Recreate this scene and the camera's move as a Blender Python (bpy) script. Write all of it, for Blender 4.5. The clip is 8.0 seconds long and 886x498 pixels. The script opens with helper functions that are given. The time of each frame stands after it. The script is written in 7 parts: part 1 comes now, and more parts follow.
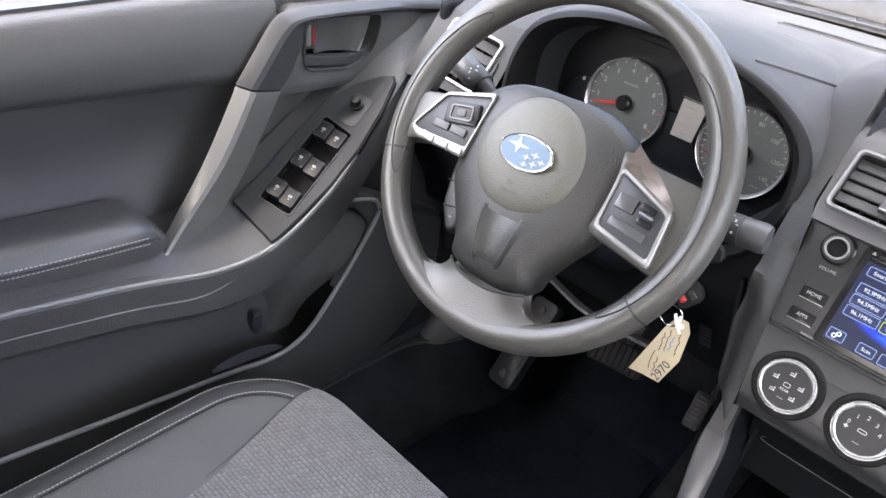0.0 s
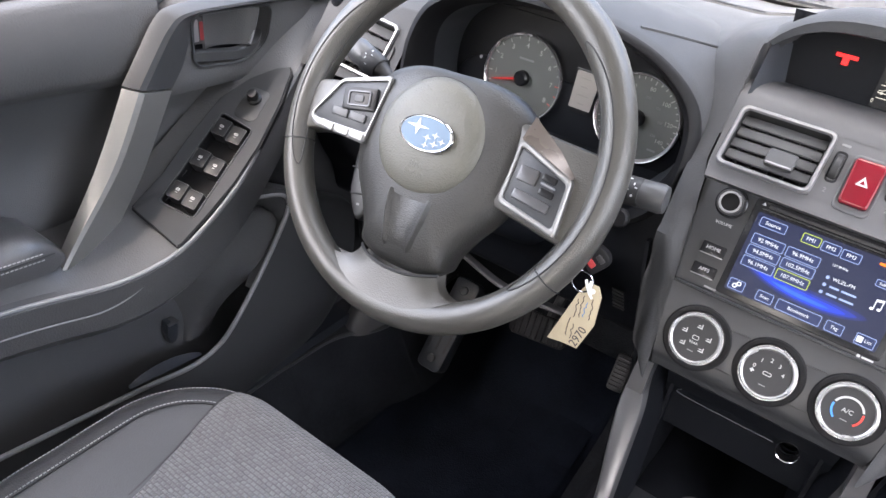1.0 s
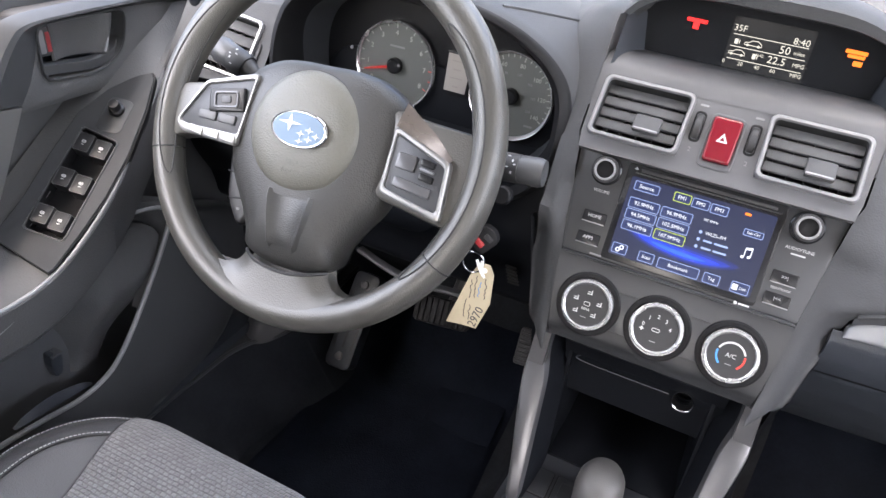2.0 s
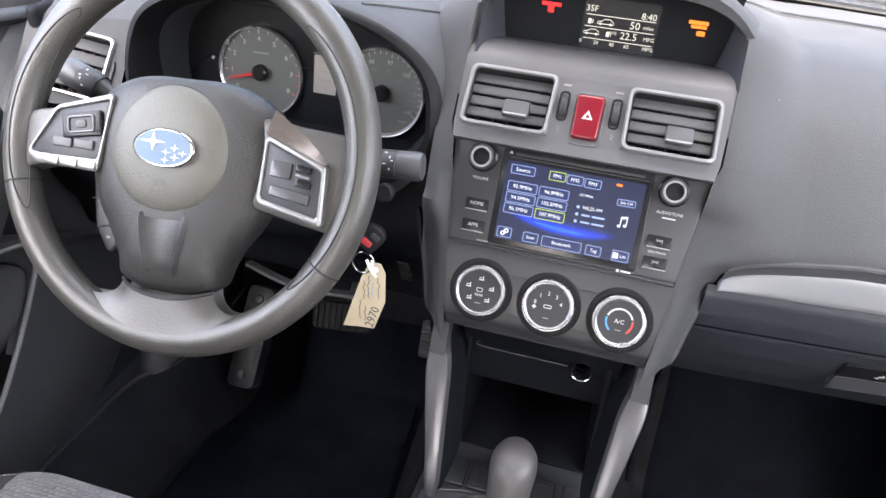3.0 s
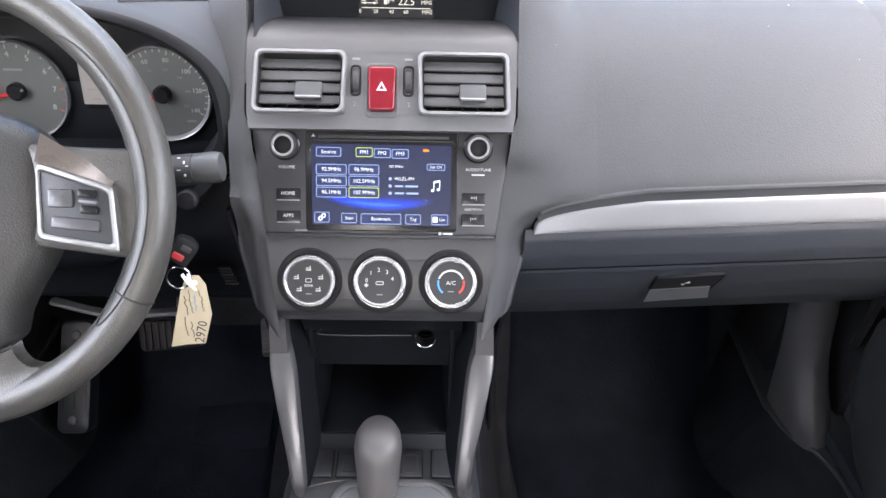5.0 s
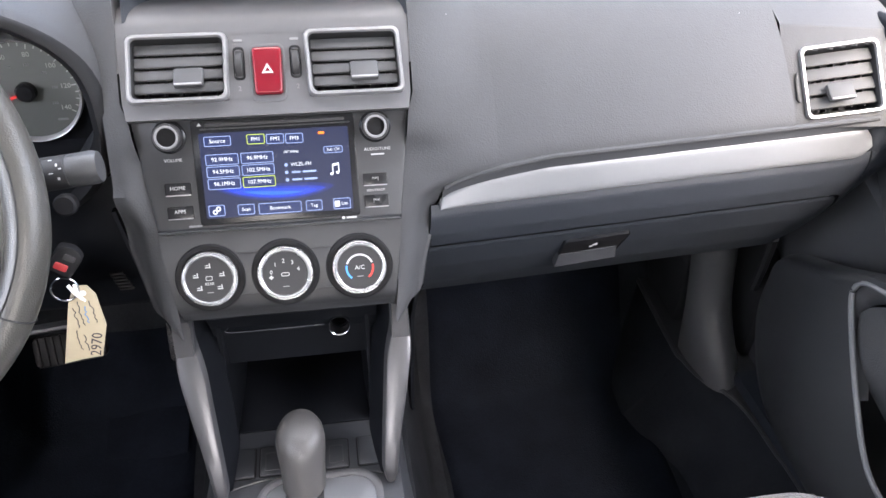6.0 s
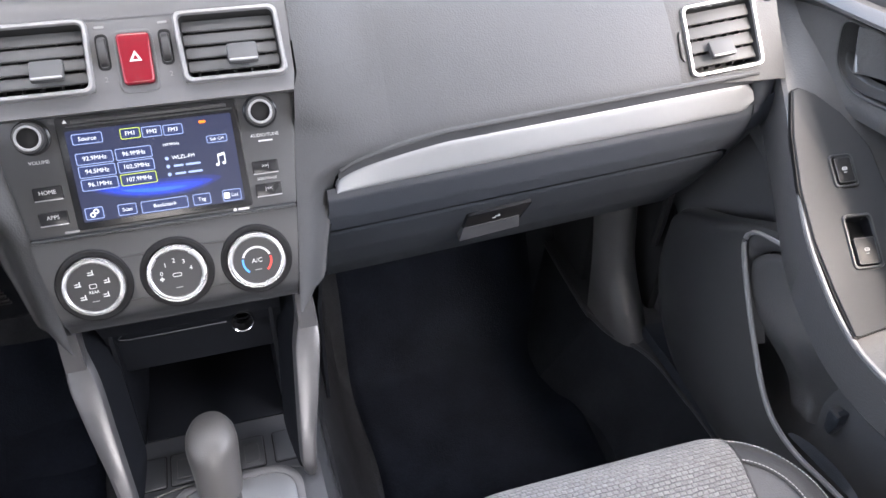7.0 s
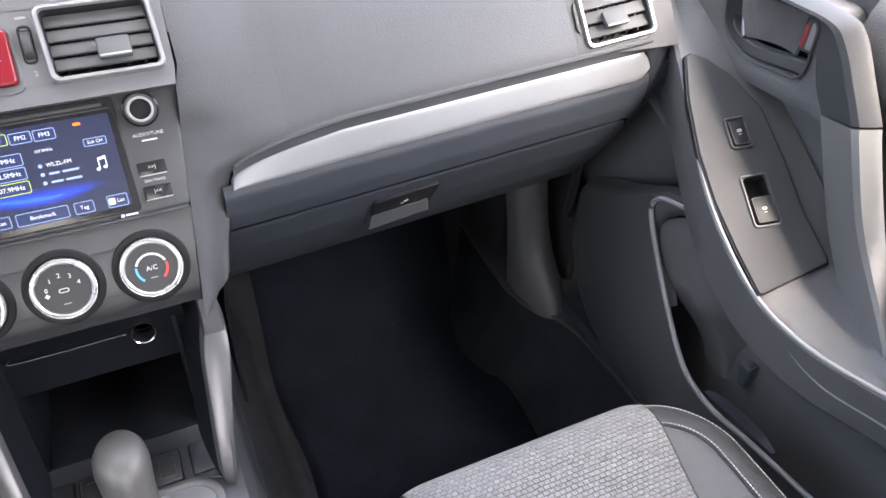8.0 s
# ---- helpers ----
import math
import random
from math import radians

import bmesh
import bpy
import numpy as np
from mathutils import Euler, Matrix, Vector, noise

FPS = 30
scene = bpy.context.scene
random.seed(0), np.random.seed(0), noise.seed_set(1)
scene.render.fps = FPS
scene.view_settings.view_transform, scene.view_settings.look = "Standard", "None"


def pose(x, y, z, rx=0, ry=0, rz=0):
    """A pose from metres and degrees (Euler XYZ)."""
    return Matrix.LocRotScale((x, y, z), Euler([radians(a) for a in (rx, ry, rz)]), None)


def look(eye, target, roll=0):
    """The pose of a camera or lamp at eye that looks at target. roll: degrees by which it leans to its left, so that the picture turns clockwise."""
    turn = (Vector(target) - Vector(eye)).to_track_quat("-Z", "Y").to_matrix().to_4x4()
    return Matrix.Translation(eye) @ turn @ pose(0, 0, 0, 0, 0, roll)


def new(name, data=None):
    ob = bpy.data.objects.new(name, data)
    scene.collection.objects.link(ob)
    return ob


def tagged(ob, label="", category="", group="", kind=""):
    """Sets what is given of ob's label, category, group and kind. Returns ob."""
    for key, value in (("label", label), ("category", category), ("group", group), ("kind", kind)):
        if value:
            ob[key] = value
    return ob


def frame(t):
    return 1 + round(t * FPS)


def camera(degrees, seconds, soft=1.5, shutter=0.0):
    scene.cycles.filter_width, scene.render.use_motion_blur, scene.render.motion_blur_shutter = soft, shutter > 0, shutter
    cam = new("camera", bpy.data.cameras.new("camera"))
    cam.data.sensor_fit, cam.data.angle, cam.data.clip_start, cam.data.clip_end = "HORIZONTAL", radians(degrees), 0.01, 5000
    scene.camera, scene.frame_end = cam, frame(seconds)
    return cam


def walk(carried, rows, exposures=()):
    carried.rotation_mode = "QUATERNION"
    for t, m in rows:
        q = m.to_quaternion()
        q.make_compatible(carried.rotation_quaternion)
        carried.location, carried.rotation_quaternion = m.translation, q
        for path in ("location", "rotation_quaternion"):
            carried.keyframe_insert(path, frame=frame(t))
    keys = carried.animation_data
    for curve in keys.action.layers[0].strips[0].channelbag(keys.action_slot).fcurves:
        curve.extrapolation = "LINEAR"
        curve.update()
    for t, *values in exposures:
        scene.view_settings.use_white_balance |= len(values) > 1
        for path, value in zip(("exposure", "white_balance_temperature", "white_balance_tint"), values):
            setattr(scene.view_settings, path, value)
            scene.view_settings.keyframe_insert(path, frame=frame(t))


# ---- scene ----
STOPS = 3.75
LIT = 2.0 ** -STOPS          # lit displays, as bright as the daylight lets them look
EXPOSURES = [(0.0, STOPS + 0.37, 6540, 11), (3.0, STOPS + 0.45, 6540, 11), (6.0, STOPS + 0.58, 6440, 11), (8.0, STOPS + 0.66, 6440, 11)]
cam = camera(62.68, 8.0)

# the camera's way
PATH = [
    (0.0, pose(0.0007, -0.6674, 1.0073, 55.742, -6.881, 44.245)),
    (0.5, pose(0.0073, -0.6615, 1.0047, 55.775, -6.336, 40.760)),
    (1.0, pose(0.0134, -0.6577, 1.0029, 55.802, -5.807, 36.482)),
    (1.5, pose(0.0194, -0.6518, 1.0020, 55.807, -5.296, 31.792)),
    (1.7, pose(0.0219, -0.6495, 1.0014, 55.864, -5.079, 29.807)),
    (2.8, pose(0.0339, -0.6407, 0.9994, 56.456, -3.742, 18.485)),
    (3.0, pose(0.0351, -0.6412, 1.0014, 56.507, -3.423, 16.347)),
    (3.5, pose(0.0377, -0.6406, 1.0046, 56.529, -2.445, 11.698)),
    (4.0, pose(0.0383, -0.6360, 1.0052, 56.246, -1.677, 7.375)),
    (4.5, pose(0.0402, -0.6322, 1.0066, 55.727, -1.122, 3.098)),
    (4.7, pose(0.0419, -0.6303, 1.0061, 55.505, -1.127, 1.585)),
    (5.8, pose(0.0507, -0.6151, 0.9998, 53.298, -1.677, -7.294)),
    (6.0, pose(0.0525, -0.6114, 0.9988, 53.166, -1.222, -9.146)),
    (6.5, pose(0.0595, -0.6006, 0.9963, 51.951, -1.520, -13.382)),
    (7.0, pose(0.0681, -0.5950, 0.9974, 51.012, -1.659, -17.347)),
    (7.5, pose(0.0783, -0.5898, 0.9958, 50.251, -1.732, -21.126)),
    (8.0, pose(0.0888, -0.5837, 0.9920, 49.695, -1.981, -24.758)),
]
walk(cam, PATH, EXPOSURES)


# ---------------------------------------------------------------- light
world = bpy.data.worlds.new("sky")
scene.world = world
world.use_nodes = True
wn, wl = world.node_tree.nodes, world.node_tree.links
wn.clear()
sky = wn.new("ShaderNodeTexSky")
sky.sky_type, sky.sun_disc = "NISHITA", False
SUN_EL, SUN_AZ = radians(52), radians(171)
sky.sun_elevation, sky.sun_rotation = SUN_EL, SUN_AZ
sky.air_density, sky.dust_density, sky.ozone_density = 0.8, 7.0, 1.0
wb = wn.new("ShaderNodeBackground")
wb.inputs["Strength"].default_value = 0.15
wo = wn.new("ShaderNodeOutputWorld")
wl.new(sky.outputs[0], wb.inputs[0])
wl.new(wb.outputs[0], wo.inputs[0])

sun = new("sun", bpy.data.lights.new("sun", "SUN"))
sun.data.energy, sun.data.angle, sun.data.color = 1.15, radians(150), (1.0, 0.98, 0.96)
sun.matrix_world = look((math.sin(SUN_AZ) * 5, math.cos(SUN_AZ) * 5, 5 * math.tan(SUN_EL)), (0, 0, 0))


# ---------------------------------------------------------------- materials
def material(name, base, rough=0.5, metal=0.0, grain=0.0, size=700.0, mottle=0.12, coat=0.0, kind="grain", spec=0.5):
    """A surface with fine relief (grain, at size cells a metre), mottled colour and worn gloss."""
    m = bpy.data.materials.new(name)
    m.use_nodes = True
    n, l = m.node_tree.nodes, m.node_tree.links
    b = n["Principled BSDF"]
    co = n.new("ShaderNodeTexCoord")
    big = n.new("ShaderNodeTexNoise")
    big.inputs["Scale"].default_value, big.inputs["Detail"].default_value = 14, 5
    l.new(co.outputs["Object"], big.inputs["Vector"])
    fine = n.new("ShaderNodeTexNoise")
    fine.inputs["Scale"].default_value, fine.inputs["Detail"].default_value = 160, 3
    l.new(co.outputs["Object"], fine.inputs["Vector"])
    mix = n.new("ShaderNodeMix")
    mix.data_type = "RGBA"
    mix.inputs[6].default_value = (*[c * (1 - mottle) for c in base], 1)
    mix.inputs[7].default_value = (*[min(1, c * (1 + mottle)) for c in base], 1)
    add = n.new("ShaderNodeMath")
    add.operation = "MULTIPLY_ADD"
    l.new(fine.outputs[0], add.inputs[0])
    add.inputs[1].default_value = 0.35
    l.new(big.outputs[0], add.inputs[2])
    off = n.new("ShaderNodeMath")
    off.operation = "SUBTRACT"
    l.new(add.outputs[0], off.inputs[0])
    off.inputs[1].default_value = 0.17
    l.new(off.outputs[0], mix.inputs[0])
    l.new(mix.outputs[2], b.inputs["Base Color"])
    ro = n.new("ShaderNodeMapRange")
    ro.inputs[1].default_value, ro.inputs[2].default_value = 0.3, 0.7
    ro.inputs[3].default_value, ro.inputs[4].default_value = max(0.02, rough - 0.06), min(1, rough + 0.06)
    l.new(big.outputs[0], ro.inputs[0])
    l.new(ro.outputs[0], b.inputs["Roughness"])
    b.inputs["Metallic"].default_value = metal
    b.inputs["Coat Weight"].default_value = coat
    b.inputs["Coat Roughness"].default_value = 0.08
    b.inputs["Specular IOR Level"].default_value = spec
    if grain:
        v = n.new("ShaderNodeTexVoronoi" if kind == "grain" else "ShaderNodeTexNoise")
        v.inputs["Scale"].default_value = size
        l.new(co.outputs["Object"], v.inputs["Vector"])
        bp = n.new("ShaderNodeBump")
        bp.inputs["Strength"].default_value, bp.inputs["Distance"].default_value = grain, 0.0006
        l.new(v.outputs[0], bp.inputs["Height"])
        l.new(bp.outputs[0], b.inputs["Normal"])
    return m


def glowing(name, color, strength):
    m = bpy.data.materials.new(name)
    m.use_nodes = True
    b = m.node_tree.nodes["Principled BSDF"]
    b.inputs["Base Color"].default_value = (0.01, 0.01, 0.01, 1)
    b.inputs["Roughness"].default_value = 0.35
    b.inputs["Specular IOR Level"].default_value = 0.15
    b.inputs["Emission Color"].default_value = (*color, 1)
    b.inputs["Emission Strength"].default_value = strength * LIT
    return m


PAD = material("soft_touch_pad", (0.0450, 0.0465, 0.0495), 0.62, grain=0.24, size=620, spec=0.18)
PLASTIC = material("moulded_plastic", (0.035, 0.036, 0.038), 0.44, grain=0.16, size=900)
DOOR_PAD = material("door_vinyl", (0.062, 0.062, 0.064), 0.50, grain=0.40, size=480)
LOWER = material("lower_trim_plastic", (0.0245, 0.0282, 0.0350), 0.44, grain=0.22, size=800, spec=0.42)
FACE = material("satin_fascia", (0.082, 0.082, 0.086), 0.44, grain=0.05, size=1500, spec=0.22)
SURROUND = material("radio_surround", (0.026, 0.027, 0.029), 0.44, grain=0.06, size=1500, spec=0.4)
DIAL_BLACK = material("dial_plastic", (0.020, 0.020, 0.022), 0.5, spec=0.3)
FAINT_PRINT = material("faint_print", (0.40, 0.40, 0.40), 0.6)
GLOSS = material("piano_black", (0.012, 0.012, 0.013), 0.24, mottle=0.05, spec=0.22)
# blacker than such plastic is: deepens shade in the cubby and under the dash
DARK_TRIM = material("shade_deepened_plastic", (0.0052, 0.0060, 0.0080), 0.60, grain=0.15, size=900, spec=0.10)
VANE = material("vent_vane_plastic", (0.053, 0.054, 0.056), 0.6, grain=0.08, size=1200, spec=0.22)
PANEL_DARK = material("console_plastic", (0.029, 0.031, 0.035), 0.45, grain=0.16, size=900, spec=0.4)
PANEL = material("switch_panel_plastic", (0.033, 0.034, 0.036), 0.55, grain=0.10, size=1200, spec=0.22)
# bright trim; on the door edges its pale colour stands in for glints
EDGE = material("pale_trim_and_glint", (0.19, 0.19, 0.195), 0.36, mottle=0.25)
ARM = material("armrest_leatherette", (0.058, 0.058, 0.060), 0.34, grain=0.35, size=600, spec=0.6)
SKIN = material("door_inner_cloth", (0.060, 0.061, 0.065), 0.50, grain=0.3, size=900)
KICK = material("polished_kick_plastic", (0.074, 0.0735, 0.074), 0.38, mottle=0.06, size=900, spec=0.6)
SWITCH = material("switch_plastic", (0.0115, 0.0115, 0.0125), 0.42, mottle=0.08, spec=0.35)
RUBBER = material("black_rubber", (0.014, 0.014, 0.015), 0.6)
WHEEL_SILVER = material("spoke_silver", (0.21, 0.207, 0.203), 0.40, metal=0.65, mottle=0.08)
WHEEL = material("wheel_leather", (0.0470, 0.0450, 0.0400), 0.38, grain=0.3, size=750, spec=0.6)
# one airbag cover in two colours: pad as lit, body as shaded
HUB_LIT = material("airbag_cover_lit", (0.088, 0.0850, 0.0710), 0.48, grain=0.45, size=560)
HUB_SHADED = material("airbag_cover_shaded", (0.025, 0.0246, 0.0232), 0.48, grain=0.4, size=650)
SILVER = material("silver_paint", (0.200, 0.206, 0.218), 0.46, metal=0.6, mottle=0.05)
TRIM_GREY = material("grey_metallic_trim", (0.078, 0.078, 0.082), 0.36, metal=0.5, mottle=0.08)
GRAB = material("grab_bar_metallic", (0.25, 0.245, 0.238), 0.36, metal=0.65, mottle=0.07)
CHROME = material("bright_chrome", (0.62, 0.62, 0.63), 0.16, metal=1.0, mottle=0.05)
SATIN = material("satin_chrome", (0.30, 0.30, 0.31), 0.38, metal=0.7, mottle=0.05)
CARPET = material("carpet_pile", (0.0165, 0.0180, 0.0212), 0.97, grain=1.0, size=420, mottle=0.7, kind="noise", spec=0.04)
MAT = material("floor_mat_pile", (0.0070, 0.0088, 0.0135), 0.97, grain=1.0, size=420, mottle=0.8, kind="noise", spec=0.04)
LEATHERETTE = material("seat_leatherette", (0.031, 0.032, 0.035), 0.46, grain=0.4, size=650)
THREAD = material("light_thread", (0.33, 0.33, 0.33), 0.8)
HEADLINER = material("headliner_cloth", (0.68, 0.67, 0.65), 0.95, grain=0.6, size=900, kind="noise")
CARD = material("manila_card", (0.43, 0.37, 0.255), 0.8, mottle=0.18)
INK = material("black_ink", (0.03, 0.03, 0.04), 0.7)
WHITE_PRINT = material("white_print", (0.40, 0.40, 0.40), 0.6)
GREY_PRINT = material("grey_print", (0.16, 0.16, 0.165), 0.6)
RED_PRINT = material("red_print", (0.5, 0.03, 0.02), 0.5)
BLUE_PRINT = material("blue_print", (0.04, 0.22, 0.55), 0.5)
RED_LENS = material("red_lens", (0.115, 0.004, 0.010), 0.22, coat=0.25, mottle=0.1, spec=0.3)
EMBLEM_BLUE = material("emblem_blue", (0.125, 0.178, 0.245), 0.5, mottle=0.12, spec=0.25)
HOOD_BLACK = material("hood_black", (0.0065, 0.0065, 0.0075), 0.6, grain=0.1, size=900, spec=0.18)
RING = material("dial_ring_silver", (0.48, 0.48, 0.485), 0.26, metal=0.75, mottle=0.12)
DIAL_PRINT = material("dial_print", (0.30, 0.30, 0.285), 0.6)
BEVEL = material("brown_metallic_bevel", (0.105, 0.088, 0.076), 0.32, metal=0.5, mottle=0.08)
DIAL = material("dial_face", (0.078, 0.082, 0.076), 0.55, mottle=0.08)
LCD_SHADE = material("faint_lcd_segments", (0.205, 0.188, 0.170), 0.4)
LCD_PALE = material("unlit_lcd", (0.24, 0.22, 0.20), 0.4, mottle=0.05)
WHITE_STRAP = material("white_tie", (0.75, 0.75, 0.75), 0.6)
SCREEN_OFF = material("screen_glass", (0.008, 0.009, 0.011), 0.4, mottle=0.05, spec=0.15)
SCREEN_BG = glowing("screen_dark_blue", (0.012, 0.018, 0.06), 1.2)
SCREEN_BLUE = glowing("screen_blue_band", (0.010, 0.045, 0.70), 1.4)
SCREEN_DIM = glowing("screen_faint_glow", (0.014, 0.026, 0.16), 1.2)
SCREEN_MID = glowing("screen_mid_glow", (0.012, 0.034, 0.34), 1.3)
SCREEN_CORE = glowing("screen_core_glow", (0.02, 0.10, 1.0), 1.6)
SCREEN_KEY = glowing("screen_key_blue", (0.02, 0.035, 0.13), 1.0)
SCREEN_LINE = glowing("screen_key_outline", (0.28, 0.36, 0.62), 1.5)
SCREEN_WHITE = glowing("screen_white", (0.70, 0.74, 0.82), 1.6)
SCREEN_GREEN = glowing("screen_lime", (0.50, 0.62, 0.08), 1.5)
GLOW_RED = glowing("red_warning", (1.0, 0.015, 0.015), 2.0)
GLOW_ORANGE = glowing("orange_warning", (1.0, 0.19, 0.01), 1.8)
GLOW_WARM = glowing("warm_white_display", (0.76, 0.73, 0.64), 1.1)
NEEDLE = glowing("red_needle", (0.75, 0.02, 0.015), 0.8)


def fabric_material():
    """Woven seat cloth: rows of small raised cells."""
    m = bpy.data.materials.new("woven_seat_cloth")
    m.use_nodes = True
    n, l = m.node_tree.nodes, m.node_tree.links
    b = n["Principled BSDF"]
    co = n.new("ShaderNodeTexCoord")
    mp = n.new("ShaderNodeMapping")
    mp.inputs["Scale"].default_value = (1, 1, 1)
    warp = n.new("ShaderNodeTexNoise")
    warp.inputs["Scale"].default_value = 60
    l.new(co.outputs["UV"], warp.inputs["Vector"])
    bend = n.new("ShaderNodeVectorMath")
    bend.operation = "MULTIPLY_ADD"
    bend.inputs[1].default_value = (0.0030, 0.0022, 0)
    l.new(warp.outputs["Color"], bend.inputs[0])
    l.new(co.outputs["UV"], bend.inputs[2])
    l.new(bend.outputs[0], mp.inputs[0])
    br = n.new("ShaderNodeTexBrick")
    br.inputs["Scale"].default_value = 1.0
    br.inputs["Brick Width"].default_value, br.inputs["Row Height"].default_value = 0.0064, 0.0047
    br.inputs["Mortar Size"].default_value, br.inputs["Mortar Smooth"].default_value = 0.0010, 1.0
    br.inputs["Color1"].default_value, br.inputs["Color2"].default_value = (0.096, 0.096, 0.100, 1), (0.128, 0.128, 0.133, 1)
    br.inputs["Mortar"].default_value = (0.040, 0.040, 0.042, 1)
    l.new(mp.outputs[0], br.inputs["Vector"])
    nz = n.new("ShaderNodeTexNoise")
    nz.inputs["Scale"].default_value = 900
    l.new(co.outputs["Object"], nz.inputs["Vector"])
    mu = n.new("ShaderNodeMix")
    mu.data_type, mu.blend_type = "RGBA", "OVERLAY"
    mu.inputs[0].default_value = 0.5
    l.new(br.outputs[0], mu.inputs[6])
    l.new(nz.outputs[0], mu.inputs[7])
    l.new(mu.outputs[2], b.inputs["Base Color"])
    b.inputs["Roughness"].default_value = 0.75
    b.inputs["Sheen Weight"].default_value = 0.2
    inv = n.new("ShaderNodeMath")
    inv.operation = "SUBTRACT"
    inv.inputs[0].default_value = 1.0
    l.new(br.outputs["Fac"], inv.inputs[1])
    ad = n.new("ShaderNodeMath")
    ad.operation = "MULTIPLY_ADD"
    l.new(nz.outputs[0], ad.inputs[0])
    ad.inputs[1].default_value = 0.25
    l.new(inv.outputs[0], ad.inputs[2])
    bp = n.new("ShaderNodeBump")
    bp.inputs["Strength"].default_value, bp.inputs["Distance"].default_value = 0.9, 0.0012
    l.new(ad.outputs[0], bp.inputs["Height"])
    l.new(bp.outputs[0], b.inputs["Normal"])
    return m


CLOTH = fabric_material()


def glass_material():
    m = bpy.data.materials.new("clear_glass")
    m.use_nodes = True
    b = m.node_tree.nodes["Principled BSDF"]
    b.inputs["Base Color"].default_value = (0.95, 0.98, 0.97, 1)
    b.inputs["Roughness"].default_value = 0.0
    b.inputs["Transmission Weight"].default_value = 1.0
    b.inputs["IOR"].default_value = 1.45
    return m


GLASS = glass_material()


def tinted_glass(name, tint):
    """Thin grey glass that lets a share of the daylight through."""
    m = bpy.data.materials.new(name)
    m.use_nodes = True
    n, l = m.node_tree.nodes, m.node_tree.links
    n.clear()
    clear, gloss, mix, out = n.new("ShaderNodeBsdfTransparent"), n.new("ShaderNodeBsdfGlossy"), n.new("ShaderNodeMixShader"), n.new("ShaderNodeOutputMaterial")
    clear.inputs[0].default_value = (*tint, 1)
    gloss.inputs["Roughness"].default_value = 0.05
    mix.inputs[0].default_value = 0.06
    l.new(clear.outputs[0], mix.inputs[1])
    l.new(gloss.outputs[0], mix.inputs[2])
    l.new(mix.outputs[0], out.inputs[0])
    return m


PRIVACY = tinted_glass("privacy_glass", (0.74, 0.76, 0.76))
FRIT = material("black_glass_border", (0.012, 0.012, 0.013), 0.3)


# ---------------------------------------------------------------- building helpers
def axes(o, u, v):
    """A frame at o with u across, v up and n = u x v towards the viewer."""
    u = Vector(u).normalized()
    n = u.cross(Vector(v)).normalized()
    v = n.cross(u)
    return Matrix(((u.x, v.x, n.x, o[0]), (u.y, v.y, n.y, o[1]), (u.z, v.z, n.z, o[2]), (0, 0, 0, 1)))


def thing(name, at, label, category, group="", kind=""):
    ob = new(name)
    ob.empty_display_size = 0.02
    ob.location = at
    return tagged(ob, label, category, group, kind)


def base_of(ob):
    while ob.parent:
        ob = ob.parent
    return Vector(ob.location)


def finish(name, bm, mat, sharp=38):
    bmesh.ops.recalc_face_normals(bm, faces=bm.faces)
    me = bpy.data.meshes.new(name)
    bm.to_mesh(me)
    bm.free()
    me.materials.append(mat)
    me.polygons.foreach_set("use_smooth", [True] * len(me.polygons))
    me.set_sharp_from_angle(angle=radians(sharp))
    return me


def part(name, bm, mat, parent, label="", m=None, sharp=38):
    """Links a bmesh as one mesh object under a thing or under a part."""
    if m is not None:
        bm.transform(m)
    bm.transform(Matrix.Translation(-base_of(parent)))
    ob = new(name, finish(name, bm, mat, sharp))
    ob.parent = parent
    return tagged(ob, label)


def solo(name, bm, mat, label, category="", kind="", m=None, group="", sharp=38):
    """A thing of one mesh; its origin at its base."""
    if m is not None:
        bm.transform(m)
    lo = [min(v.co[i] for v in bm.verts) for i in range(3)]
    hi = [max(v.co[i] for v in bm.verts) for i in range(3)]
    at = Vector(((lo[0] + hi[0]) / 2, (lo[1] + hi[1]) / 2, lo[2]))
    bm.transform(Matrix.Translation(-at))
    ob = new(name, finish(name, bm, mat, sharp))
    ob.location = at
    return tagged(ob, label, category, group, kind)


def box(cx, cy, cz, sx, sy, sz, bevel=0.0, seg=2):
    bm = bmesh.new()
    bmesh.ops.create_cube(bm, size=1.0, matrix=Matrix.Translation((cx, cy, cz)) @ Matrix.Diagonal((sx, sy, sz, 1)))
    if bevel:
        bmesh.ops.bevel(bm, geom=bm.edges[:], offset=bevel, segments=seg, profile=0.5, affect="EDGES")
    return bm


def rrect(w, h, r, k=4, cx=0.0, cy=0.0):
    """The outline of a rectangle with rounded corners."""
    pts = []
    for sx, sy, a0 in ((1, 1, 0), (-1, 1, 90), (-1, -1, 180), (1, -1, 270)):
        for i in range(k + 1):
            a = radians(a0 + 90 * i / k)
            pts.append((cx + sx * (w / 2 - r) + r * math.cos(a), cy + sy * (h / 2 - r) + r * math.sin(a)))
    return pts


def rounded(poly, r, k=3):
    """A polygon with its corners rounded by about r."""
    out = []
    n = len(poly)
    for i in range(n):
        p, a, b = Vector(poly[i]), Vector(poly[i - 1]), Vector(poly[(i + 1) % n])
        ra, rb = min(r, (a - p).length * 0.45), min(r, (b - p).length * 0.45)
        pa, pb = p + (a - p).normalized() * ra, p + (b - p).normalized() * rb
        for j in range(k + 1):
            t = j / k
            out.append(tuple(pa * (1 - t) ** 2 + p * 2 * t * (1 - t) + pb * t * t))
    return out


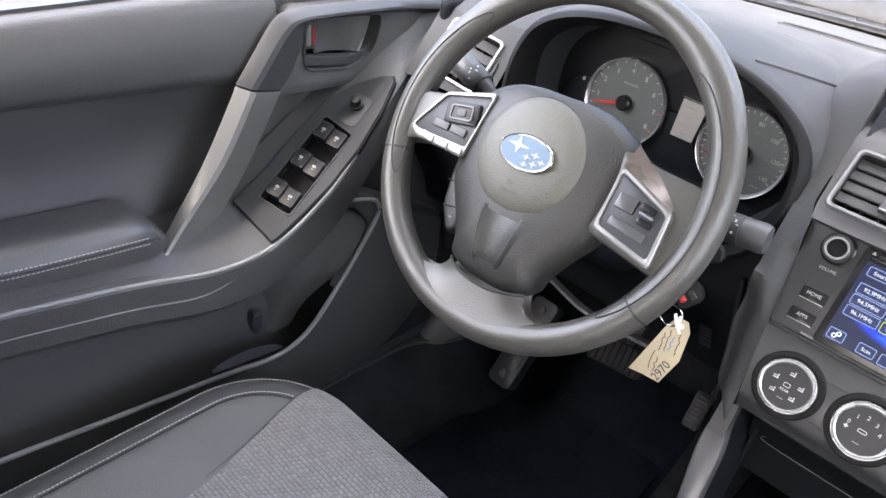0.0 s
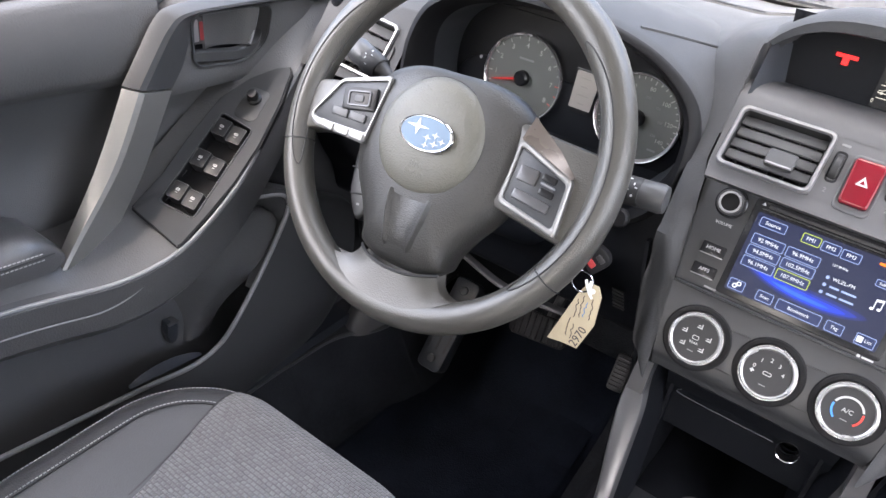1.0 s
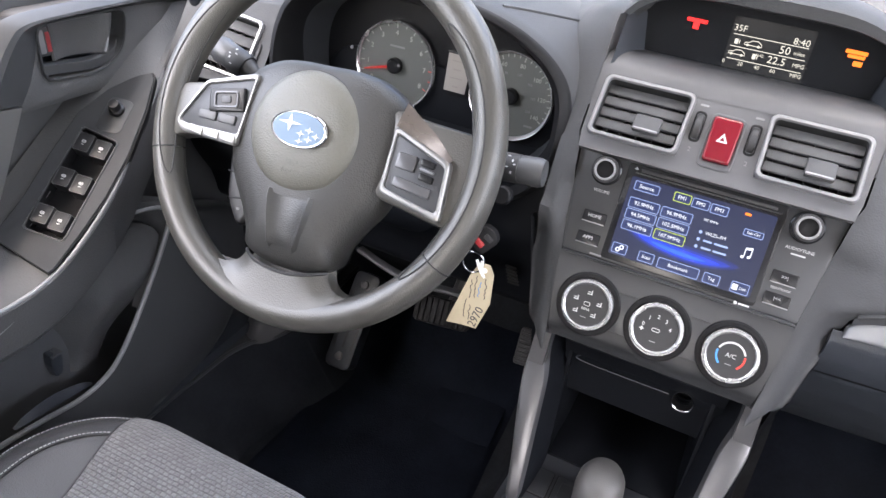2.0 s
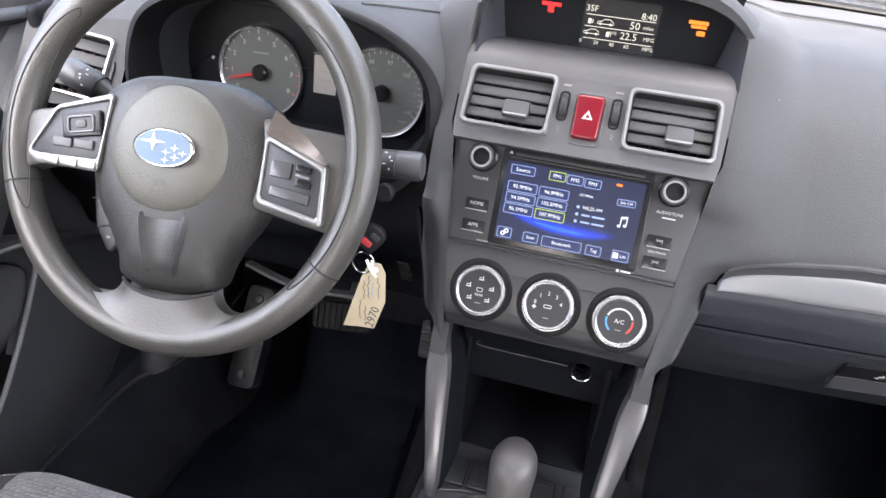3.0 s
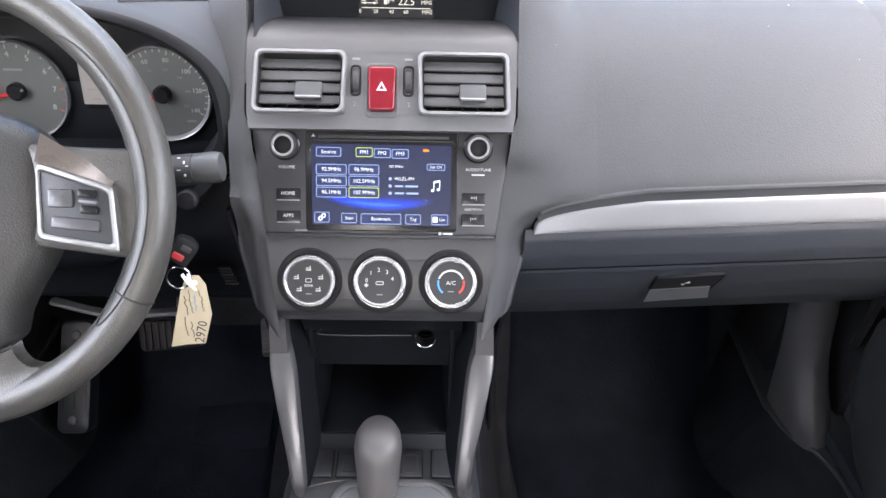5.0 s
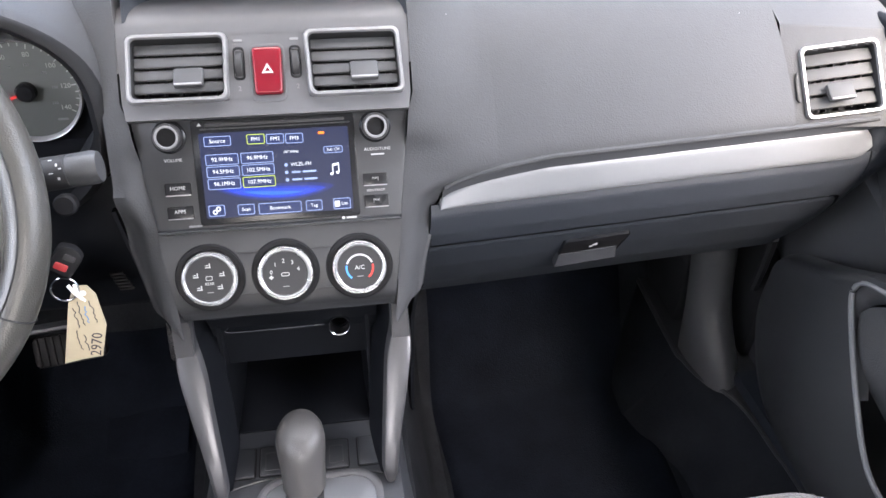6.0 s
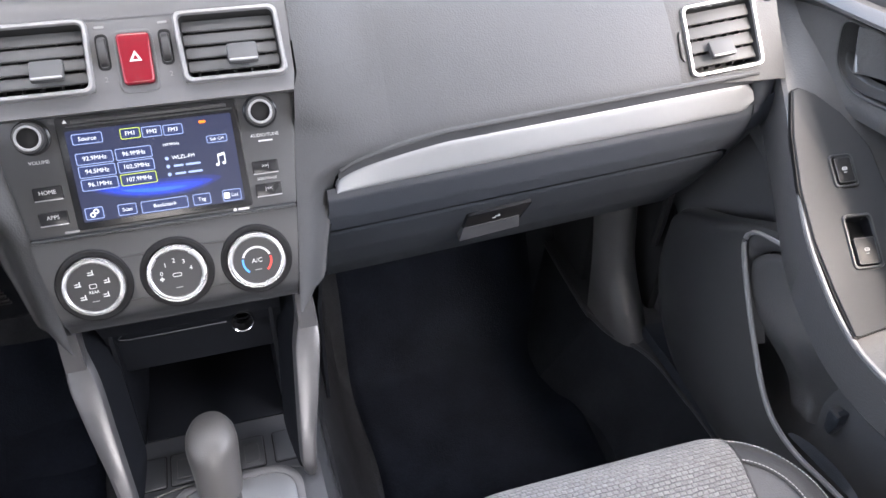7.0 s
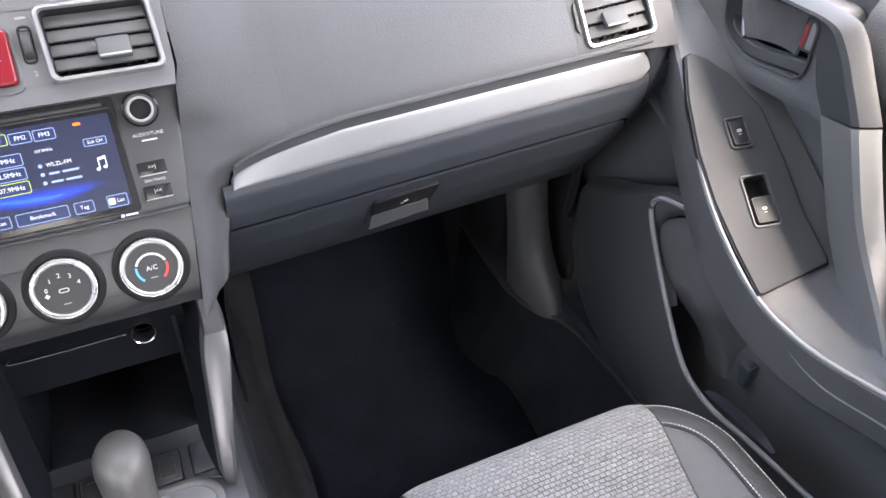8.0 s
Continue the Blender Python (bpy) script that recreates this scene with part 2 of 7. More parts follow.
def spline(pts, k=6, closed=False):
    """Points along a smooth curve through pts."""
    p = [Vector(q) for q in pts]
    n = len(p)
    out = []
    for i in range(n if closed else n - 1):
        if closed:
            a, b, c, d = p[i - 1], p[i], p[(i + 1) % n], p[(i + 2) % n]
        else:
            a, b, c, d = p[max(i - 1, 0)], p[i], p[i + 1], p[min(i + 2, n - 1)]
        for j in range(k):
            t = j / k
            out.append(0.5 * ((2 * b) + (c - a) * t + (2 * a - 5 * b + 4 * c - d) * t * t + (3 * b - a - 3 * c + d) * t ** 3))
    if not closed:
        out.append(p[-1])
    return [tuple(q) for q in out]


def loft(rings, closed=True, caps=True):
    """Skins rings of equal length."""
    bm = bmesh.new()
    vs = [[bm.verts.new(p) for p in ring] for ring in rings]
    n = len(rings[0])
    for a, b in zip(vs, vs[1:]):
        for i in range(n if closed else n - 1):
            j = (i + 1) % n
            bm.faces.new((a[i], a[j], b[j], b[i]))
    if closed and caps:
        bm.faces.new(vs[0])
        bm.faces.new(vs[-1])
    return bm


def slab(outline, depth, edge=0.0, back=0.0, steps=2):
    """A plate in the uv plane, from n = back to n = depth, its front edge rounded."""
    c = (sum(p[0] for p in outline) / len(outline), sum(p[1] for p in outline) / len(outline))
    w = max(max(p[0] for p in outline) - min(p[0] for p in outline), 1e-6)
    h = max(max(p[1] for p in outline) - min(p[1] for p in outline), 1e-6)
    rings = [[(p[0], p[1], back) for p in outline]]
    if edge:
        for i in range(steps + 1):
            a = radians(90 * i / steps)
            d, z = edge * (1 - math.cos(a)), depth - edge + edge * math.sin(a)
            fx, fy = 1 - 2 * d / w, 1 - 2 * d / h
            rings.append([(c[0] + (p[0] - c[0]) * fx, c[1] + (p[1] - c[1]) * fy, z) for p in outline])
    else:
        rings.append([(p[0], p[1], depth) for p in outline])
    return loft(rings)


def ring_plate(outer, inner, depth, edge=0.0, back=0.0):
    """A frame between two outlines of equal length."""
    def shift(o, i, f):
        return [(a[0] + (b[0] - a[0]) * f, a[1] + (b[1] - a[1]) * f) for a, b in zip(o, i)]
    rings = [[(p[0], p[1], back) for p in outer], [(p[0], p[1], depth - edge) for p in outer]]
    if edge:
        rings.append([(p[0], p[1], depth) for p in shift(outer, inner, 0.25)])
        rings.append([(p[0], p[1], depth) for p in shift(outer, inner, 0.75)])
    else:
        rings[-1] = [(p[0], p[1], depth) for p in outer]
        rings.append([(p[0], p[1], depth) for p in inner])
    rings += [[(p[0], p[1], depth - edge) for p in inner]] if edge else []
    rings.append([(p[0], p[1], back) for p in inner])
    bm = loft(rings + [rings[0]], caps=False)
    bmesh.ops.remove_doubles(bm, verts=bm.verts, dist=1e-6)
    return bm


def lathe(profile, seg=40, sx=1.0, sy=1.0, closed=True):
    """Turns (radius, n) pairs about n."""
    rings = [[(max(r, 1e-5) * sx * math.cos(2 * math.pi * i / seg), max(r, 1e-5) * sy * math.sin(2 * math.pi * i / seg), z) for i in range(seg)] for r, z in profile]
    return loft(rings, caps=closed)


def tube(path, r, seg=10, closed=False, flat=1.0, up=(0, 0, 1)):
    """A round (or flattened) rod along path."""
    p = [Vector(q) for q in path]
    n = len(p)
    rings = []
    for i in range(n):
        a, b = (p[i - 1], p[(i + 1) % n]) if closed else (p[max(i - 1, 0)], p[min(i + 1, n - 1)])
        d = (b - a).normalized()
        s = d.cross(Vector(up))
        s = s.normalized() if s.length > 1e-4 else d.orthogonal().normalized()
        u = s.cross(d)
        rr = r[i] if isinstance(r, (list, tuple)) else r
        rings.append([tuple(p[i] + s * rr * math.cos(2 * math.pi * j / seg) + u * rr * flat * math.sin(2 * math.pi * j / seg)) for j in range(seg)])
    if closed:
        return loft(rings + [rings[0]], caps=False)
    return loft(rings)


def sheet(f, nu, nv, thick=0.0):
    """A grid of f(a, b) with a, b in 0..1, with a thickness along its normals."""
    bm = bmesh.new()
    g = [[bm.verts.new(f(i / nu, j / nv)) for j in range(nv + 1)] for i in range(nu + 1)]
    for i in range(nu):
        for j in range(nv):
            bm.faces.new((g[i][j], g[i + 1][j], g[i + 1][j + 1], g[i][j + 1]))
    if thick:
        bmesh.ops.recalc_face_normals(bm, faces=bm.faces)
        bmesh.ops.solidify(bm, geom=bm.faces[:], thickness=thick)
    return bm


def join(*bms):
    out = bmesh.new()
    for b in bms:
        me = bpy.data.meshes.new("tmp")
        b.to_mesh(me)
        b.free()
        out.from_mesh(me)
        bpy.data.meshes.remove(me)
    return out


def moved(bm, m):
    bm.transform(m)
    return bm


def lettering(text, size, x=0.0, y=0.0, n=0.0, spin=0.0, depth=0.0002):
    """Raised letters, centred, in the uv plane."""
    cu = bpy.data.curves.new("letters", "FONT")
    cu.body, cu.size, cu.align_x, cu.align_y, cu.extrude, cu.resolution_u = text, size, "CENTER", "CENTER", depth, 2
    ob = bpy.data.objects.new("letters", cu)
    me = bpy.data.meshes.new_from_object(ob)
    bm = bmesh.new()
    bm.from_mesh(me)
    bpy.data.objects.remove(ob)
    bpy.data.curves.remove(cu)
    bpy.data.meshes.remove(me)
    return moved(bm, Matrix.Translation((x, y, n)) @ Matrix.Rotation(radians(spin), 4, "Z"))


def flat(outline, n, t=0.0004):
    return slab(outline, n + t, 0, n)


def lerp(a, b, t):
    return a + (b - a) * t


def curve1(t, pts):
    """Piecewise smooth value at t through (t, value) pairs."""
    if t <= pts[0][0]:
        return pts[0][1]
    for (a, va), (b, vb) in zip(pts, pts[1:]):
        if t <= b:
            s = (t - a) / (b - a)
            return lerp(va, vb, s)
    return pts[-1][1]


def smooth(t):
    t = max(0.0, min(1.0, t))
    return t * t * (3 - 2 * t)


TILT = radians(27)
FACE_M = axes((0, 0, 0.64), (1, 0, 0), (0, math.sin(TILT), math.cos(TILT)))


def face_y(z):
    return (z - 0.64) * math.tan(TILT)


# ---------------------------------------------------------------- the shell of the cabin
def build_shell():
    # floor: a carpeted pan that rises to the firewall, with the tunnel in its middle
    def pan(a, b):
        x, y = lerp(-0.78, 0.78, a), lerp(-1.6, 0.62, b)
        z = 0.0
        z += 0.42 * smooth((y - 0.22) / 0.36)
        tun = 1 - smooth((abs(x) - 0.115) / 0.07)
        z = max(z, (0.22 + 0.1 * smooth((y - 0.1) / 0.3)) * tun)
        side = smooth((abs(x) - 0.60) / 0.07)
        z = max(z, 0.115 * side)
        z += 0.006 * noise.noise((x * 9, y * 9, 0.3)) * (1 - tun)
        return (x, y, z)

    solo("floor", sheet(pan, 90, 90), CARPET, "dark grey carpeted cabin floor, unlit under the dashboard", "floor", "structure")
    # loose mats in the footwells, the driver's with a heel pad
    def mat(x0, x1, y0, y1, r):
        def lie(a, b):
            u, v = lerp(x0, x1, a), lerp(y0, y1, b)
            e = min(a * (x1 - x0), (1 - a) * (x1 - x0), b * (y1 - y0), (1 - b) * (y1 - y0))
            z = 0.42 * smooth((v - 0.22) / 0.36) + 0.006 * noise.noise((u * 9, v * 9, 0.3))
            return (u + 0.008 * noise.noise((v * 6, 0.2, 0.1)), v, z + 0.001 + r * smooth(e / 0.010))
        return sheet(lie, 60, 70)
    solo("floor_mat", mat(0.196, 0.556, -0.46, 0.40, 0.007), MAT, "black carpet mat in the passenger footwell", "floor mat", group="front floor mats")
    solo("floor_mat", mat(-0.556, -0.205, -0.46, 0.36, 0.007), MAT, "black carpet mat in the driver's footwell", "floor mat", group="front floor mats")
    solo("heel_pad", moved(slab(rrect(0.130, 0.135, 0.012, 4), 0.003, 0.0015), axes((-0.285, 0.250, 0.0215), (1, 0, 0), (0, 1, 0.34))), MAT, "black heel pad on the driver's mat", "heel pad")
    # firewall, and unseen black boards added to keep daylight out of the footwells
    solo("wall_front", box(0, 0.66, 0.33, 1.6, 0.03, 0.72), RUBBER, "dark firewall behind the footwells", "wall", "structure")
    solo("wall_blocker", box(0, 0.45, 0.695, 1.44, 0.38, 0.012), RUBBER, "unseen black board added under the dashboard top to block light", "wall", "structure")
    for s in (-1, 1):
        solo("wall_blocker", box(s * 0.715, 0.38, 0.44, 0.012, 0.52, 0.60), RUBBER, "unseen black board added beside the footwell, ahead of the door", "wall", "structure")
    solo("wall_underdash", box(-0.39, 0.36, 0.445, 0.52, 0.44, 0.010), RUBBER, "unseen black board added over the driver's footwell to block light", "wall", "structure")
    solo("ground", box(0, 0, -0.55, 400, 400, 0.1), material("asphalt", (0.24, 0.24, 0.24), 0.9, mottle=0.2), "pale grey car park ground outside", "ground", "structure")
    def bonnet(a, b):
        x, y = lerp(-0.76, 0.76, a), lerp(0.56 - 0.28 * (2 * a - 1) ** 2 * 0.5, 1.5, b)
        return (x, y, 0.742 - 0.10 * b - 0.05 * (2 * a - 1) ** 2 + 0.012 * math.sin(min(1, b * 9) * math.pi))
    solo("backdrop_bonnet", sheet(bonnet, 24, 30, 0.004), material("pale_bonnet_paint", (0.42, 0.43, 0.44), 0.35, coat=0.4), "pale grey bonnet beyond the windscreen", "bonnet", "structure")
    # headliner, pillars and rear wall
    def roof(a, b):
        x, y = lerp(-0.72, 0.72, a), lerp(-2.3, -0.02, b)
        return (x, y, 1.30 - 0.08 * (x / 0.72) ** 2 - 0.03 * ((y + 1.1) / 1.2) ** 2)

    bm = sheet(roof, 24, 24)
    bmesh.ops.recalc_face_normals(bm, faces=bm.faces)
    bmesh.ops.solidify(bm, geom=bm.faces[:], thickness=0.03)
    solo("ceiling", bm, HEADLINER, "light grey cloth headliner over the seats", "ceiling", "structure")
    for s in (-1, 1):
        solo("wall_pillar", tube(spline([(s * 0.75, 0.33, 0.74), (s * 0.72, 0.14, 0.98), (s * 0.66, -0.06, 1.2)]), 0.035, 10), HEADLINER, "pale windscreen pillar trim", "pillar", "structure")
        solo("wall_pillar", box(s * 0.74, -0.95, 0.72, 0.05, 0.16, 1.1, 0.02), HEADLINER, "pale pillar trim behind the front door", "pillar", "structure")
        solo("wall_pillar", box(s * 0.74, -2.2, 0.72, 0.05, 0.2, 1.1, 0.02), HEADLINER, "pale rear pillar trim", "pillar", "structure")
        solo("window_rear_side", box(s * 0.755, -1.57, 0.985, 0.006, 1.05, 0.53), PRIVACY, "dark tinted rear side window", "window", "structure")
        solo("wall_side", box(s * 0.77, -0.75, 0.36, 0.03, 3.1, 0.74, 0.01), LOWER, "dark outer side of the cabin below the windows", "wall", "structure")
    solo("wall_back", box(0, -2.32, 0.36, 1.5, 0.04, 0.74, 0.01), LOWER, "dark rear wall of the cabin", "wall", "structure")

    # windscreen and its black border
    def screen(a, b):
        x = lerp(-0.70, 0.70, a)
        y0, z0 = 0.540 - 0.30 * x * x, 0.756
        return (x * lerp(1, 0.86, b), lerp(y0, -0.05 - 0.15 * x * x, b), lerp(z0, 1.25, b))

    def border(a, b):
        p = screen(a, b * 0.014)
        return (p[0], p[1] - 0.006, p[2] - 0.002)

    g = solo("window_1", sheet(screen, 24, 10), GLASS, "clear sloping windscreen", "windscreen", "structure")
    g.visible_shadow = False
    part("border", sheet(border, 24, 2, 0.003), FRIT, g, "black printed border")


build_shell()


# ---------------------------------------------------------------- dashboard
def strip_low(x):
    return 0.592 + (x - 0.157) * 0.061


def strip_high(x):
    return strip_low(x) + 0.0355 * max(0.0, min(1.0, (x - 0.1548) / 0.110)) ** 0.31


def end_y(x):
    return 0.530 - 0.30 * x * x


PROFILE = [(-0.010, 0.0), (0.0, 0.02), (0.045, 0.075), (0.095, 0.120), (0.150, 0.143), (0.21, 0.150), (0.30, 0.146), (0.42, 0.134), (0.55, 0.122)]


def pad_point(x, b):
    """A point of the pad: b runs from its front lip to the windscreen."""
    ax = abs(x)
    k = b * (len(PAD_CURVE) - 1)
    i = min(int(k), len(PAD_CURVE) - 2)
    y, h = [lerp(PAD_CURVE[i][j], PAD_CURVE[i + 1][j], k - i) for j in (0, 1)]
    zb = strip_high(max(ax, 0.215)) + 0.0110
    y = y if y < 0.15 else 0.15 + (y - 0.15) / 0.40 * (end_y(x) - 0.15)
    turn = smooth((ax - 0.50) / 0.16)
    z = zb + h * (0.779 - zb) / 0.150
    z -= 0.012 * turn * smooth((b - 0.4) / 0.4)
    y -= 0.016 * turn * (1 - smooth((b - 0.3) / 0.3))
    near = 1 - smooth((ax - 0.131) / 0.075)
    if near > 0:
        i = min(int(k), len(NEAR_CURVE) - 2)
        y2, z2 = [lerp(NEAR_CURVE[i][j], NEAR_CURVE[i + 1][j], k - i) for j in (0, 1)]
        y2 = y2 if y2 < 0.15 else 0.15 + (y2 - 0.15) / 0.40 * (end_y(x) - 0.15)
        y, z = lerp(y, y2, near), lerp(z, z2, near)
    return (x, y, z)


NEAR_STACK = [(-0.006, 0.624), (0.002, 0.645), (0.0262, 0.704), (0.0680, 0.760), (0.093, 0.799), (0.130, 0.811), (0.25, 0.803), (0.40, 0.776), (0.55, 0.762)]
PAD_CURVE = spline([(a, b, 0) for a, b in PROFILE], 5)
NEAR_CURVE = spline([(a, b, 0) for a, b in NEAR_STACK], 5)
def pad_y(z, x=0.213):
    f = [pad_point(x, i / 60) for i in range(40)]
    return curve1(z, sorted((p[2], p[1]) for p in f))


DASH = thing("dashboard", (0, 0.25, 0.45), "dark grey soft-touch dashboard with a silver strip above the glovebox", "dashboard")


COLUMN_EDGE = [(0.499, 0.1150), (0.503, 0.1235), (0.509, 0.1310), (0.517, 0.1345), (0.54, 0.1400), (0.566, 0.148)] + [(strip_high(x) + 0.0085, x) for x in (0.1550, 0.1556, 0.157, 0.160, 0.165, 0.171, 0.182, 0.196, 0.213)]


def vent_frame(s):
    return axes((s * 0.5785, 0.0205, 0.6970), (1, -0.12 * s, 0.15 * s), (-0.02 * s, 0.60, 0.80))


def build_dash():
    # soft upper pad: passenger side, the narrow run beside the dials, the driver's outer end, and the top
    part("upper_pad", sheet(lambda a, b: pad_point(lerp(0.213, 0.520, a), b), 50, 44), PAD, DASH, "grained soft upper pad")
    part("inner_pad", sheet(lambda a, b: pad_point(lerp(0.1325 - 0.012 * smooth((b - 0.38) / 0.06), 0.213, a), lerp(0.235, 1, b)), 20, 40), PAD, DASH)
    def beside_dials(a, b):
        t = lerp(0.235, 1, b)
        q = pad_point(-0.150, t)
        up = max(0.0, min(1.0, (q[2] - 0.692) / 0.115))
        edge = -0.331 + 0.1795 * (1 - up ** 2.5) ** 0.4 if q[1] < 0.10 else -0.180
        return pad_point(lerp(max(-0.180, edge), -0.1325 + 0.012 * smooth((b - 0.38) / 0.06), a), t)
    part("upper_pad", sheet(beside_dials, 12, 44), PAD, DASH)
    vm = Vector((1, -0.12, 0.15)).cross(Vector((-0.02, 0.60, 0.80)))
    def vent_y(x, z):
        return 0.0205 - (vm.x * (x - 0.582) + vm.z * (z - 0.6975)) / vm.y
    def in_vent(p, s):
        q = vent_frame(s).inverted() @ p
        return abs(q.x) < 0.0365 and abs(q.y) < 0.0335
    for s in (-1, 1):
        def end_panel(a, b, s=s):
            x = lerp(0.521, 0.642, a)
            if b < 0.5:
                z = lerp(strip_high(x) + 0.0040, 0.741, b * 2)
                return (s * x, vent_y(x, z), z)
            p = pad_point(x, lerp(0.42, 1, (b - 0.5) * 2))
            t = 1 - smooth((b - 0.5) / 0.12)
            return (s * x, lerp(p[1], vent_y(x, 0.741), t), lerp(p[2], 0.741, t))
        end_bm = sheet(end_panel, 40, 96)
        cut = [f for f in end_bm.faces if in_vent(f.calc_center_median(), s)]
        bmesh.ops.delete(end_bm, geom=cut, context="FACES")
        part("end_panel", end_bm, PAD, DASH, "end panel that holds the outer vent")
    part("top_pad", sheet(lambda a, b: pad_point(lerp(-0.521, -0.180, a), lerp(0.42, 1, b)), 30, 24), PAD, DASH)
    part("top_pad", sheet(lambda a, b: pad_point(lerp(-0.131, 0.131, a), lerp(0.66, 1, b)), 24, 20), PAD, DASH)
    # rolled lip below the passenger pad
    roll = [(x, -0.0092, strip_high(x) + 0.0102) for x in [0.160 + 0.0108 * i for i in range(43)]]
    part("pad_lip", tube(spline(roll, 2), 0.0030, 8), PAD, DASH)

    # columns that run down beside the centre stack
    for s in (-1, 1):
        def column(a, b, s=s):
            z = lerp(0.499, 0.7045, b)
            xi = 0.1045 + (z - 0.515) * 0.130 if z < 0.69 else lerp(0.12725, 0.1325, (z - 0.69) / 0.0145)
            xo = curve1(z, COLUMN_EDGE)
            lim = 0.213 if s > 0 else 0.149
            x = lerp(xi, min(xo, lim), a)
            edge = pad_y(z, lim) if z > 0.6352 else lerp(face_y(z) + 0.030, -0.010, smooth((z - 0.565) / 0.06))
            w = smooth(a)
            inner = lerp(face_y(z) + 0.0025, 0.0450 + (z - 0.7285) * math.tan(radians(40)), smooth((z - 0.650) / 0.042))
            y = lerp(inner, edge, w) - 0.004 * math.sin(math.pi * a) ** 2 * (1 - smooth((z - 0.64) / 0.05))
            y = lerp(y, pad_y(z, x), smooth((z - 0.640) / 0.062))
            return (s * x, y, z)
        part("side_column", sheet(column, 16, 36), PAD, DASH, "grained column beside the centre stack")

        def cheek(a, b, s=s):
            z, y = lerp(0.30, 0.665 if s > 0 else 0.600, b), lerp(0.0, 0.34, a)
            xo = curve1(z, [(0.45, 0.126), (0.505, 0.1325), (0.54, 0.1400), (0.575, 0.153), (0.61, 0.164), (0.64, 0.176), (0.67, 0.19)])
            return (s * (xo - 0.002), y + face_y(z) + 0.035 if z > 0.5 else y - 0.015, z)
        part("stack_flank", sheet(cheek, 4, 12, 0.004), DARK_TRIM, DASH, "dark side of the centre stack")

    # passenger side below the pad
    def low_face(x, b):
        z0 = strip_low(x) + 0.004
        prof = [(-0.008, 0), (-0.012, 0.012), (-0.010, 0.035), (-0.003, 0.058), (0.016, 0.098), (0.042, 0.140), (0.072, 0.178), (0.108, 0.206), (0.15, 0.222), (0.32, 0.212)]
        k = b * (len(prof) - 1)
        i = min(int(k), len(prof) - 2)
        y, d = [lerp(prof[i][j], prof[i + 1][j], k - i) for j in (0, 1)]
        e = smooth((x - 0.595) / 0.075)
        near = max(0.0, 1 - (x - 0.146) / 0.10) ** 2
        left = curve1(z0 - d, [(0.40, 0.040), (0.46, 0.034), (0.505, 0.024), (0.54, 0.009), (0.57, 0.0)])
        return (x - left * near, y + 0.024 * e * e * smooth(b * 2), z0 - d * (1 - 0.27 * e) + 0.022 * e * e * (1 - smooth(b * 4)))

    out_dir = Vector((0, -0.93, -0.2))

    def lid_top(x):
        return 0.318 + (0.10 * ((x - 0.600) / 0.022) ** 2 if x > 0.600 else 0)

    def lid(a, b):
        x = lerp(0.151, 0.621, a)
        t = lerp(lid_top(x) + 0.013, 0.98 - (0.20 * ((x - 0.55) / 0.07) ** 2 if x > 0.55 else 0), b)
        p = Vector(low_face(x, t))
        edge = min(a * 0.5, (1 - a) * 0.5, b * 0.5)
        return tuple(p + out_dir * (0.0012 * smooth(edge / 0.006) - 0.0012))
    part("lower_panel", sheet(lambda a, b: low_face(lerp(0.146, 0.6215, a), b * (lid_top(lerp(0.146, 0.6215, a)) - 0.006)), 90, 14), LOWER, DASH, "lower dashboard panel on the passenger side")
    part("lower_panel", sheet(lambda a, b: low_face(lerp(0.6232, 0.656, a), b), 10, 48), LOWER, DASH)
    part("lower_end", sheet(lambda a, b: tuple(Vector(low_face(0.1462, b)) + Vector((-0.002 * a, 0.045 * a, 0))), 4, 40), LOWER, DASH)
    # black sheet added behind the panels, so the lid gap looks deep in shade
    part("dark_gap_sheet", sheet(lambda a, b: tuple(Vector(low_face(lerp(0.147, 0.650, a), lerp(0.2, 1, b))) - out_dir * 0.014), 40, 30), HOOD_BLACK, DASH)
    glove = part("glovebox_lid", sheet(lid, 90, 60), LOWER, DASH, "closed dark glovebox lid")
    gm = axes((0.3245, 0.0055, 0.5250), (1, 0, 0.06), (0, -0.46, 1))
    rim = [(-0.0295, -0.0340), (0.0385, -0.0285), (0.0475, 0.0090), (-0.0265, 0.0045)]
    part("latch_recess", slab(rounded(rim, 0.003), 0.0012, 0.0006, -0.006), HOOD_BLACK, glove, "recessed glovebox latch", gm)
    part("latch_plate", loft([[(-0.0335, -0.0385, -0.002), (0.0380, -0.0325, -0.002), (0.0372, -0.0180, -0.004), (-0.0290, -0.0215, -0.004)], [(-0.0335, -0.0385, 0.0085), (0.0380, -0.0325, 0.0085), (0.0372, -0.0180, 0.0022), (-0.0290, -0.0215, 0.0022)]]), PANEL_DARK, glove, "dark grey pull plate", gm)
    part("latch_frame", ring_plate(rounded([(lerp(0.008, x, 1.02), lerp(-0.012, y, 1.03)) for x, y in rim], 0.004), rounded([(lerp(0.008, x, 0.985), lerp(-0.012, y, 0.97)) for x, y in rim], 0.004), 0.002, 0.0004, -0.004), DARK_TRIM, glove, "", gm)
    part("latch_symbol", moved(join(flat(rrect(0.006, 0.0016, 0.0006, 2, 0.006, 0.003), 0.0013), flat(rrect(0.0016, 0.005, 0.0006, 2, 0.007, 0.004), 0.0013), flat(rrect(0.004, 0.0016, 0.0006, 2, 0.002, 0.000), 0.0013)), Matrix.Translation((0.004, -0.011, 0.0002))), FAINT_PRINT, glove, "pale lock symbol", gm)

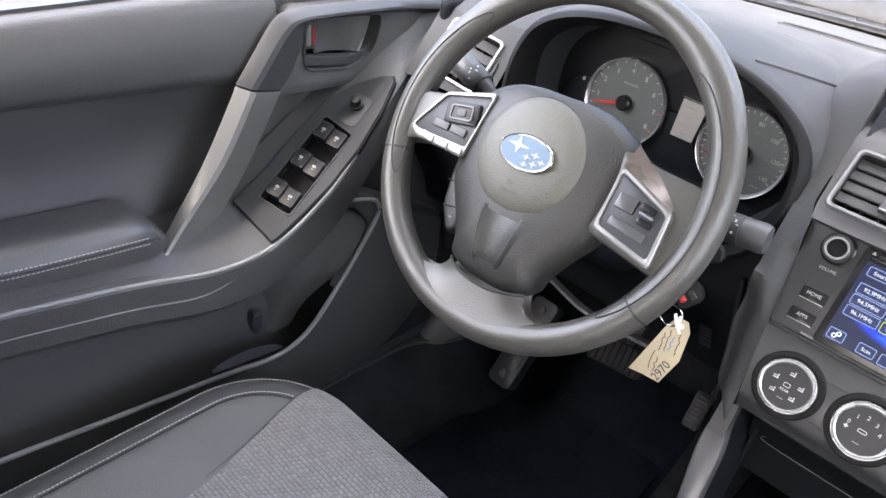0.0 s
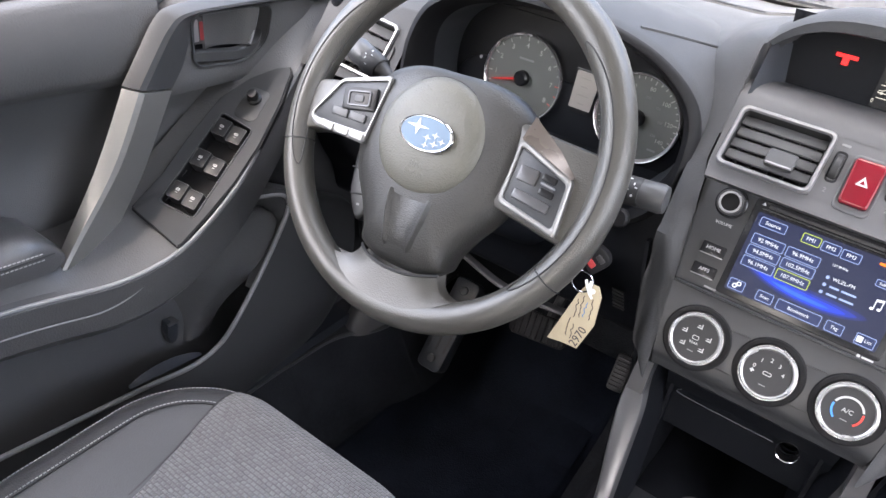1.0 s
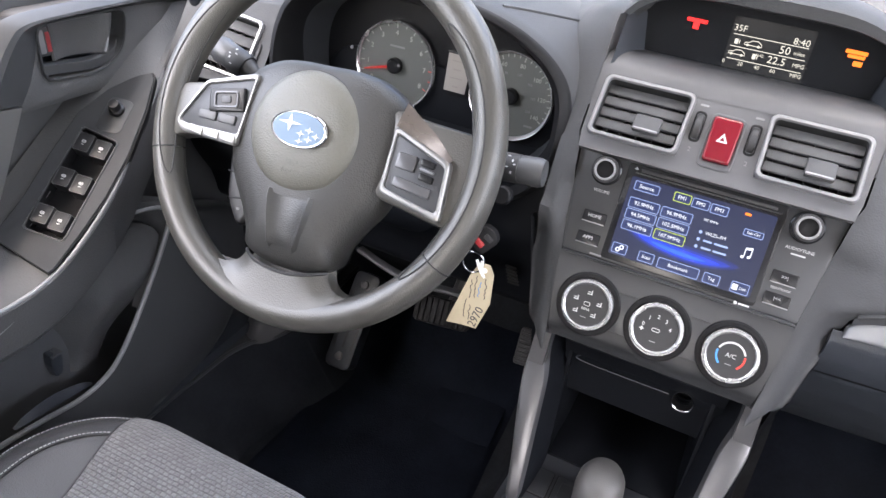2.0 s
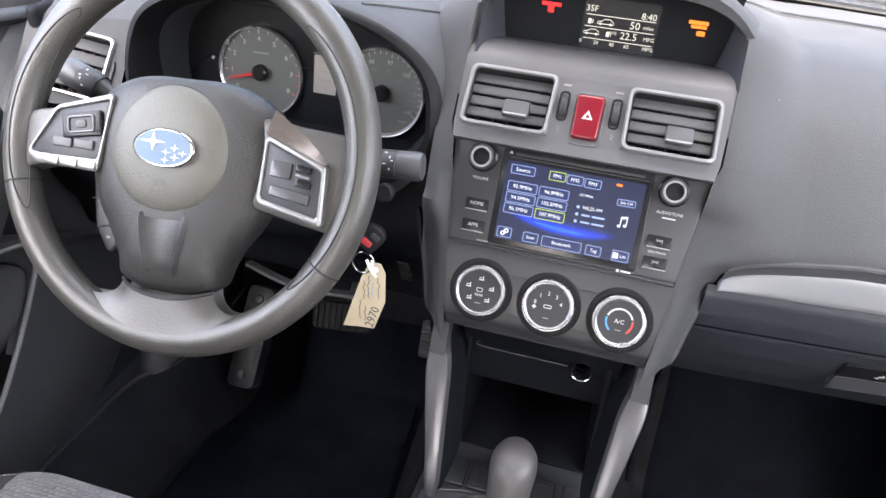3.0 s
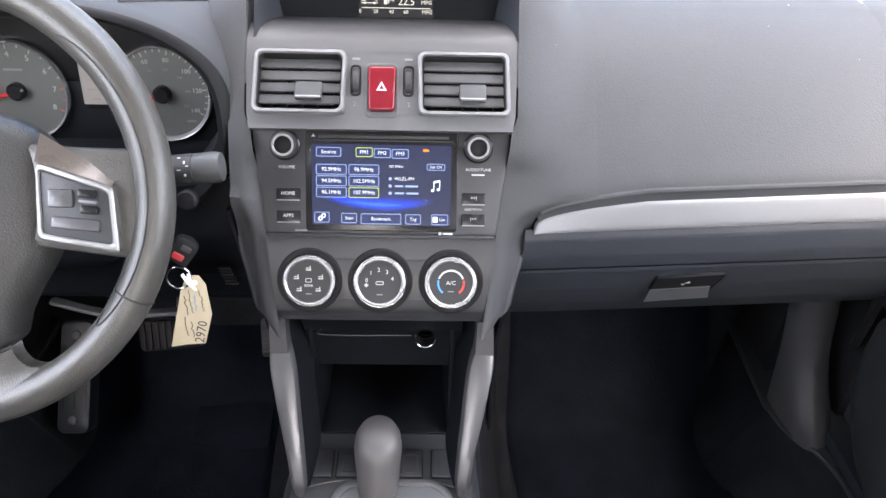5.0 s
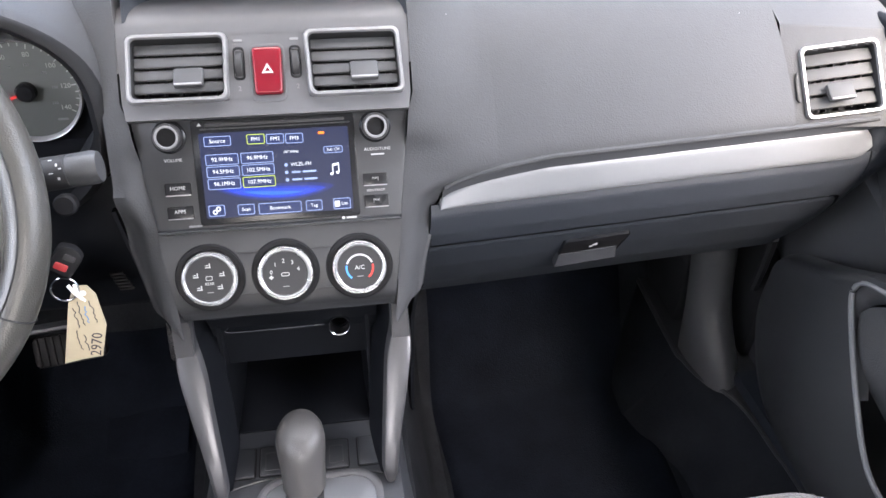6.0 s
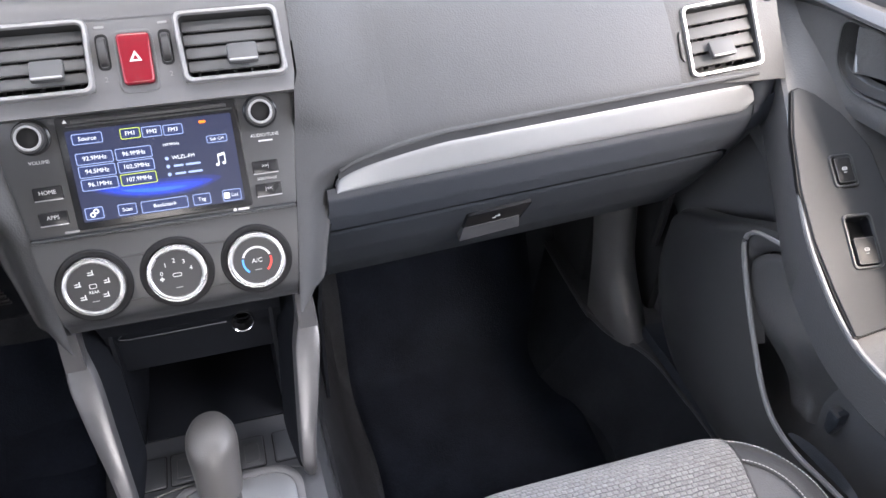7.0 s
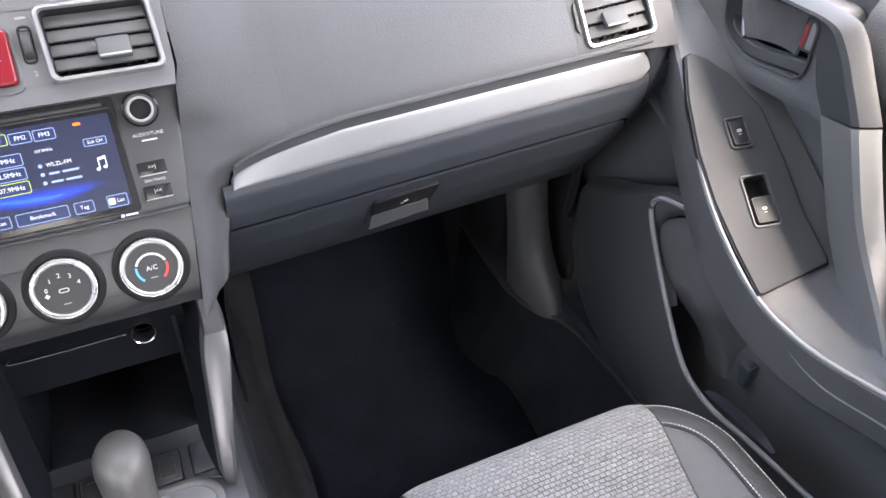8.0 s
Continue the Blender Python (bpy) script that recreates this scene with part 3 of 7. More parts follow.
    # silver strip
    def strip(a, b):
        x = 0.1549 + (0.6155 - 0.1549) * a ** 1.35
        lo, hi = strip_low(x) + 0.0012, strip_high(x)
        if x > 0.600:
            e = math.sqrt(max(0.0, 1 - ((x - 0.600) / 0.0157) ** 2))
            mid = lo + (hi - lo) * 0.62
            lo, hi = mid - (mid - lo) * (0.30 + 0.70 * e), mid + (hi - mid) * e
        z = lerp(lo, hi, b)
        edge = math.sqrt(max(0.0, 1 - min(1, abs(2 * b - 1)) ** 6))
        return (x, -0.0115 + 0.008 * b - 0.0040 * edge, z)
    part("strip_reveal", sheet(lambda a, b: (lerp(0.158, 0.622, a), -0.0075 + 0.002 * b, strip_high(lerp(0.158, 0.622, a)) + lerp(-0.003, 0.0112, b)), 70, 3), PANEL_DARK, DASH, "dark reveal above the strip")
    part("silver_strip", sheet(strip, 90, 16), SILVER, DASH, "satin silver strip")
    part("strip_end", box(0.632, 0.0055, 0.628, 0.032, 0.030, 0.078, 0.013, 3), LOWER, DASH)
    part("end_cap", box(0.634, 0.13, 0.675, 0.018, 0.20, 0.15, 0.008, 3), DARK_TRIM, DASH, "dark end of the dashboard")
    part("end_cap", box(-0.634, 0.13, 0.675, 0.018, 0.20, 0.15, 0.008, 3), DARK_TRIM, DASH)

    # driver's knee panel and the panel under the dials
    def knee(a, b):
        x = lerp(-0.655, -0.150, a)
        z = lerp(0.630, 0.40, b)
        y = 0.030 + 0.035 * smooth((b - 0.25) / 0.6) + 0.06 * smooth((b - 0.8) / 0.2) - 0.02 * math.sin(math.pi * min(1, b * 1.6)) * 0.6
        return (x, y, z)
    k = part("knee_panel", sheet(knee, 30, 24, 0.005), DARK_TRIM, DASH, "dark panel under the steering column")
    for i in range(6):
        part("slot", box(-0.178 + 0.0012 * i, 0.021, 0.520 - 0.0042 * i, 0.014, 0.003, 0.0017), RUBBER, k)
    part("knee_lip", tube(spline([(-0.43, 0.10, 0.405), (-0.34, 0.075, 0.405), (-0.235, 0.075, 0.415)]), 0.007, 8, flat=0.6), PLASTIC, k, "lower edge of the knee panel")

    # defroster outlet, side defroster and the dark cover on the dash top
    def on_top(x, y, dz=0.0):
        f = [pad_point(x, i / 120) for i in range(121)]
        p = min(f, key=lambda q: abs(q[1] - y))
        return (x, y, p[2] + dz)
    d = part("defroster", loft([[on_top(x, end_y(x) - 0.150 + w, h) for w, h in ((0, -0.001), (0.002, 0.002), (0.022, 0.002), (0.024, -0.001))] for x in [-0.33 + 0.033 * i for i in range(21)]]), PAD, DASH, "black windscreen defroster outlet")
    for w in (0.004, 0.014):
        part("slit", loft([[on_top(x, end_y(x) - 0.150 + w + q, h) for q, h in ((0, 0.0010), (0, 0.0026), (0.0060, 0.0026), (0.0060, 0.0010))] for x in [-0.325 + 0.0325 * i for i in range(21)]]), HOOD_BLACK, d)
    def cover_pt(a, b):
        x = lerp(0.444 + 0.020 * (1 - smooth(b * 4)) + 0.02 * smooth((b - 0.5) * 2), 0.615, a)
        return on_top(x, lerp(0.203, 0.33, b), 0.003 * smooth(min(a, b) * 14))
    part("speaker_cover", sheet(cover_pt, 16, 12, 0.002), HOOD_BLACK, DASH, "dark cover on the dash top")
    part("side_defroster", box(0.560, 0.180, 0.762, 0.05, 0.010, 0.004, 0.0015), RUBBER, DASH)
    # dust specks
    random.seed(5)
    specks = bmesh.new()
    for i in range(7):
        x, b = random.uniform(0.16, 0.6), random.uniform(0.1, 0.7)
        p = Vector(pad_point(x, b))
        bmesh.ops.create_icosphere(specks, subdivisions=1, radius=random.choice((0.0003, 0.0004, 0.0006)), matrix=Matrix.Translation(p + Vector((0, -0.0003, 0.0006))))
    tagged(part("dust", specks, WHITE_PRINT, DASH), kind="stuff")


build_dash()


# ---------------------------------------------------------------- air vents
def build_vent(m, w, h, label, tab_x, skew=0.0, wheel_side=0):
    """A vent with a bright frame, four vanes and a slider, in the frame m."""
    at = m @ Vector((0, -h / 2, 0))
    v = thing("air_vent", at, label, "air vent", "dashboard air vents")
    sk = lambda pts: [(x + skew * y, y) for x, y in pts]
    out, inn = sk(rrect(w, h, 0.007, 6)), sk(rrect(w - 0.0086, h - 0.0086, 0.0050, 6))
    part("frame", ring_plate(out, inn, 0.0042, 0.0018, -0.006), SATIN, v, "bright satin frame", m)
    inner2 = sk(rrect(w - 0.016, h - 0.016, 0.004, 6))
    part("throat", loft([[(x, y, 0.001) for x, y in inn], [(x, y, -0.03) for x, y in inner2], [(x * 0.1, y * 0.1, -0.03) for x, y in inner2]], caps=False), RUBBER, v, "dark throat", m)
    rows = 4
    for i in range(rows):
        y = (h - 0.016) * (0.5 - (i + 0.5) / rows) + 0.0015
        lean = Matrix.Translation((skew * y, y, -0.006)) @ Matrix.Rotation(radians(-17), 4, "X")
        part("vane", moved(box(0, 0, 0, w - 0.0105, (h - 0.012) / rows * 0.84, 0.0034, 0.0014), lean), VANE, v, "", m)
    y = (h - 0.016) * (0.5 - 2.85 / rows)
    lean = Matrix.Translation((tab_x + skew * y, y, 0.003)) @ Matrix.Rotation(radians(-22), 4, "X")
    tab = part("slider", moved(box(0, 0, 0, 0.026, 0.019, 0.007, 0.002), lean), VANE, v, "slider tab", m)
    part("tab_edge", moved(box(0, -0.0090, 0.0030, 0.024, 0.0022, 0.0024, 0.0008), lean), EDGE, tab, "bright edge", m)
    for k in range(5):
        part("rib", moved(box(lerp(-w / 2 + 0.014, w / 2 - 0.014, k / 4), 0, -0.018, 0.0018, h - 0.018, 0.012), Matrix()), RUBBER, v, "", m)
    return v


VTILT = radians(40)
VENT_V = (0, math.sin(VTILT), math.cos(VTILT))
for s in (-1, 1):
    build_vent(axes((s * 0.0795, 0.0435, 0.7285), (1, 0, 0), VENT_V) @ Matrix.Translation((0, 0, 0.003)), 0.089, 0.063, "central air vent with a bright satin frame and slider", 0.008 if s > 0 else 0.010, -0.03 * s)
for s in (-1, 1):
    v = build_vent(vent_frame(s), 0.081, 0.076, "outer air vent with a bright frame, at the dashboard end", -0.004, 0.0)
    part("thumbwheel", slab(rounded([(-s * 0.0440, 0.014), (-s * 0.0475, 0.008), (-s * 0.0480, -0.016), (-s * 0.0440, -0.020)], 0.003), 0.0022, 0.001, -0.01), RUBBER, v, "ribbed black thumbwheel", vent_frame(s))


# ---------------------------------------------------------------- centre stack
STACK = thing("centre_stack", (0, 0.0, 0.51), "dark satin centre fascia that holds vents, hazard switch and radio", "dashboard fascia")


def build_stack():
    vm = axes((0, 0.0435, 0.7285), (1, 0, 0), VENT_V)
    # vent panel, with openings for the two vents
    bms = [slab([(-0.1318, 0.0302), (0.1318, 0.0302), (0.1320, 0.0345), (-0.1320, 0.0345)], 0.0, 0.0, -0.008), slab([(-0.1274, -0.0455), (0.1274, -0.0455), (0.1300, -0.0302), (-0.1300, -0.0302)], 0.0, 0.0, -0.008)]
    bms.append(slab([(-0.0365, -0.031), (0.0365, -0.031), (0.0365, 0.031), (-0.0365, 0.031)], 0.0, 0, -0.008))
    for k in (-1, 1):
        bms.append(slab([(k * 0.1215, -0.0305), (k * 0.1300, -0.0305), (k * 0.1318, 0.0305), (k * 0.1215, 0.0305)], 0.0, 0, -0.008))
    part("vent_panel", join(*bms), FACE, STACK, "satin dark panel round the vents", vm)
    # hazard switch
    hz = part("hazard_switch", slab(rounded([(-0.0125, -0.0275), (0.0125, -0.0275), (0.0135, 0.0165), (-0.0135, 0.0165)], 0.004, 5), 0.006, 0.0026, -0.002, 4), RED_LENS, STACK, "red hazard warning switch", vm)
    part("hazard_mark", moved(ring_plate([(0.0052, -0.003), (0.0, 0.006), (-0.0052, -0.003)], [(0.0026, -0.0016), (0.0, 0.0029), (-0.0026, -0.0016)], 0.0066, 0, 0.0055), Matrix.Translation((0, -0.0055, 0))), WHITE_PRINT, hz, "white triangle", vm)
    part("hazard_surround", ring_plate(rrect(0.032, 0.054, 0.006, 4, 0, -0.0065), rrect(0.0275, 0.045, 0.004, 4, 0, -0.0055), 0.0012, 0.0004, -0.001), FACE, STACK, "", vm)
    for s in (-1, 1):
        wheel = lathe([(0.0125, -0.0035), (0.0135, -0.0025), (0.0135, 0.0025), (0.0125, 0.0035)], 36)
        moved(wheel, Matrix.Translation((s * 0.0255, 0.003, -0.006)) @ Matrix.Rotation(radians(90), 4, "Y"))
        part("thumbwheel", wheel, RUBBER, STACK, "ribbed black thumbwheel", vm)
        part("slot_edge", ring_plate(rrect(0.0105, 0.031, 0.004, 4, s * 0.0255, 0.003), rrect(0.0078, 0.0265, 0.003, 4, s * 0.0255, 0.003), 0.0006, 0.0003, -0.002), HOOD_BLACK, STACK, "", vm)
        part("mark", flat(rrect(0.008, 0.0022, 0.0008, 2, s * 0.0255, 0.0245), 0.0002), GREY_PRINT, STACK, "", vm)
        part("mark", lettering("2", 0.0062, s * 0.0262, -0.0205, 0.0003), GREY_PRINT, STACK, "", vm)

    # shelf and hooded information display
    run = spline([(0.0657, 0.7549, 0.1322), (0.0722, 0.7616, 0.1323), (0.0810, 0.7668, 0.1322), (0.0920, 0.7694, 0.1315), (0.1080, 0.7695, 0.1240), (0.1300, 0.7660, 0.1100)], 6)

    def shelf(a, b):
        k = b * (len(run) - 1)
        i = min(int(k), len(run) - 2)
        y, z, w = [lerp(run[i][j], run[i + 1][j], k - i) for j in range(3)]
        u = lerp(-1, 1, a)
        return (w * u, y, z)
    for s in (-1, 1):
        def wall(a, b, s=s):
            p = pad_point(s * 0.1330, lerp(0.30, 0.62, a))
            low = curve1(p[1], [(q[0], q[1]) for q in run]) - 0.004
            return (s * lerp(0.1330, 0.1312, b), p[1] + 0.0005, lerp(p[2] - 0.0005, min(low, p[2] - 0.001), b))
        part("shelf_side", sheet(wall, 24, 6), FACE, STACK, "", None, 60)
    part("shelf", sheet(shelf, 30, 25), FACE, STACK, "smooth fascia that bends into a shelf under the display", None, 60)


build_stack()


def build_display():
    d = thing("information_display", (0, 0.15, 0.770), "hooded information display showing 8:40 and fuel figures", "display")
    fm = axes((0.009, 0.126, 0.7955), (1, 0, 0), (0, 0.16, 1))
    part("panel", slab([(-0.118, -0.036), (0.100, -0.036), (0.116, 0.040), (-0.130, 0.040)], 0.0, 0, -0.004), DARK_TRIM, d, "black display panel", fm)
    part("lcd", flat(rrect(0.076, 0.050, 0.002, 3, 0.002, -0.003), 0.001), SCREEN_OFF, d, "black display glass", fm)
    def text(s, size, x, y, mat=GLOW_WARM):
        part("reading", lettering(s, size, x * 1.1 - 0.005, y * 0.82 - 0.008, 0.0018), mat, d, "", fm)
    text("35F", 0.0085, -0.021, 0.0235)
    text("8:40", 0.0090, 0.031, 0.0215)
    text("50", 0.0105, 0.020, 0.009)
    text("miles", 0.0050, 0.032, 0.0085)
    text("22.5", 0.0100, 0.016, -0.0045)
    text("MPG", 0.0055, 0.0345, -0.005)
    text("AVG", 0.0040, 0.001, -0.0025)
    for i, s in enumerate(("0", "20", "40", "60", "MPG")):
        text(s, 0.0052, (-0.027, -0.0125, 0.002, 0.0155, 0.035)[i], -0.0165)
    for y in (0.0165, 0.0025, -0.0120):
        part("rule", flat(rrect(0.070, 0.0007, 0.0003, 1, 0.002, y * 0.82 - 0.008), 0.0016), GLOW_WARM, d, "", fm)
    def outline(pts):
        return tube([(a, b, 0.0019) for a, b in pts], 0.00042, 5, True)
    for x, y, k in ((-0.0125, -0.0010, 1.0), (-0.0250, -0.0118, 0.95)):
        body = [(-0.0085, -0.0014), (-0.0080, 0.0006), (-0.0040, 0.0012), (-0.0015, 0.0032), (0.0040, 0.0034), (0.0075, 0.0012), (0.0085, -0.0014)]
        wheels = [lathe([(0.0013, 0.0016), (0.0013, 0.0020), (0.0001, 0.0020)], 10) for _ in range(2)]
        part("car_symbol", join(outline([(x + a * k, y + b * k) for a, b in body]), *[moved(wh, Matrix.Translation((x + q * k, y - 0.0014, 0))) for wh, q in zip(wheels, (-0.0050, 0.0052))]), GLOW_WARM, d, "", fm)
    for x, y in ((-0.0285, -0.0010), (-0.0085, -0.0118)):
        part("pump_symbol", join(flat(rrect(0.0034, 0.0050, 0.0006, 2, x, y), 0.0016), flat(rrect(0.0008, 0.0040, 0.0003, 1, x + 0.0030, y), 0.0016)), GLOW_WARM, d, "", fm)
    red = [(-0.010, 0.004), (0.010, 0.004), (0.010, 0.0005), (0.003, 0.0005), (0.003, -0.006), (-0.003, -0.006), (-0.003, 0.0005), (-0.010, 0.0005)]
    part("seatbelt_light", flat([(x - 0.070, y + 0.008) for x, y in red], 0.001), GLOW_RED, d, "lit red warning lamp", fm)
    part("airbag_light", join(*[flat(rrect(w, h, 0.0006, 2, 0.077 + x, y + 0.005), 0.001) for w, h, x, y in ((0.019, 0.0035, 0, 0.006), (0.015, 0.003, 0.001, 0.002), (0.008, 0.0045, 0.004, -0.004))]), GLOW_ORANGE, d, "lit orange warning lamp", fm)

    # hood: side cheeks, roof and rounded lip
    N = 28
    def arch(hw, zc, top, y_mid, y_end, p=2.6, drop=0.0):
        pts = []
        for i in range(N + 1):
            u = lerp(-1, 1, i / N)
            h = (1 - abs(u) ** p)
            pts.append((0.004 + hw * u, lerp(y_end, y_mid, h), zc + top * h))
        ends = [(q[0], q[1] + 0.3 * drop, q[2] - drop) for q in (pts[0], pts[-1])]
        return [ends[0]] + pts + [ends[1]]
    inner_back = arch(0.1135, 0.806, 0.030, 0.136, 0.136, 8, 0.045)
    inner_front = arch(0.1235, 0.806, 0.028, 0.092, 0.106, 5.0, 0.0)
    lip_a = arch(0.1280, 0.804, 0.033, 0.084, 0.101, 4.6, 0.0)
    lip_b = arch(0.1335, 0.806, 0.042, 0.083, 0.102, 4.2, 0.0)
    out_a = arch(0.1375, 0.806, 0.048, 0.094, 0.110, 3.8, 0.006)
    out_b = arch(0.143, 0.806, 0.044, 0.16, 0.15, 3.2, 0.030)
    out_c = arch(0.148, 0.792, 0.040, 0.25, 0.25, 2.4, 0.03)
    out_d = arch(0.155, 0.765, 0.025, 0.36, 0.36, 2.4, 0.02)
    part("hood", loft([inner_back, inner_front, lip_a, lip_b, out_a, out_b, out_c, out_d], closed=False), PAD, d, "dark grained hood")
    for s in (-1, 1):
        def cheek(a, b, s=s):
            z = lerp(0.763, 0.8045, b)
            return (0.004 + s * lerp(lerp(0.1290, 0.1290, b), lerp(0.104, 0.114, b), a), lerp(lerp(0.069, 0.100, b), 0.130, a), z)
        part("cheek", sheet(cheek, 8, 6), LOWER, d, "", None)
    return d


build_display()


def build_radio():
    r = thing("car_radio", tuple(FACE_M @ Vector((0, -0.05, 0))), "touchscreen car radio with two knobs and the tuner page lit", "car radio")
    m = FACE_M
    out = rounded([(-0.1145, -0.0495), (0.1145, -0.0495), (0.1275, 0.0560), (-0.1275, 0.0560)], 0.003)
    part("faceplate", slab(out, 0.0, 0.0012, -0.012), SURROUND, r, "satin black faceplate", m)
    part("bezel", slab(rrect(0.150, 0.098, 0.003, 3, 0, 0.0035), 0.0012, 0.0008, -0.001), GLOSS, r, "gloss black bezel", m)
    part("disc_slot", join(box(0.002, 0.0475, 0.0014, 0.128, 0.0030, 0.0016, 0.0006)), RUBBER, r, "disc slot", m)
    part("slot_lip", box(0.002, 0.0440, 0.0014, 0.138, 0.0012, 0.0016, 0.0005), SURROUND, r, "", m)
    scr = part("screen", flat(rrect(0.1375, 0.0795, 0.0015, 2, 0, 0.0005), 0.0013), SCREEN_BG, r, "lit dark blue touchscreen", m)
    # blue glowing band across the page
    for i, (wide, ends, mat, name) in enumerate(((0.0120, 0.86, SCREEN_DIM, "glow"), (0.0085, 0.74, SCREEN_MID, "glow"), (0.0055, 0.60, SCREEN_BLUE, "band"), (0.0026, 0.40, SCREEN_CORE, "band"))):
        def band(a, b):
            x = lerp(-0.0675, 0.0675, a) * ends
            c = -0.0190 + 0.010 * (x / 0.0675) ** 2 - 0.004 * x / 0.0675
            wdt = wide * (1 - (abs(x) / (0.0676 * ends)) ** 2.4) ** 0.7 if abs(x) < 0.0675 * ends else 0.0002
            return (x - 0.006, c + lerp(-wdt * 0.55, wdt * 0.8, b), 0.00175 + 0.00004 * i)
        part(name, sheet(band, 40, 2), mat, scr, "bright blue band" if name == "band" else "blue glow", m)
    def key(x, y, w, h, s, mat=SCREEN_LINE, size=0.0052):
        part("key", flat(rrect(w, h, 0.0012, 2, x, y), 0.0019, 0.0001), SCREEN_KEY, scr, "", m)
        part("key_outline", ring_plate(rrect(w, h, 0.0012, 2, x, y), rrect(w - 0.0012, h - 0.0012, 0.0008, 2, x, y), 0.0022, 0, 0.0019), mat, scr, "", m)
        if s:
            part("caption", lettering(s, size, x, y, 0.0021), SCREEN_WHITE, scr, "", m)
    key(-0.0520, 0.0325, 0.0245, 0.0092, "Source")
    key(-0.0172, 0.0326, 0.0165, 0.0092, "FM1", SCREEN_GREEN, 0.005)
    key(0.0005, 0.0320, 0.0165, 0.0092, "FM2", size=0.005)
    key(0.0182, 0.0315, 0.0165, 0.0092, "FM3", size=0.005)
    for i, (a, b) in enumerate((("92.9MHz", "96.9MHz"), ("94.5MHz", "102.5MHz"), ("96.1MHz", "107.9MHz"))):
        y = 0.0155 - 0.0113 * i
        key(-0.0495, y, 0.030, 0.0102, a, size=0.0053)
        key(-0.0175, y, 0.030, 0.0102, b, SCREEN_GREEN if i == 2 else SCREEN_LINE, 0.0053)
    key(0.0535, 0.0190, 0.0180, 0.0066, "Sub CH", size=0.0038)
    part("caption", lettering("107.9MHz", 0.0034, 0.014, 0.0190, 0.0021), SCREEN_WHITE, scr, "", m)
    part("caption", lettering("WLZL-FM", 0.0046, 0.0225, 0.0070, 0.0021), SCREEN_WHITE, scr, "", m)
    for i, words in enumerate(((0.0085, 0.0130), (0.0095, 0.0125))):
        x = 0.0130
        for w in words:
            part("caption_bar", flat(rrect(w, 0.0019, 0.0005, 1, x + w / 2, -0.0002 - 0.0070 * i), 0.0020, 0.0001), SCREEN_LINE, scr, "", m)
            x += w + 0.0018
    for i in range(3):
        part("list_mark", flat(rrect(0.0032, 0.0032, 0.0012, 2, 0.0085, 0.0070 - 0.0071 * i), 0.0020, 0.0001), SCREEN_LINE, scr, "", m)
    note = join(flat(rrect(0.0032, 0.0026, 0.0012, 3, 0.0505, -0.0040), 0.0020, 0.0001), flat(rrect(0.0032, 0.0026, 0.0012, 3, 0.0562, -0.0030), 0.0020, 0.0001), flat(rrect(0.0009, 0.0090, 0.0003, 1, 0.0518, 0.0008), 0.0020, 0.0001), flat(rrect(0.0009, 0.0090, 0.0003, 1, 0.0575, 0.0018), 0.0020, 0.0001), flat([(0.0514, 0.0030), (0.0579, 0.0042), (0.0579, 0.0065), (0.0514, 0.0053)], 0.0020, 0.0001))
    part("note_symbol", note, SCREEN_WHITE, scr, "", m)
    part("corner_symbol", flat(rrect(0.006, 0.0024, 0.001, 2, 0.0435, 0.0352), 0.0020, 0.0001), GLOW_ORANGE, scr, "", m)
    key(-0.0590, -0.0320, 0.0150, 0.0105, "")
    part("link_symbol", join(moved(ring_plate(rrect(0.0046, 0.0046, 0.0022, 3, -0.0605, -0.0332), rrect(0.0024, 0.0024, 0.0011, 3, -0.0605, -0.0332), 0.0023, 0, 0.0020), Matrix()), ring_plate(rrect(0.0046, 0.0046, 0.0022, 3, -0.0573, -0.0304), rrect(0.0024, 0.0024, 0.0011, 3, -0.0573, -0.0304), 0.0023, 0, 0.0020)), SCREEN_WHITE, scr, "", m)
    key(-0.0320, -0.0325, 0.0155, 0.0100, "Scan", size=0.0046)
    key(-0.0005, -0.0330, 0.0400, 0.0105, "Bookmark", size=0.0046)
    key(0.0315, -0.0330, 0.0155, 0.0100, "Tag", size=0.0046)
    key(0.0580, -0.0330, 0.0165, 0.0105, "")
    part("caption", lettering("List", 0.0042, 0.0605, -0.0330, 0.0021), SCREEN_WHITE, scr, "", m)
    part("list_symbol", flat(rrect(0.0050, 0.0056, 0.0004, 1, 0.0535, -0.0330), 0.0020, 0.0001), SCREEN_WHITE, scr, "", m)
    part("caption_bar", flat(rrect(0.0130, 0.0014, 0.0004, 1, 0.0955, 0.0120), 0.0001), FAINT_PRINT, r, "", m)
    # knobs
    for s, cap in ((-1, "VOLUME"), (1, "AUDIO/TUNE")):
        k = part("knob", moved(lathe([(0.0150, -0.002), (0.0150, 0.004), (0.0135, 0.0052), (0.0128, 0.0052)], 44), Matrix.Translation((s * 0.0945, 0.0385, 0))), GLOSS, r, "round black knob", m)
        part("knob_ring", moved(lathe([(0.0128, 0.003), (0.0128, 0.0130), (0.0120, 0.0142), (0.0095, 0.0142), (0.0090, 0.0125)], 44, closed=False), Matrix.Translation((s * 0.0945, 0.0385, 0))), RUBBER, k, "", m)
        part("bright_ring", moved(lathe([(0.0106, 0.0140), (0.0104, 0.0148), (0.0090, 0.0148), (0.0084, 0.0138)], 44, closed=False), Matrix.Translation((s * 0.0945, 0.0385, 0))), EDGE, k, "bright ring", m)
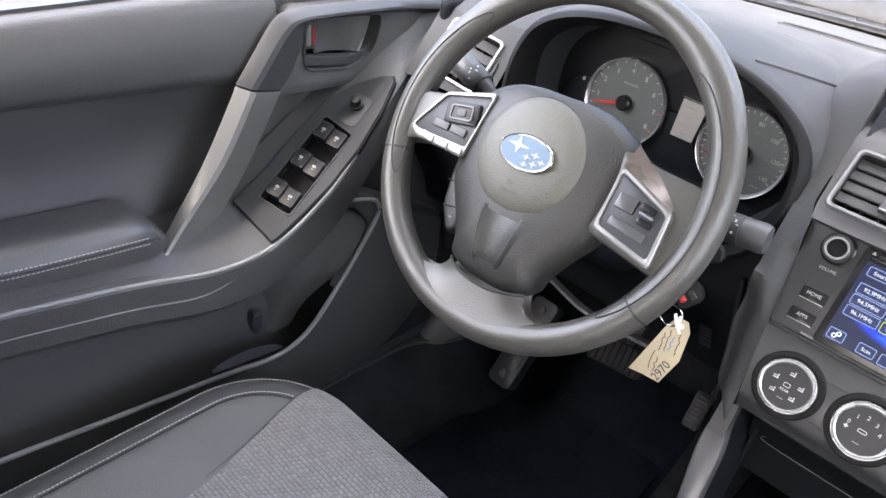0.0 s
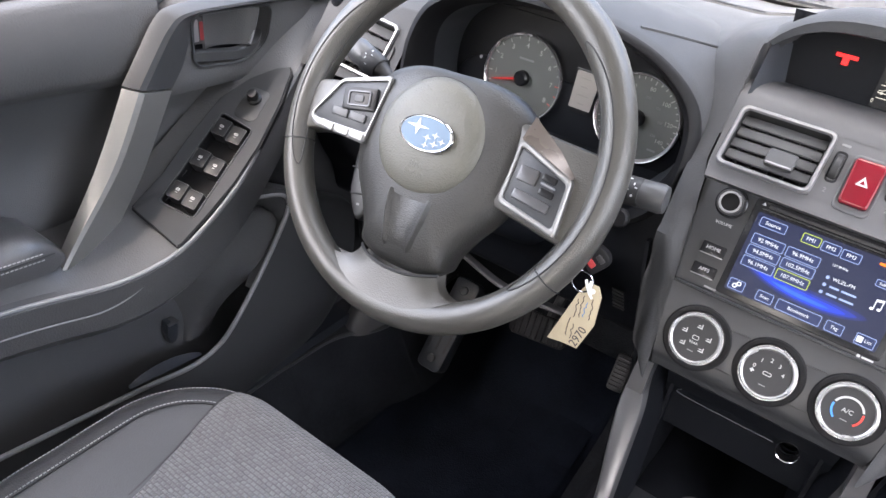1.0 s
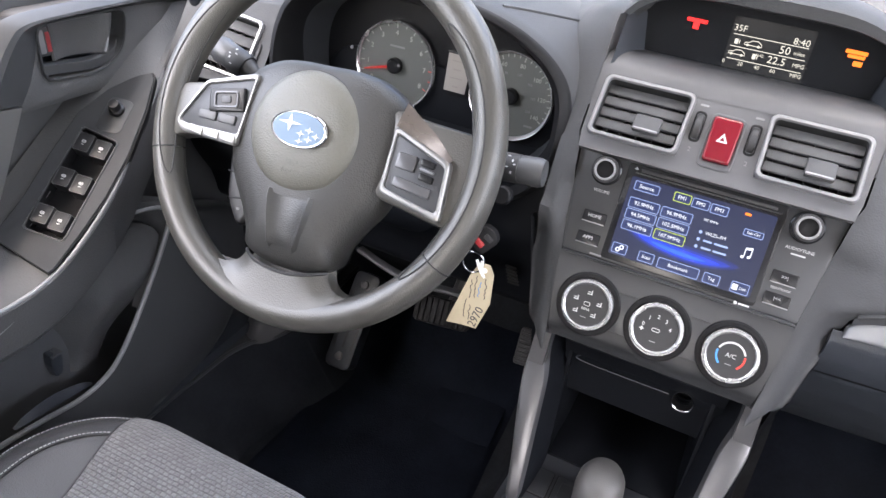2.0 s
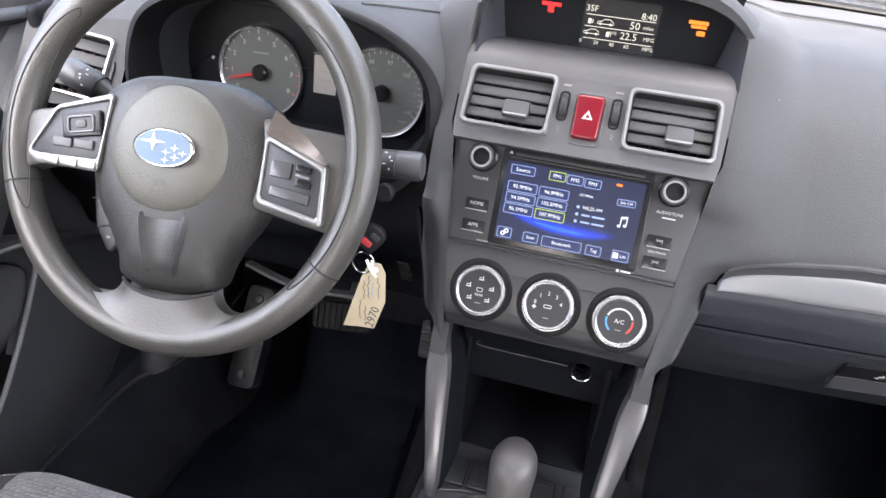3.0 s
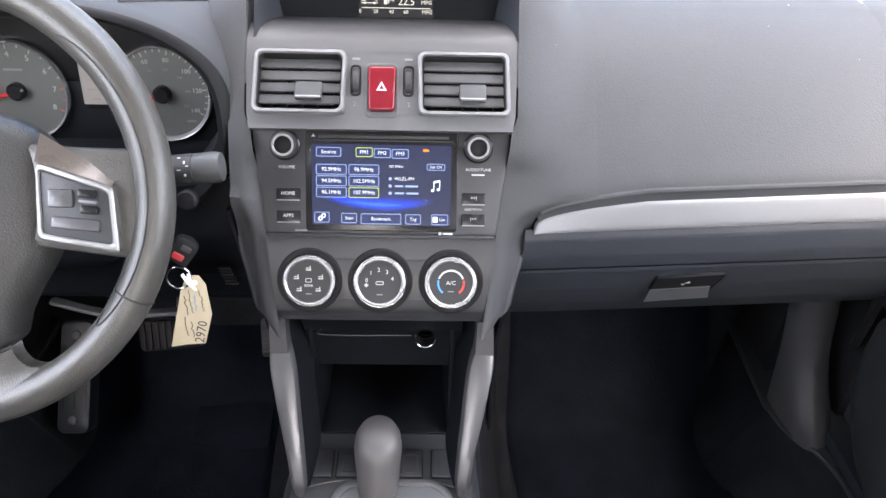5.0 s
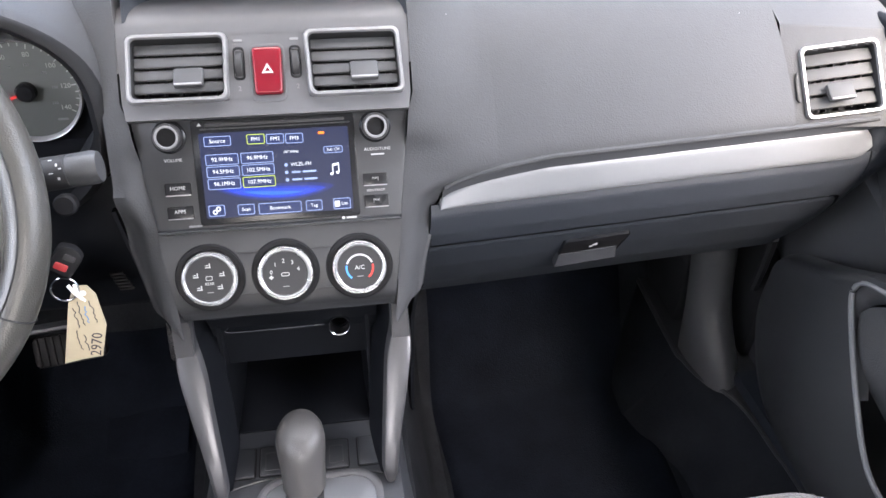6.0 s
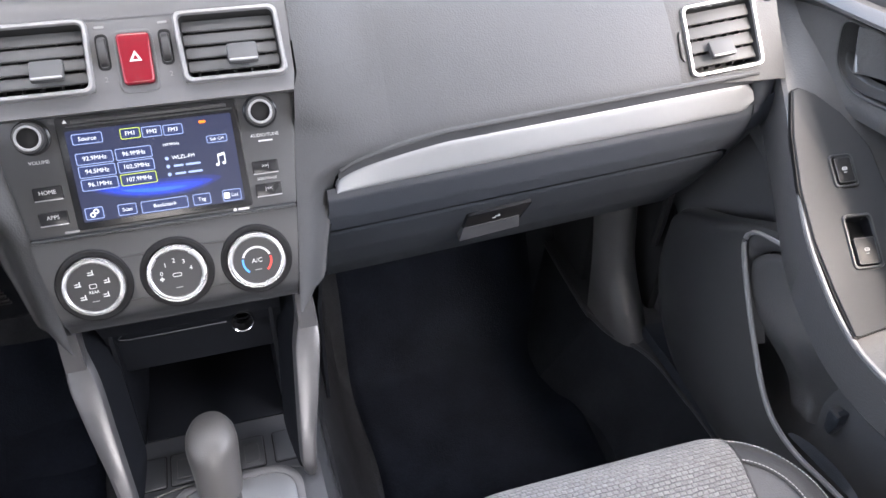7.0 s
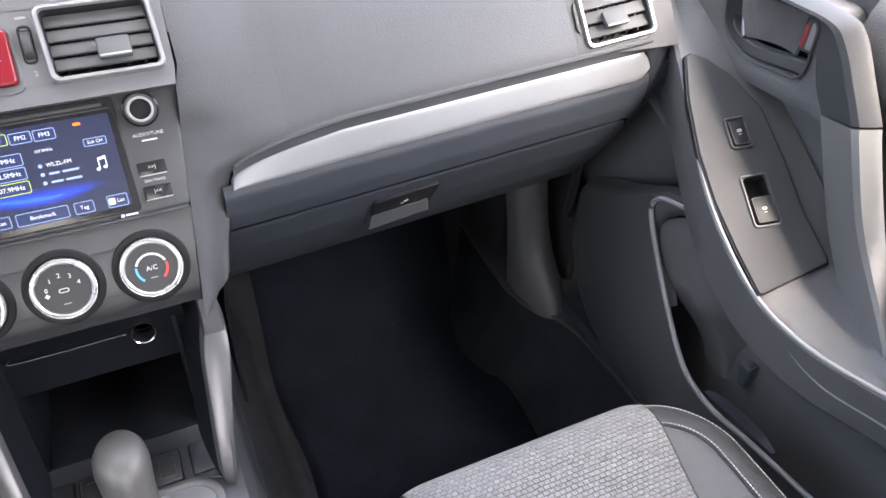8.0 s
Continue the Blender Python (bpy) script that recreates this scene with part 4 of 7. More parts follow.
        part("knob_cap", moved(lathe([(0.0092, 0.008), (0.0090, 0.0100), (0.0001, 0.0104)], 36), Matrix.Translation((s * 0.0945, 0.0385, 0))), HOOD_BLACK, k, "", m)
        part("caption", lettering(cap, 0.0042, s * 0.0945 + 0.001, 0.0170, 0.0002), WHITE_PRINT, r, "", m)
    for x, y, cap in ((-0.0920, -0.0100, "HOME"), (-0.0920, -0.0320, "APPS"), (0.0915, -0.0120, ">>|"), (0.0915, -0.0330, "|<<")):
        k = part("button", slab([(x + px, y + py) for px, py in rrect(0.0235, 0.0120, 0.0012, 2)], 0.0024, 0.001, -0.001), GLOSS, r, "flat push button", m)
        part("caption", lettering(cap, 0.0049 if cap[0].isalpha() else 0.0046, x, y + 0.0012, 0.0024), WHITE_PRINT, k, "", m)
        part("bright_edge", box(x, y - 0.0054, 0.0022, 0.0225, 0.0010, 0.0014, 0.0003), SATIN, k, "bright lower edge", m)
    part("caption", lettering("SEEK/TRACK", 0.0032, 0.0915, -0.0225, 0.0002), WHITE_PRINT, r, "", m)
    part("caption_bar", flat(rrect(0.0120, 0.0018, 0.0004, 1, -0.0800, -0.0455), 0.0001), GREY_PRINT, r, "", m)
    part("caption_bar", join(flat(rrect(0.0030, 0.0030, 0.0012, 3, 0.0585, -0.0472), 0.0013), flat(rrect(0.0100, 0.0018, 0.0004, 1, 0.0662, -0.0472), 0.0013)), FAINT_PRINT, r, "", m)
    part("eject_mark", flat([(-0.0690, 0.0470), (-0.0650, 0.0470), (-0.0670, 0.0500)], 0.0013), WHITE_PRINT, r, "", m)


build_radio()


def build_climate():
    m = FACE_M @ Matrix.Translation((0, 0, 0.0))
    c = thing("climate_panel", tuple(FACE_M @ Vector((0, -0.138, 0))), "dark climate control panel with three round dials", "climate controls")
    # a panel whose lower edge rolls away
    def panel(a, b):
        v = lerp(-0.1395, -0.0515, b)
        w = lerp(0.1030, 0.1140, b)
        n = 0.010 * math.sin(math.pi * min(1, b * 0.62 + 0.06)) - 0.004 - 0.010 * (1 - smooth(b * 6))
        return (lerp(-w, w, a), v, n)
    part("panel", sheet(panel, 40, 24, 0.004), SURROUND, c, "satin dark panel", m)
    part("top_edge", box(0, -0.0500, 0.0030, 0.2270, 0.0022, 0.008, 0.0009), SURROUND, c, "", m)
    for x0, x1 in ((-0.0435, -0.0275), (0.0265, 0.0425)):
        part("band", slab([(x0, -0.113), (x1, -0.113), (x1, -0.074), (x0, -0.074)], 0.0074, 0.0004, 0.0), SURROUND, c, "recessed band between the dials", m)
    for x0, x1 in ((-0.0460, -0.0250), (0.0240, 0.0450)):
        for y in (-0.0735, -0.1135):
            part("band_line", box((x0 + x1) / 2, y, 0.0068, x1 - x0, 0.0013, 0.0022), RUBBER, c, "", m)
    for i, x in enumerate((-0.0705, -0.0005, 0.0700)):
        t = Matrix.Translation((x, -0.0945, 0.0020))
        k = part("dial", moved(lathe([(0.0325, 0.0), (0.0325, 0.0052), (0.0312, 0.0068), (0.0268, 0.0062), (0.0255, 0.003)], 56), t), HOOD_BLACK, c, "black dial surround", m)
        rim = [(0.0252, 0.002), (0.0252, 0.0135), (0.0244, 0.0150), (0.0228, 0.0154), (0.0216, 0.0146), (0.0211, 0.0125)]
        part("bright_ring", moved(lathe(rim, 56, closed=False), t), RING, k, "bright chrome ring", m)
        knurl = bmesh.new()
        for j in range(84):
            a = 2 * math.pi * j / 84
            moved_m = t @ Matrix.Translation((0.0252 * math.cos(a), 0.0252 * math.sin(a), 0.0085)) @ Matrix.Rotation(a, 4, "Z") @ Matrix.Diagonal((0.0006, 0.0009, 0.010, 1))
            bmesh.ops.create_cube(knurl, size=1.0, matrix=moved_m)
        tagged(part("knurling", knurl, RING, k, "fine grip ribs", m), kind="stuff")
        cap = part("dial_face", moved(lathe([(0.0212, 0.010), (0.0212, 0.0132), (0.0001, 0.0134)], 48), t), DIAL_BLACK, k, "", m)
        z = 0.0137
        def mark(bm, mat=FAINT_PRINT):
            part("symbol", moved(bm, t), mat, cap, "", m)
        if i == 0:
            for a in (90, 162, 18, 222, 318):
                px, py = 0.0125 * math.cos(radians(a)), 0.0125 * math.sin(radians(a))
                mark(join(flat(rrect(0.0052, 0.0010, 0.0003, 1, px, py - 0.0010), z), flat(rrect(0.0010, 0.0042, 0.0003, 1, px + 0.0016, py + 0.0010), z), flat([(px - 0.0030, py + 0.0008), (px - 0.0008, py + 0.0016), (px - 0.0008, py + 0.0004)], z), flat(rrect(0.0018, 0.0008, 0.0003, 1, px - 0.0002, py + 0.0010), z)))
            mark(lettering("REAR", 0.0036, 0, -0.0042, z))
            mark(ring_plate(rrect(0.0062, 0.0042, 0.001, 2, 0, 0.0012), rrect(0.0052, 0.0032, 0.001, 2, 0, 0.0012), z + 0.0003, 0, z))
            mark(flat(rrect(0.0060, 0.0008, 0.0002, 1, 0, -0.0125), z), GREY_PRINT)
        elif i == 1:
            for j, s in enumerate("01234"):
                a = radians(168 - 37 * j)
                mark(lettering(s, 0.0056, 0.0133 * math.cos(a), 0.0133 * math.sin(a) - 0.001, z))
            mark(join(flat(rrect(0.0040, 0.0014, 0.0004, 1, -0.0132, -0.0030), z), flat(rrect(0.0014, 0.0040, 0.0004, 1, -0.0132, -0.0030), z)))
            mark(ring_plate(rrect(0.0080, 0.0036, 0.0016, 3, 0, -0.0008), rrect(0.0068, 0.0024, 0.0011, 3, 0, -0.0008), z + 0.0003, 0, z))
            mark(flat(rrect(0.0060, 0.0008, 0.0002, 1, 0, -0.0125), z), GREY_PRINT)
        else:
            mark(lettering("A/C", 0.0058, 0, 0, z))
            def arc(a0, a1, n=10):
                o = [(0.0136 * math.cos(radians(lerp(a0, a1, q / n))), 0.0136 * math.sin(radians(lerp(a0, a1, q / n)))) for q in range(n + 1)]
                p = [(0.0118 * math.cos(radians(lerp(a1, a0, q / n))), 0.0118 * math.sin(radians(lerp(a1, a0, q / n)))) for q in range(n + 1)]
                return flat(o + p, z)
            mark(arc(20, 160))
            mark(arc(-50, 12), RED_PRINT)
            mark(arc(168, 230), BLUE_PRINT)
            mark(flat(rrect(0.0060, 0.0008, 0.0002, 1, 0, -0.0085), z), GREY_PRINT)


build_climate()


# ---------------------------------------------------------------- instrument cluster
def build_cluster():
    c = thing("instrument_cluster", (-0.335, 0.10, 0.63), "hooded instrument cluster with two round silver-ringed dials", "instrument cluster")
    cx, cz = -0.331, 0.692
    N = 72

    def arch(hw, hh, y_top, y_side, drop=0.0, p=2.5, shift=0.0, low=50, fore=0.0):
        pts = []
        for i in range(N + 1):
            a = lerp(-low, 180 + low, i / N)
            co, si = math.cos(radians(a)), math.sin(radians(a))
            x = hw * math.copysign(abs(co) ** (2 / p), co)
            z = hh * math.copysign(abs(si) ** (2 / p), si)
            up = smooth((si + 0.2) / 1.2)
            pts.append((cx + x + shift * up, lerp(y_side, y_top, up) - fore * smooth((0.45 - si) / 0.8), cz + z - drop))
        return pts
    part("inner_hood", loft([arch(0.1570, 0.0895, 0.112, 0.112), arch(0.162, 0.097, 0.05, 0.062)], closed=False), PANEL_DARK, c, "dark inner hood")
    part("hood_lip", loft([arch(0.162, 0.097, 0.050, 0.062), arch(0.169, 0.104, 0.026, 0.042, fore=0.016), arch(0.177, 0.110, 0.018, 0.036, fore=0.024), arch(0.184, 0.114, 0.020, 0.040, fore=0.024), arch(0.186, 0.1155, 0.025, 0.047, fore=0.018)], closed=False), HOOD_BLACK, c, "thick dark hood lip", None, 60)
    part("hood", loft([arch(0.186, 0.1155, 0.025, 0.047, fore=0.018), arch(0.1875, 0.1172, 0.029, 0.053, fore=0.010), arch(0.1885, 0.118, 0.038, 0.066), arch(0.191, 0.118, 0.075, 0.100), arch(0.196, 0.113, 0.13, 0.15), arch(0.206, 0.102, 0.20, 0.22), arch(0.215, 0.080, 0.30, 0.30)], closed=False), PAD, c, "grained hood over the dials", None, 60)
    def on_hood(x, y):
        hw, hh = curve1(y, [(0.036, 0.188), (0.075, 0.191), (0.13, 0.196), (0.20, 0.206)]), curve1(y, [(0.036, 0.118), (0.075, 0.118), (0.13, 0.113), (0.20, 0.102)])
        return (x, y, cz + hh * max(0.0, 1 - (abs(x - cx) / hw) ** 2.5) ** 0.4)
    part("crease", tube(spline([on_hood(x, y) for x, y in ((-0.238, 0.046), (-0.226, 0.060), (-0.212, 0.078), (-0.198, 0.105), (-0.186, 0.130), (-0.176, 0.155))], 4), 0.0019, 6), RUBBER, c, "dark crease in the hood")
    fm = axes((cx, 0.1085, cz), (1, 0, 0), (0, 0.10, 1))
    part("backing", slab(rrect(0.315, 0.180, 0.07, 8, 0, 0), 0.0, 0, -0.01), GLOSS, c, "black backing plate", fm)
    # brow between the dials
    part("binnacle", slab(rrect(0.31, 0.10, 0.045, 8, 0, -0.042), 0.004, 0.003, 0), DARK_TRIM, c, "", fm)

    def lower(a, b):
        x = cx + lerp(-0.175, 0.175, a)
        return (x, lerp(0.108, 0.030, b), lerp(0.643, 0.606, b) - 0.02 * math.sin(math.pi * b) * 0.3)
    part("lower_shroud", sheet(lower, 16, 8, 0.005), DARK_TRIM, c, "dark shroud below the dials")

    def dial(x, y, r, marks, first, sweep, needle, tick_n, reds=0, names=0.0095):
        m = fm @ Matrix.Translation((x, y, 0.004))
        g = part("dial", lathe([(r, -0.002), (r, 0.0015), (0.0001, 0.0015)], 64), DIAL, c, "grey dial face", m)
        part("dial_ring", lathe([(r + 0.0030, 0), (r + 0.0033, 0.006), (r + 0.0027, 0.0078), (r + 0.0006, 0.0062), (r - 0.0006, 0.0018)], 72, closed=False), RING, g, "bright ring", m)
        for i, s in enumerate(marks):
            a = first - sweep * i / (len(marks) - 1)
            ca, sa = math.cos(radians(a)), math.sin(radians(a))
            part("numeral", lettering(s, names, (r - 0.0115) * ca, (r - 0.0115) * sa, 0.0019), DIAL_PRINT, g, "", m)
        for i in range(tick_n + 1):
            a = first - sweep * i / tick_n
            big = i % (tick_n // (len(marks) - 1)) == 0
            t = Matrix.Rotation(radians(a), 4, "Z") @ Matrix.Translation((r - (0.0030 if big else 0.0022), 0, 0))
            part("tick", moved(flat([(-0.0030 if big else -0.0016, -0.0005), (0.0015, -0.0005), (0.0015, 0.0005), (-0.0030 if big else -0.0016, 0.0005)], 0.0016), t), RED_PRINT if i > tick_n - reds else DIAL_PRINT, g, "", m)
        t = Matrix.Rotation(radians(needle), 4, "Z")
        part("needle", moved(slab([(0.004, -0.0014), (r - 0.008, -0.0006), (r - 0.008, 0.0006), (0.004, 0.0014)], 0.0075, 0, 0.0065), t), NEEDLE, g, "red needle", m)
        part("needle_hub", lathe([(0.0095, 0.002), (0.0092, 0.0085), (0.0070, 0.0105), (0.0001, 0.0108)], 32), GLOSS, g, "black hub", m)
        return g, m
    tach, tm = dial(-0.0565, -0.0035, 0.0500, [str(i) for i in range(9)], 213, 240, 196, 16, 3, 0.0082)
    part("caption_bar", flat(rrect(0.020, 0.0022, 0.0005, 1, 0, 0.0225), 0.0018), GREY_PRINT, tach, "", tm)
    spd, sm = dial(0.0950, -0.0038, 0.0478, [str(i * 20) for i in range(8)], 220, 250, 200, 28, 0, 0.0068)
    for i in range(8):
        a = radians(220 - 250 * i / 7)
        if i:
            part("inner_numeral", lettering(str(i * 30 if i < 7 else 220), 0.0040, 0.0262 * math.cos(a), 0.0262 * math.sin(a), 0.0019), GREY_PRINT, spd, "", sm)
    part("caption_bar", flat(rrect(0.010, 0.0022, 0.0005, 1, 0.026, -0.030), 0.0018), GREY_PRINT, spd, "", sm)
    # pale trip display between the dials
    w = part("trip_display", slab(rounded([(0.0135, -0.022), (0.0405, -0.022), (0.0440, 0.030), (0.0095, 0.030)], 0.002), 0.0062, 0.0005, 0.002), GLOSS, c, "", fm)
    part("lcd", flat(rounded([(0.0105, -0.0165), (0.0380, -0.0165), (0.0420, 0.0275), (0.0120, 0.0275)], 0.001), 0.0065), LCD_PALE, w, "pale unlit display", fm)
    for i in range(4):
        part("lcd_bar", flat(rrect((0.014, 0.010, 0.016, 0.008)[i], 0.0016, 0.0004, 1, 0.025, 0.020 - 0.010 * i), 0.0069), LCD_SHADE, w, "", fm)
    part("red_lamp", flat(rrect(0.0075, 0.0075, 0.003, 3, 0.034, 0.060), 0.001), GLOW_RED, c, "lit red lamp", fm)
    part("stalk_mark", flat(rrect(0.026, 0.0012, 0.0005, 1, -0.112, 0.002), 0.001), GREY_PRINT, c, "", fm)
    part("reset_dot", lathe([(0.0022, 0), (0.0022, 0.004), (0.0001, 0.0045)], 14), WHITE_PRINT, c, "", fm @ Matrix.Translation((-0.121, 0.004, 0)))
    return c


build_cluster()

# ---------------------------------------------------------------- steering wheel
WT = radians(30.8)
WHEEL_M = axes((-0.339, -0.132, 0.700), (1, 0, 0), (0, math.sin(WT), math.cos(WT))) @ Matrix.Rotation(radians(3.5), 4, "Z")


def build_wheel():
    m = WHEEL_M
    w = thing("steering_wheel", tuple(m @ Vector((0, -0.185, 0))), "dark grey leather steering wheel with silver spoke trims, slightly worn", "steering wheel")
    R, r = 0.1700, 0.0150
    rings = []
    for i in range(97):
        a = 2 * math.pi * i / 96
        ca, sa = math.cos(a), math.sin(a)
        # thicker grips at ten and two
        g = 1 + 0.10 * math.exp(-((math.degrees(a) % 180 - (45 if a < math.pi / 2 or math.pi < a < 1.5 * math.pi else 135)) / 16) ** 2) * (1 if sa > 0 else 0)
        ring = []
        for j in range(20):
            b = 2 * math.pi * j / 20
            ring.append(((R + r * g * math.cos(b)) * ca, (R + r * g * math.cos(b)) * sa, r * 1.12 * math.sin(b)))
        rings.append(ring)
    part("rim", loft(rings, caps=False), WHEEL, w, "leather rim, shiny with wear", m)
    for a in (196, -30, 12, 168, 60, 120):
        ca, sa = math.cos(radians(a)), math.sin(radians(a))
        path = [((R + (r + 0.0004) * math.cos(2 * math.pi * j / 20)) * ca, (R + (r + 0.0004) * math.cos(2 * math.pi * j / 20)) * sa, (r * 1.12 + 0.0004) * math.sin(2 * math.pi * j / 20)) for j in range(20)]
        if a in (196, -30):
            part("rim_seam", tube(path, 0.0008, 6, True), RUBBER, w, "", m)
    # stitched inset on the inner side of the grips
    for s in (-1, 1):
        pts = []
        for k in range(60):
            u = 2 * math.pi * k / 60
            a = radians(3 if s > 0 else 170) + s * radians(44 if s > 0 else 36) * math.cos(u) * (1 if s > 0 else 1)
            b = radians(128) + radians(38) * math.sin(u)
            ca, sa = math.cos(a), math.sin(a)
            pts.append(((R + (r + 0.0003) * math.cos(b)) * ca, (R + (r + 0.0003) * math.cos(b)) * sa, (r * 1.12 + 0.0003) * math.sin(b)))
        part("inset_seam", tube(pts, 0.0007, 6, True), RUBBER, w, "", m)

    # hub body, in the shaded copy of the cover; the round pad has the lit one
    half = [(0.0, 0.066), (0.030, 0.066), (0.058, 0.061), (0.083, 0.046), (0.092, 0.020), (0.091, -0.020), (0.082, -0.052), (0.064, -0.080), (0.052, -0.103), (0.047, -0.119), (0.025, -0.128), (0.0, -0.130)]
    outline = spline(half + [(-x, y) for x, y in half[-2:0:-1]], 4, True)

    def scaled(f, n, fy=None):
        fy = fy or f
        return [(x * f, (y + 0.01) * fy - 0.01, n) for x, y in outline]
    part("hub", loft([scaled(0.86, -0.045), scaled(0.97, -0.028), scaled(1.0, -0.012), scaled(0.985, -0.002, 0.99), scaled(0.94, 0.0055, 0.975), scaled(0.80, 0.0130, 0.90), scaled(0.62, 0.0180, 0.72), scaled(0.40, 0.0205, 0.42), scaled(0.2, 0.0215, 0.25)]), HUB_SHADED, w, "grained airbag cover, coloured darker for shade", m, 60)
    dome = lathe([(0.0570, 0.008), (0.0570, 0.0165), (0.0556, 0.0195), (0.0500, 0.0232), (0.0380, 0.0260), (0.0200, 0.0276), (0.0001, 0.0281)], 72)
    part("airbag_pad", moved(dome, Matrix.Translation((-0.002, -0.001, 0))), HUB_LIT, w, "round raised airbag pad, coloured lighter for the light on it", m)
    part("pad_groove", moved(lathe([(0.0582, 0.0), (0.0582, 0.0163), (0.0572, 0.0163)], 72), Matrix.Translation((-0.002, -0.001, 0))), RUBBER, w, "", m)
    em = m @ Matrix.Translation((-0.0005, 0.000, 0.0283))
    e = part("emblem", lathe([(0.0001, 0.0), (0.0300, 0.0), (0.0302, 0.0022), (0.0290, 0.0032), (0.0277, 0.0026)], 56, 1.0, 0.56), CHROME, w, "oval badge with a silver rim", em)
    part("emblem_field", lathe([(0.0276, 0.0015), (0.0272, 0.0026), (0.0001, 0.0030)], 56, 1.0, 0.56), EMBLEM_BLUE, e, "blue enamel field", em)
    for x, y, q in ((-0.0095, 0.0045, 0.0102), (0.0035, -0.0035, 0.0040), (0.0118, 0.0005, 0.0042), (0.0125, -0.0075, 0.0042), (0.0035, -0.0105, 0.0036), (0.0198, -0.0035, 0.0038)):
        pts = []
        for k in range(8):
            a = math.pi * k / 4
            d = q if k % 2 == 0 else q * 0.24
            pts.append((x + d * 1.25 * math.cos(a), y + d * 0.8 * math.sin(a)))
        part("badge_mark", flat(pts, 0.0032, 0.0003), SATIN, e, "plain silver mark", em)
    part("airbag_mark", join(*[moved(lettering(s, q, 0, 0, 0, 0, 0.0003), Matrix.Translation((-0.002, y, n)) @ Matrix.Rotation(radians(a), 4, "X")) for s, q, y, n, a in (("SRS", 0.0085, -0.0305, 0.02685, 5.5), ("AIRBAG", 0.0064, -0.0388, 0.02595, 10))]), HUB_LIT, w, "moulded lettering", m)

    # lower spoke with its two ribs
    def spoke(a, b):
        u = lerp(-1, 1, a)
        th = radians(33) * u
        p0 = Vector((0.0455 * u, -0.130 + 0.010 * u * u, 0.0105 - 0.012 * u ** 4))
        p1 = Vector((0.0500 * u, -0.156 + 0.010 * u * u, 0.0125 - 0.012 * u ** 4))
        rr = 0.168 - 0.007 * u ** 4
        p2 = Vector((rr * math.sin(th), -rr * math.cos(th), 0.0162 - 0.0080 * u ** 4))
        return tuple(p0 * (1 - b) ** 2 + p1 * 2 * b * (1 - b) + p2 * b * b)
    part("lower_spoke", join(sheet(spoke, 36, 18), moved(sheet(spoke, 36, 18), Matrix.Translation((0, 0.001, -0.016)))), WHEEL, w, "leather lower spoke", m, 60)
    part("spoke_seam", tube([(0.0455 * q, -0.1315 + 0.010 * q * q, 0.0118 - 0.012 * q ** 4) for q in [-1 + 0.08 * i for i in range(26)]], 0.0017, 6), RUBBER, w, "", m)
    rows = ((0.0225, -0.0575, 0.0222), (0.0215, -0.066, 0.0238), (0.0195, -0.080, 0.0230), (0.0165, -0.096, 0.0210), (0.0145, -0.107, 0.0186), (0.0130, -0.113, 0.0130))
    part("spoke_panel", loft([[(x, y, n) for x, n in ((-h - 0.0070, t - 0.010), (-h - 0.0024, t - 0.0030), (-h, t), (-h + 0.0018, t - 0.0004), (-h + 0.0038, t - 0.0026), (h - 0.0038, t - 0.0026), (h - 0.0018, t - 0.0004), (h, t), (h + 0.0024, t - 0.0030), (h + 0.0070, t - 0.010))] for h, y, t in rows]), HUB_SHADED, w, "tapered panel between two raised ribs", m, 50)
    # side spokes with silver trims and switches
    for s in (-1, 1):
        q = Matrix.Diagonal((s, 1, 1, 1))
        arm = [(0.060, 0.042), (0.110, 0.034), (0.165, 0.030), (0.170, -0.058), (0.135, -0.053), (0.065, -0.040)] if s > 0 else [(0.060, 0.042), (0.115, 0.029), (0.165, 0.020), (0.168, -0.038), (0.140, -0.0275), (0.065, -0.0285)]
        part("side_spoke", moved(slab(rounded(arm, 0.014), 0.0085, 0.006, -0.016), q), WHEEL, w, "leather side spoke", m)
    trims = (([(0.0865, 0.0235), (0.1435, 0.0024), (0.1452, -0.0500), (0.0835, -0.0358)], [(0.0888, 0.0172), (0.1398, -0.0030), (0.1405, -0.0432), (0.0875, -0.0318)]),
             ([(-0.0640, 0.0433), (-0.1216, 0.0272), (-0.1473, -0.0171), (-0.1389, -0.0265), (-0.0729, -0.0288)], [(-0.0665, 0.0368), (-0.1195, 0.0232), (-0.1440, -0.0150), (-0.1375, -0.0182), (-0.0742, -0.0178)]))
    for out, inn in trims:
        out, inn = rounded(out, 0.005), rounded(inn, 0.004)
        part("spoke_trim", ring_plate(out, inn, 0.0176, 0.0012, 0.002), WHEEL_SILVER, w, "silver spoke trim", m)
        part("switch_plate", slab(inn, 0.0155, 0.0006, 0.004), PANEL_DARK, w, "dark switch plate", m)
    part("trim_bevel", loft([[(0.0865, 0.0232, 0.0176), (0.1200, 0.0112, 0.0176), (0.1430, 0.0020, 0.0176)], [(0.0890, 0.0455, 0.0100), (0.1215, 0.0235, 0.0085), (0.1420, 0.0055, 0.0090)]], closed=False), BEVEL, w, "brown-tinted bevel above the trim", m)
    def button(x, y, wd, ht, n=0.0085, mat=PLASTIC, label="", spin=0.0, back=0.004):
        return part("button", moved(slab(rrect(wd, ht, 0.0015, 2), n + 0.0095, 0.0012, back + 0.0095), Matrix.Translation((x, y, 0)) @ Matrix.Rotation(radians(spin), 4, "Z")), mat, w, label, m)
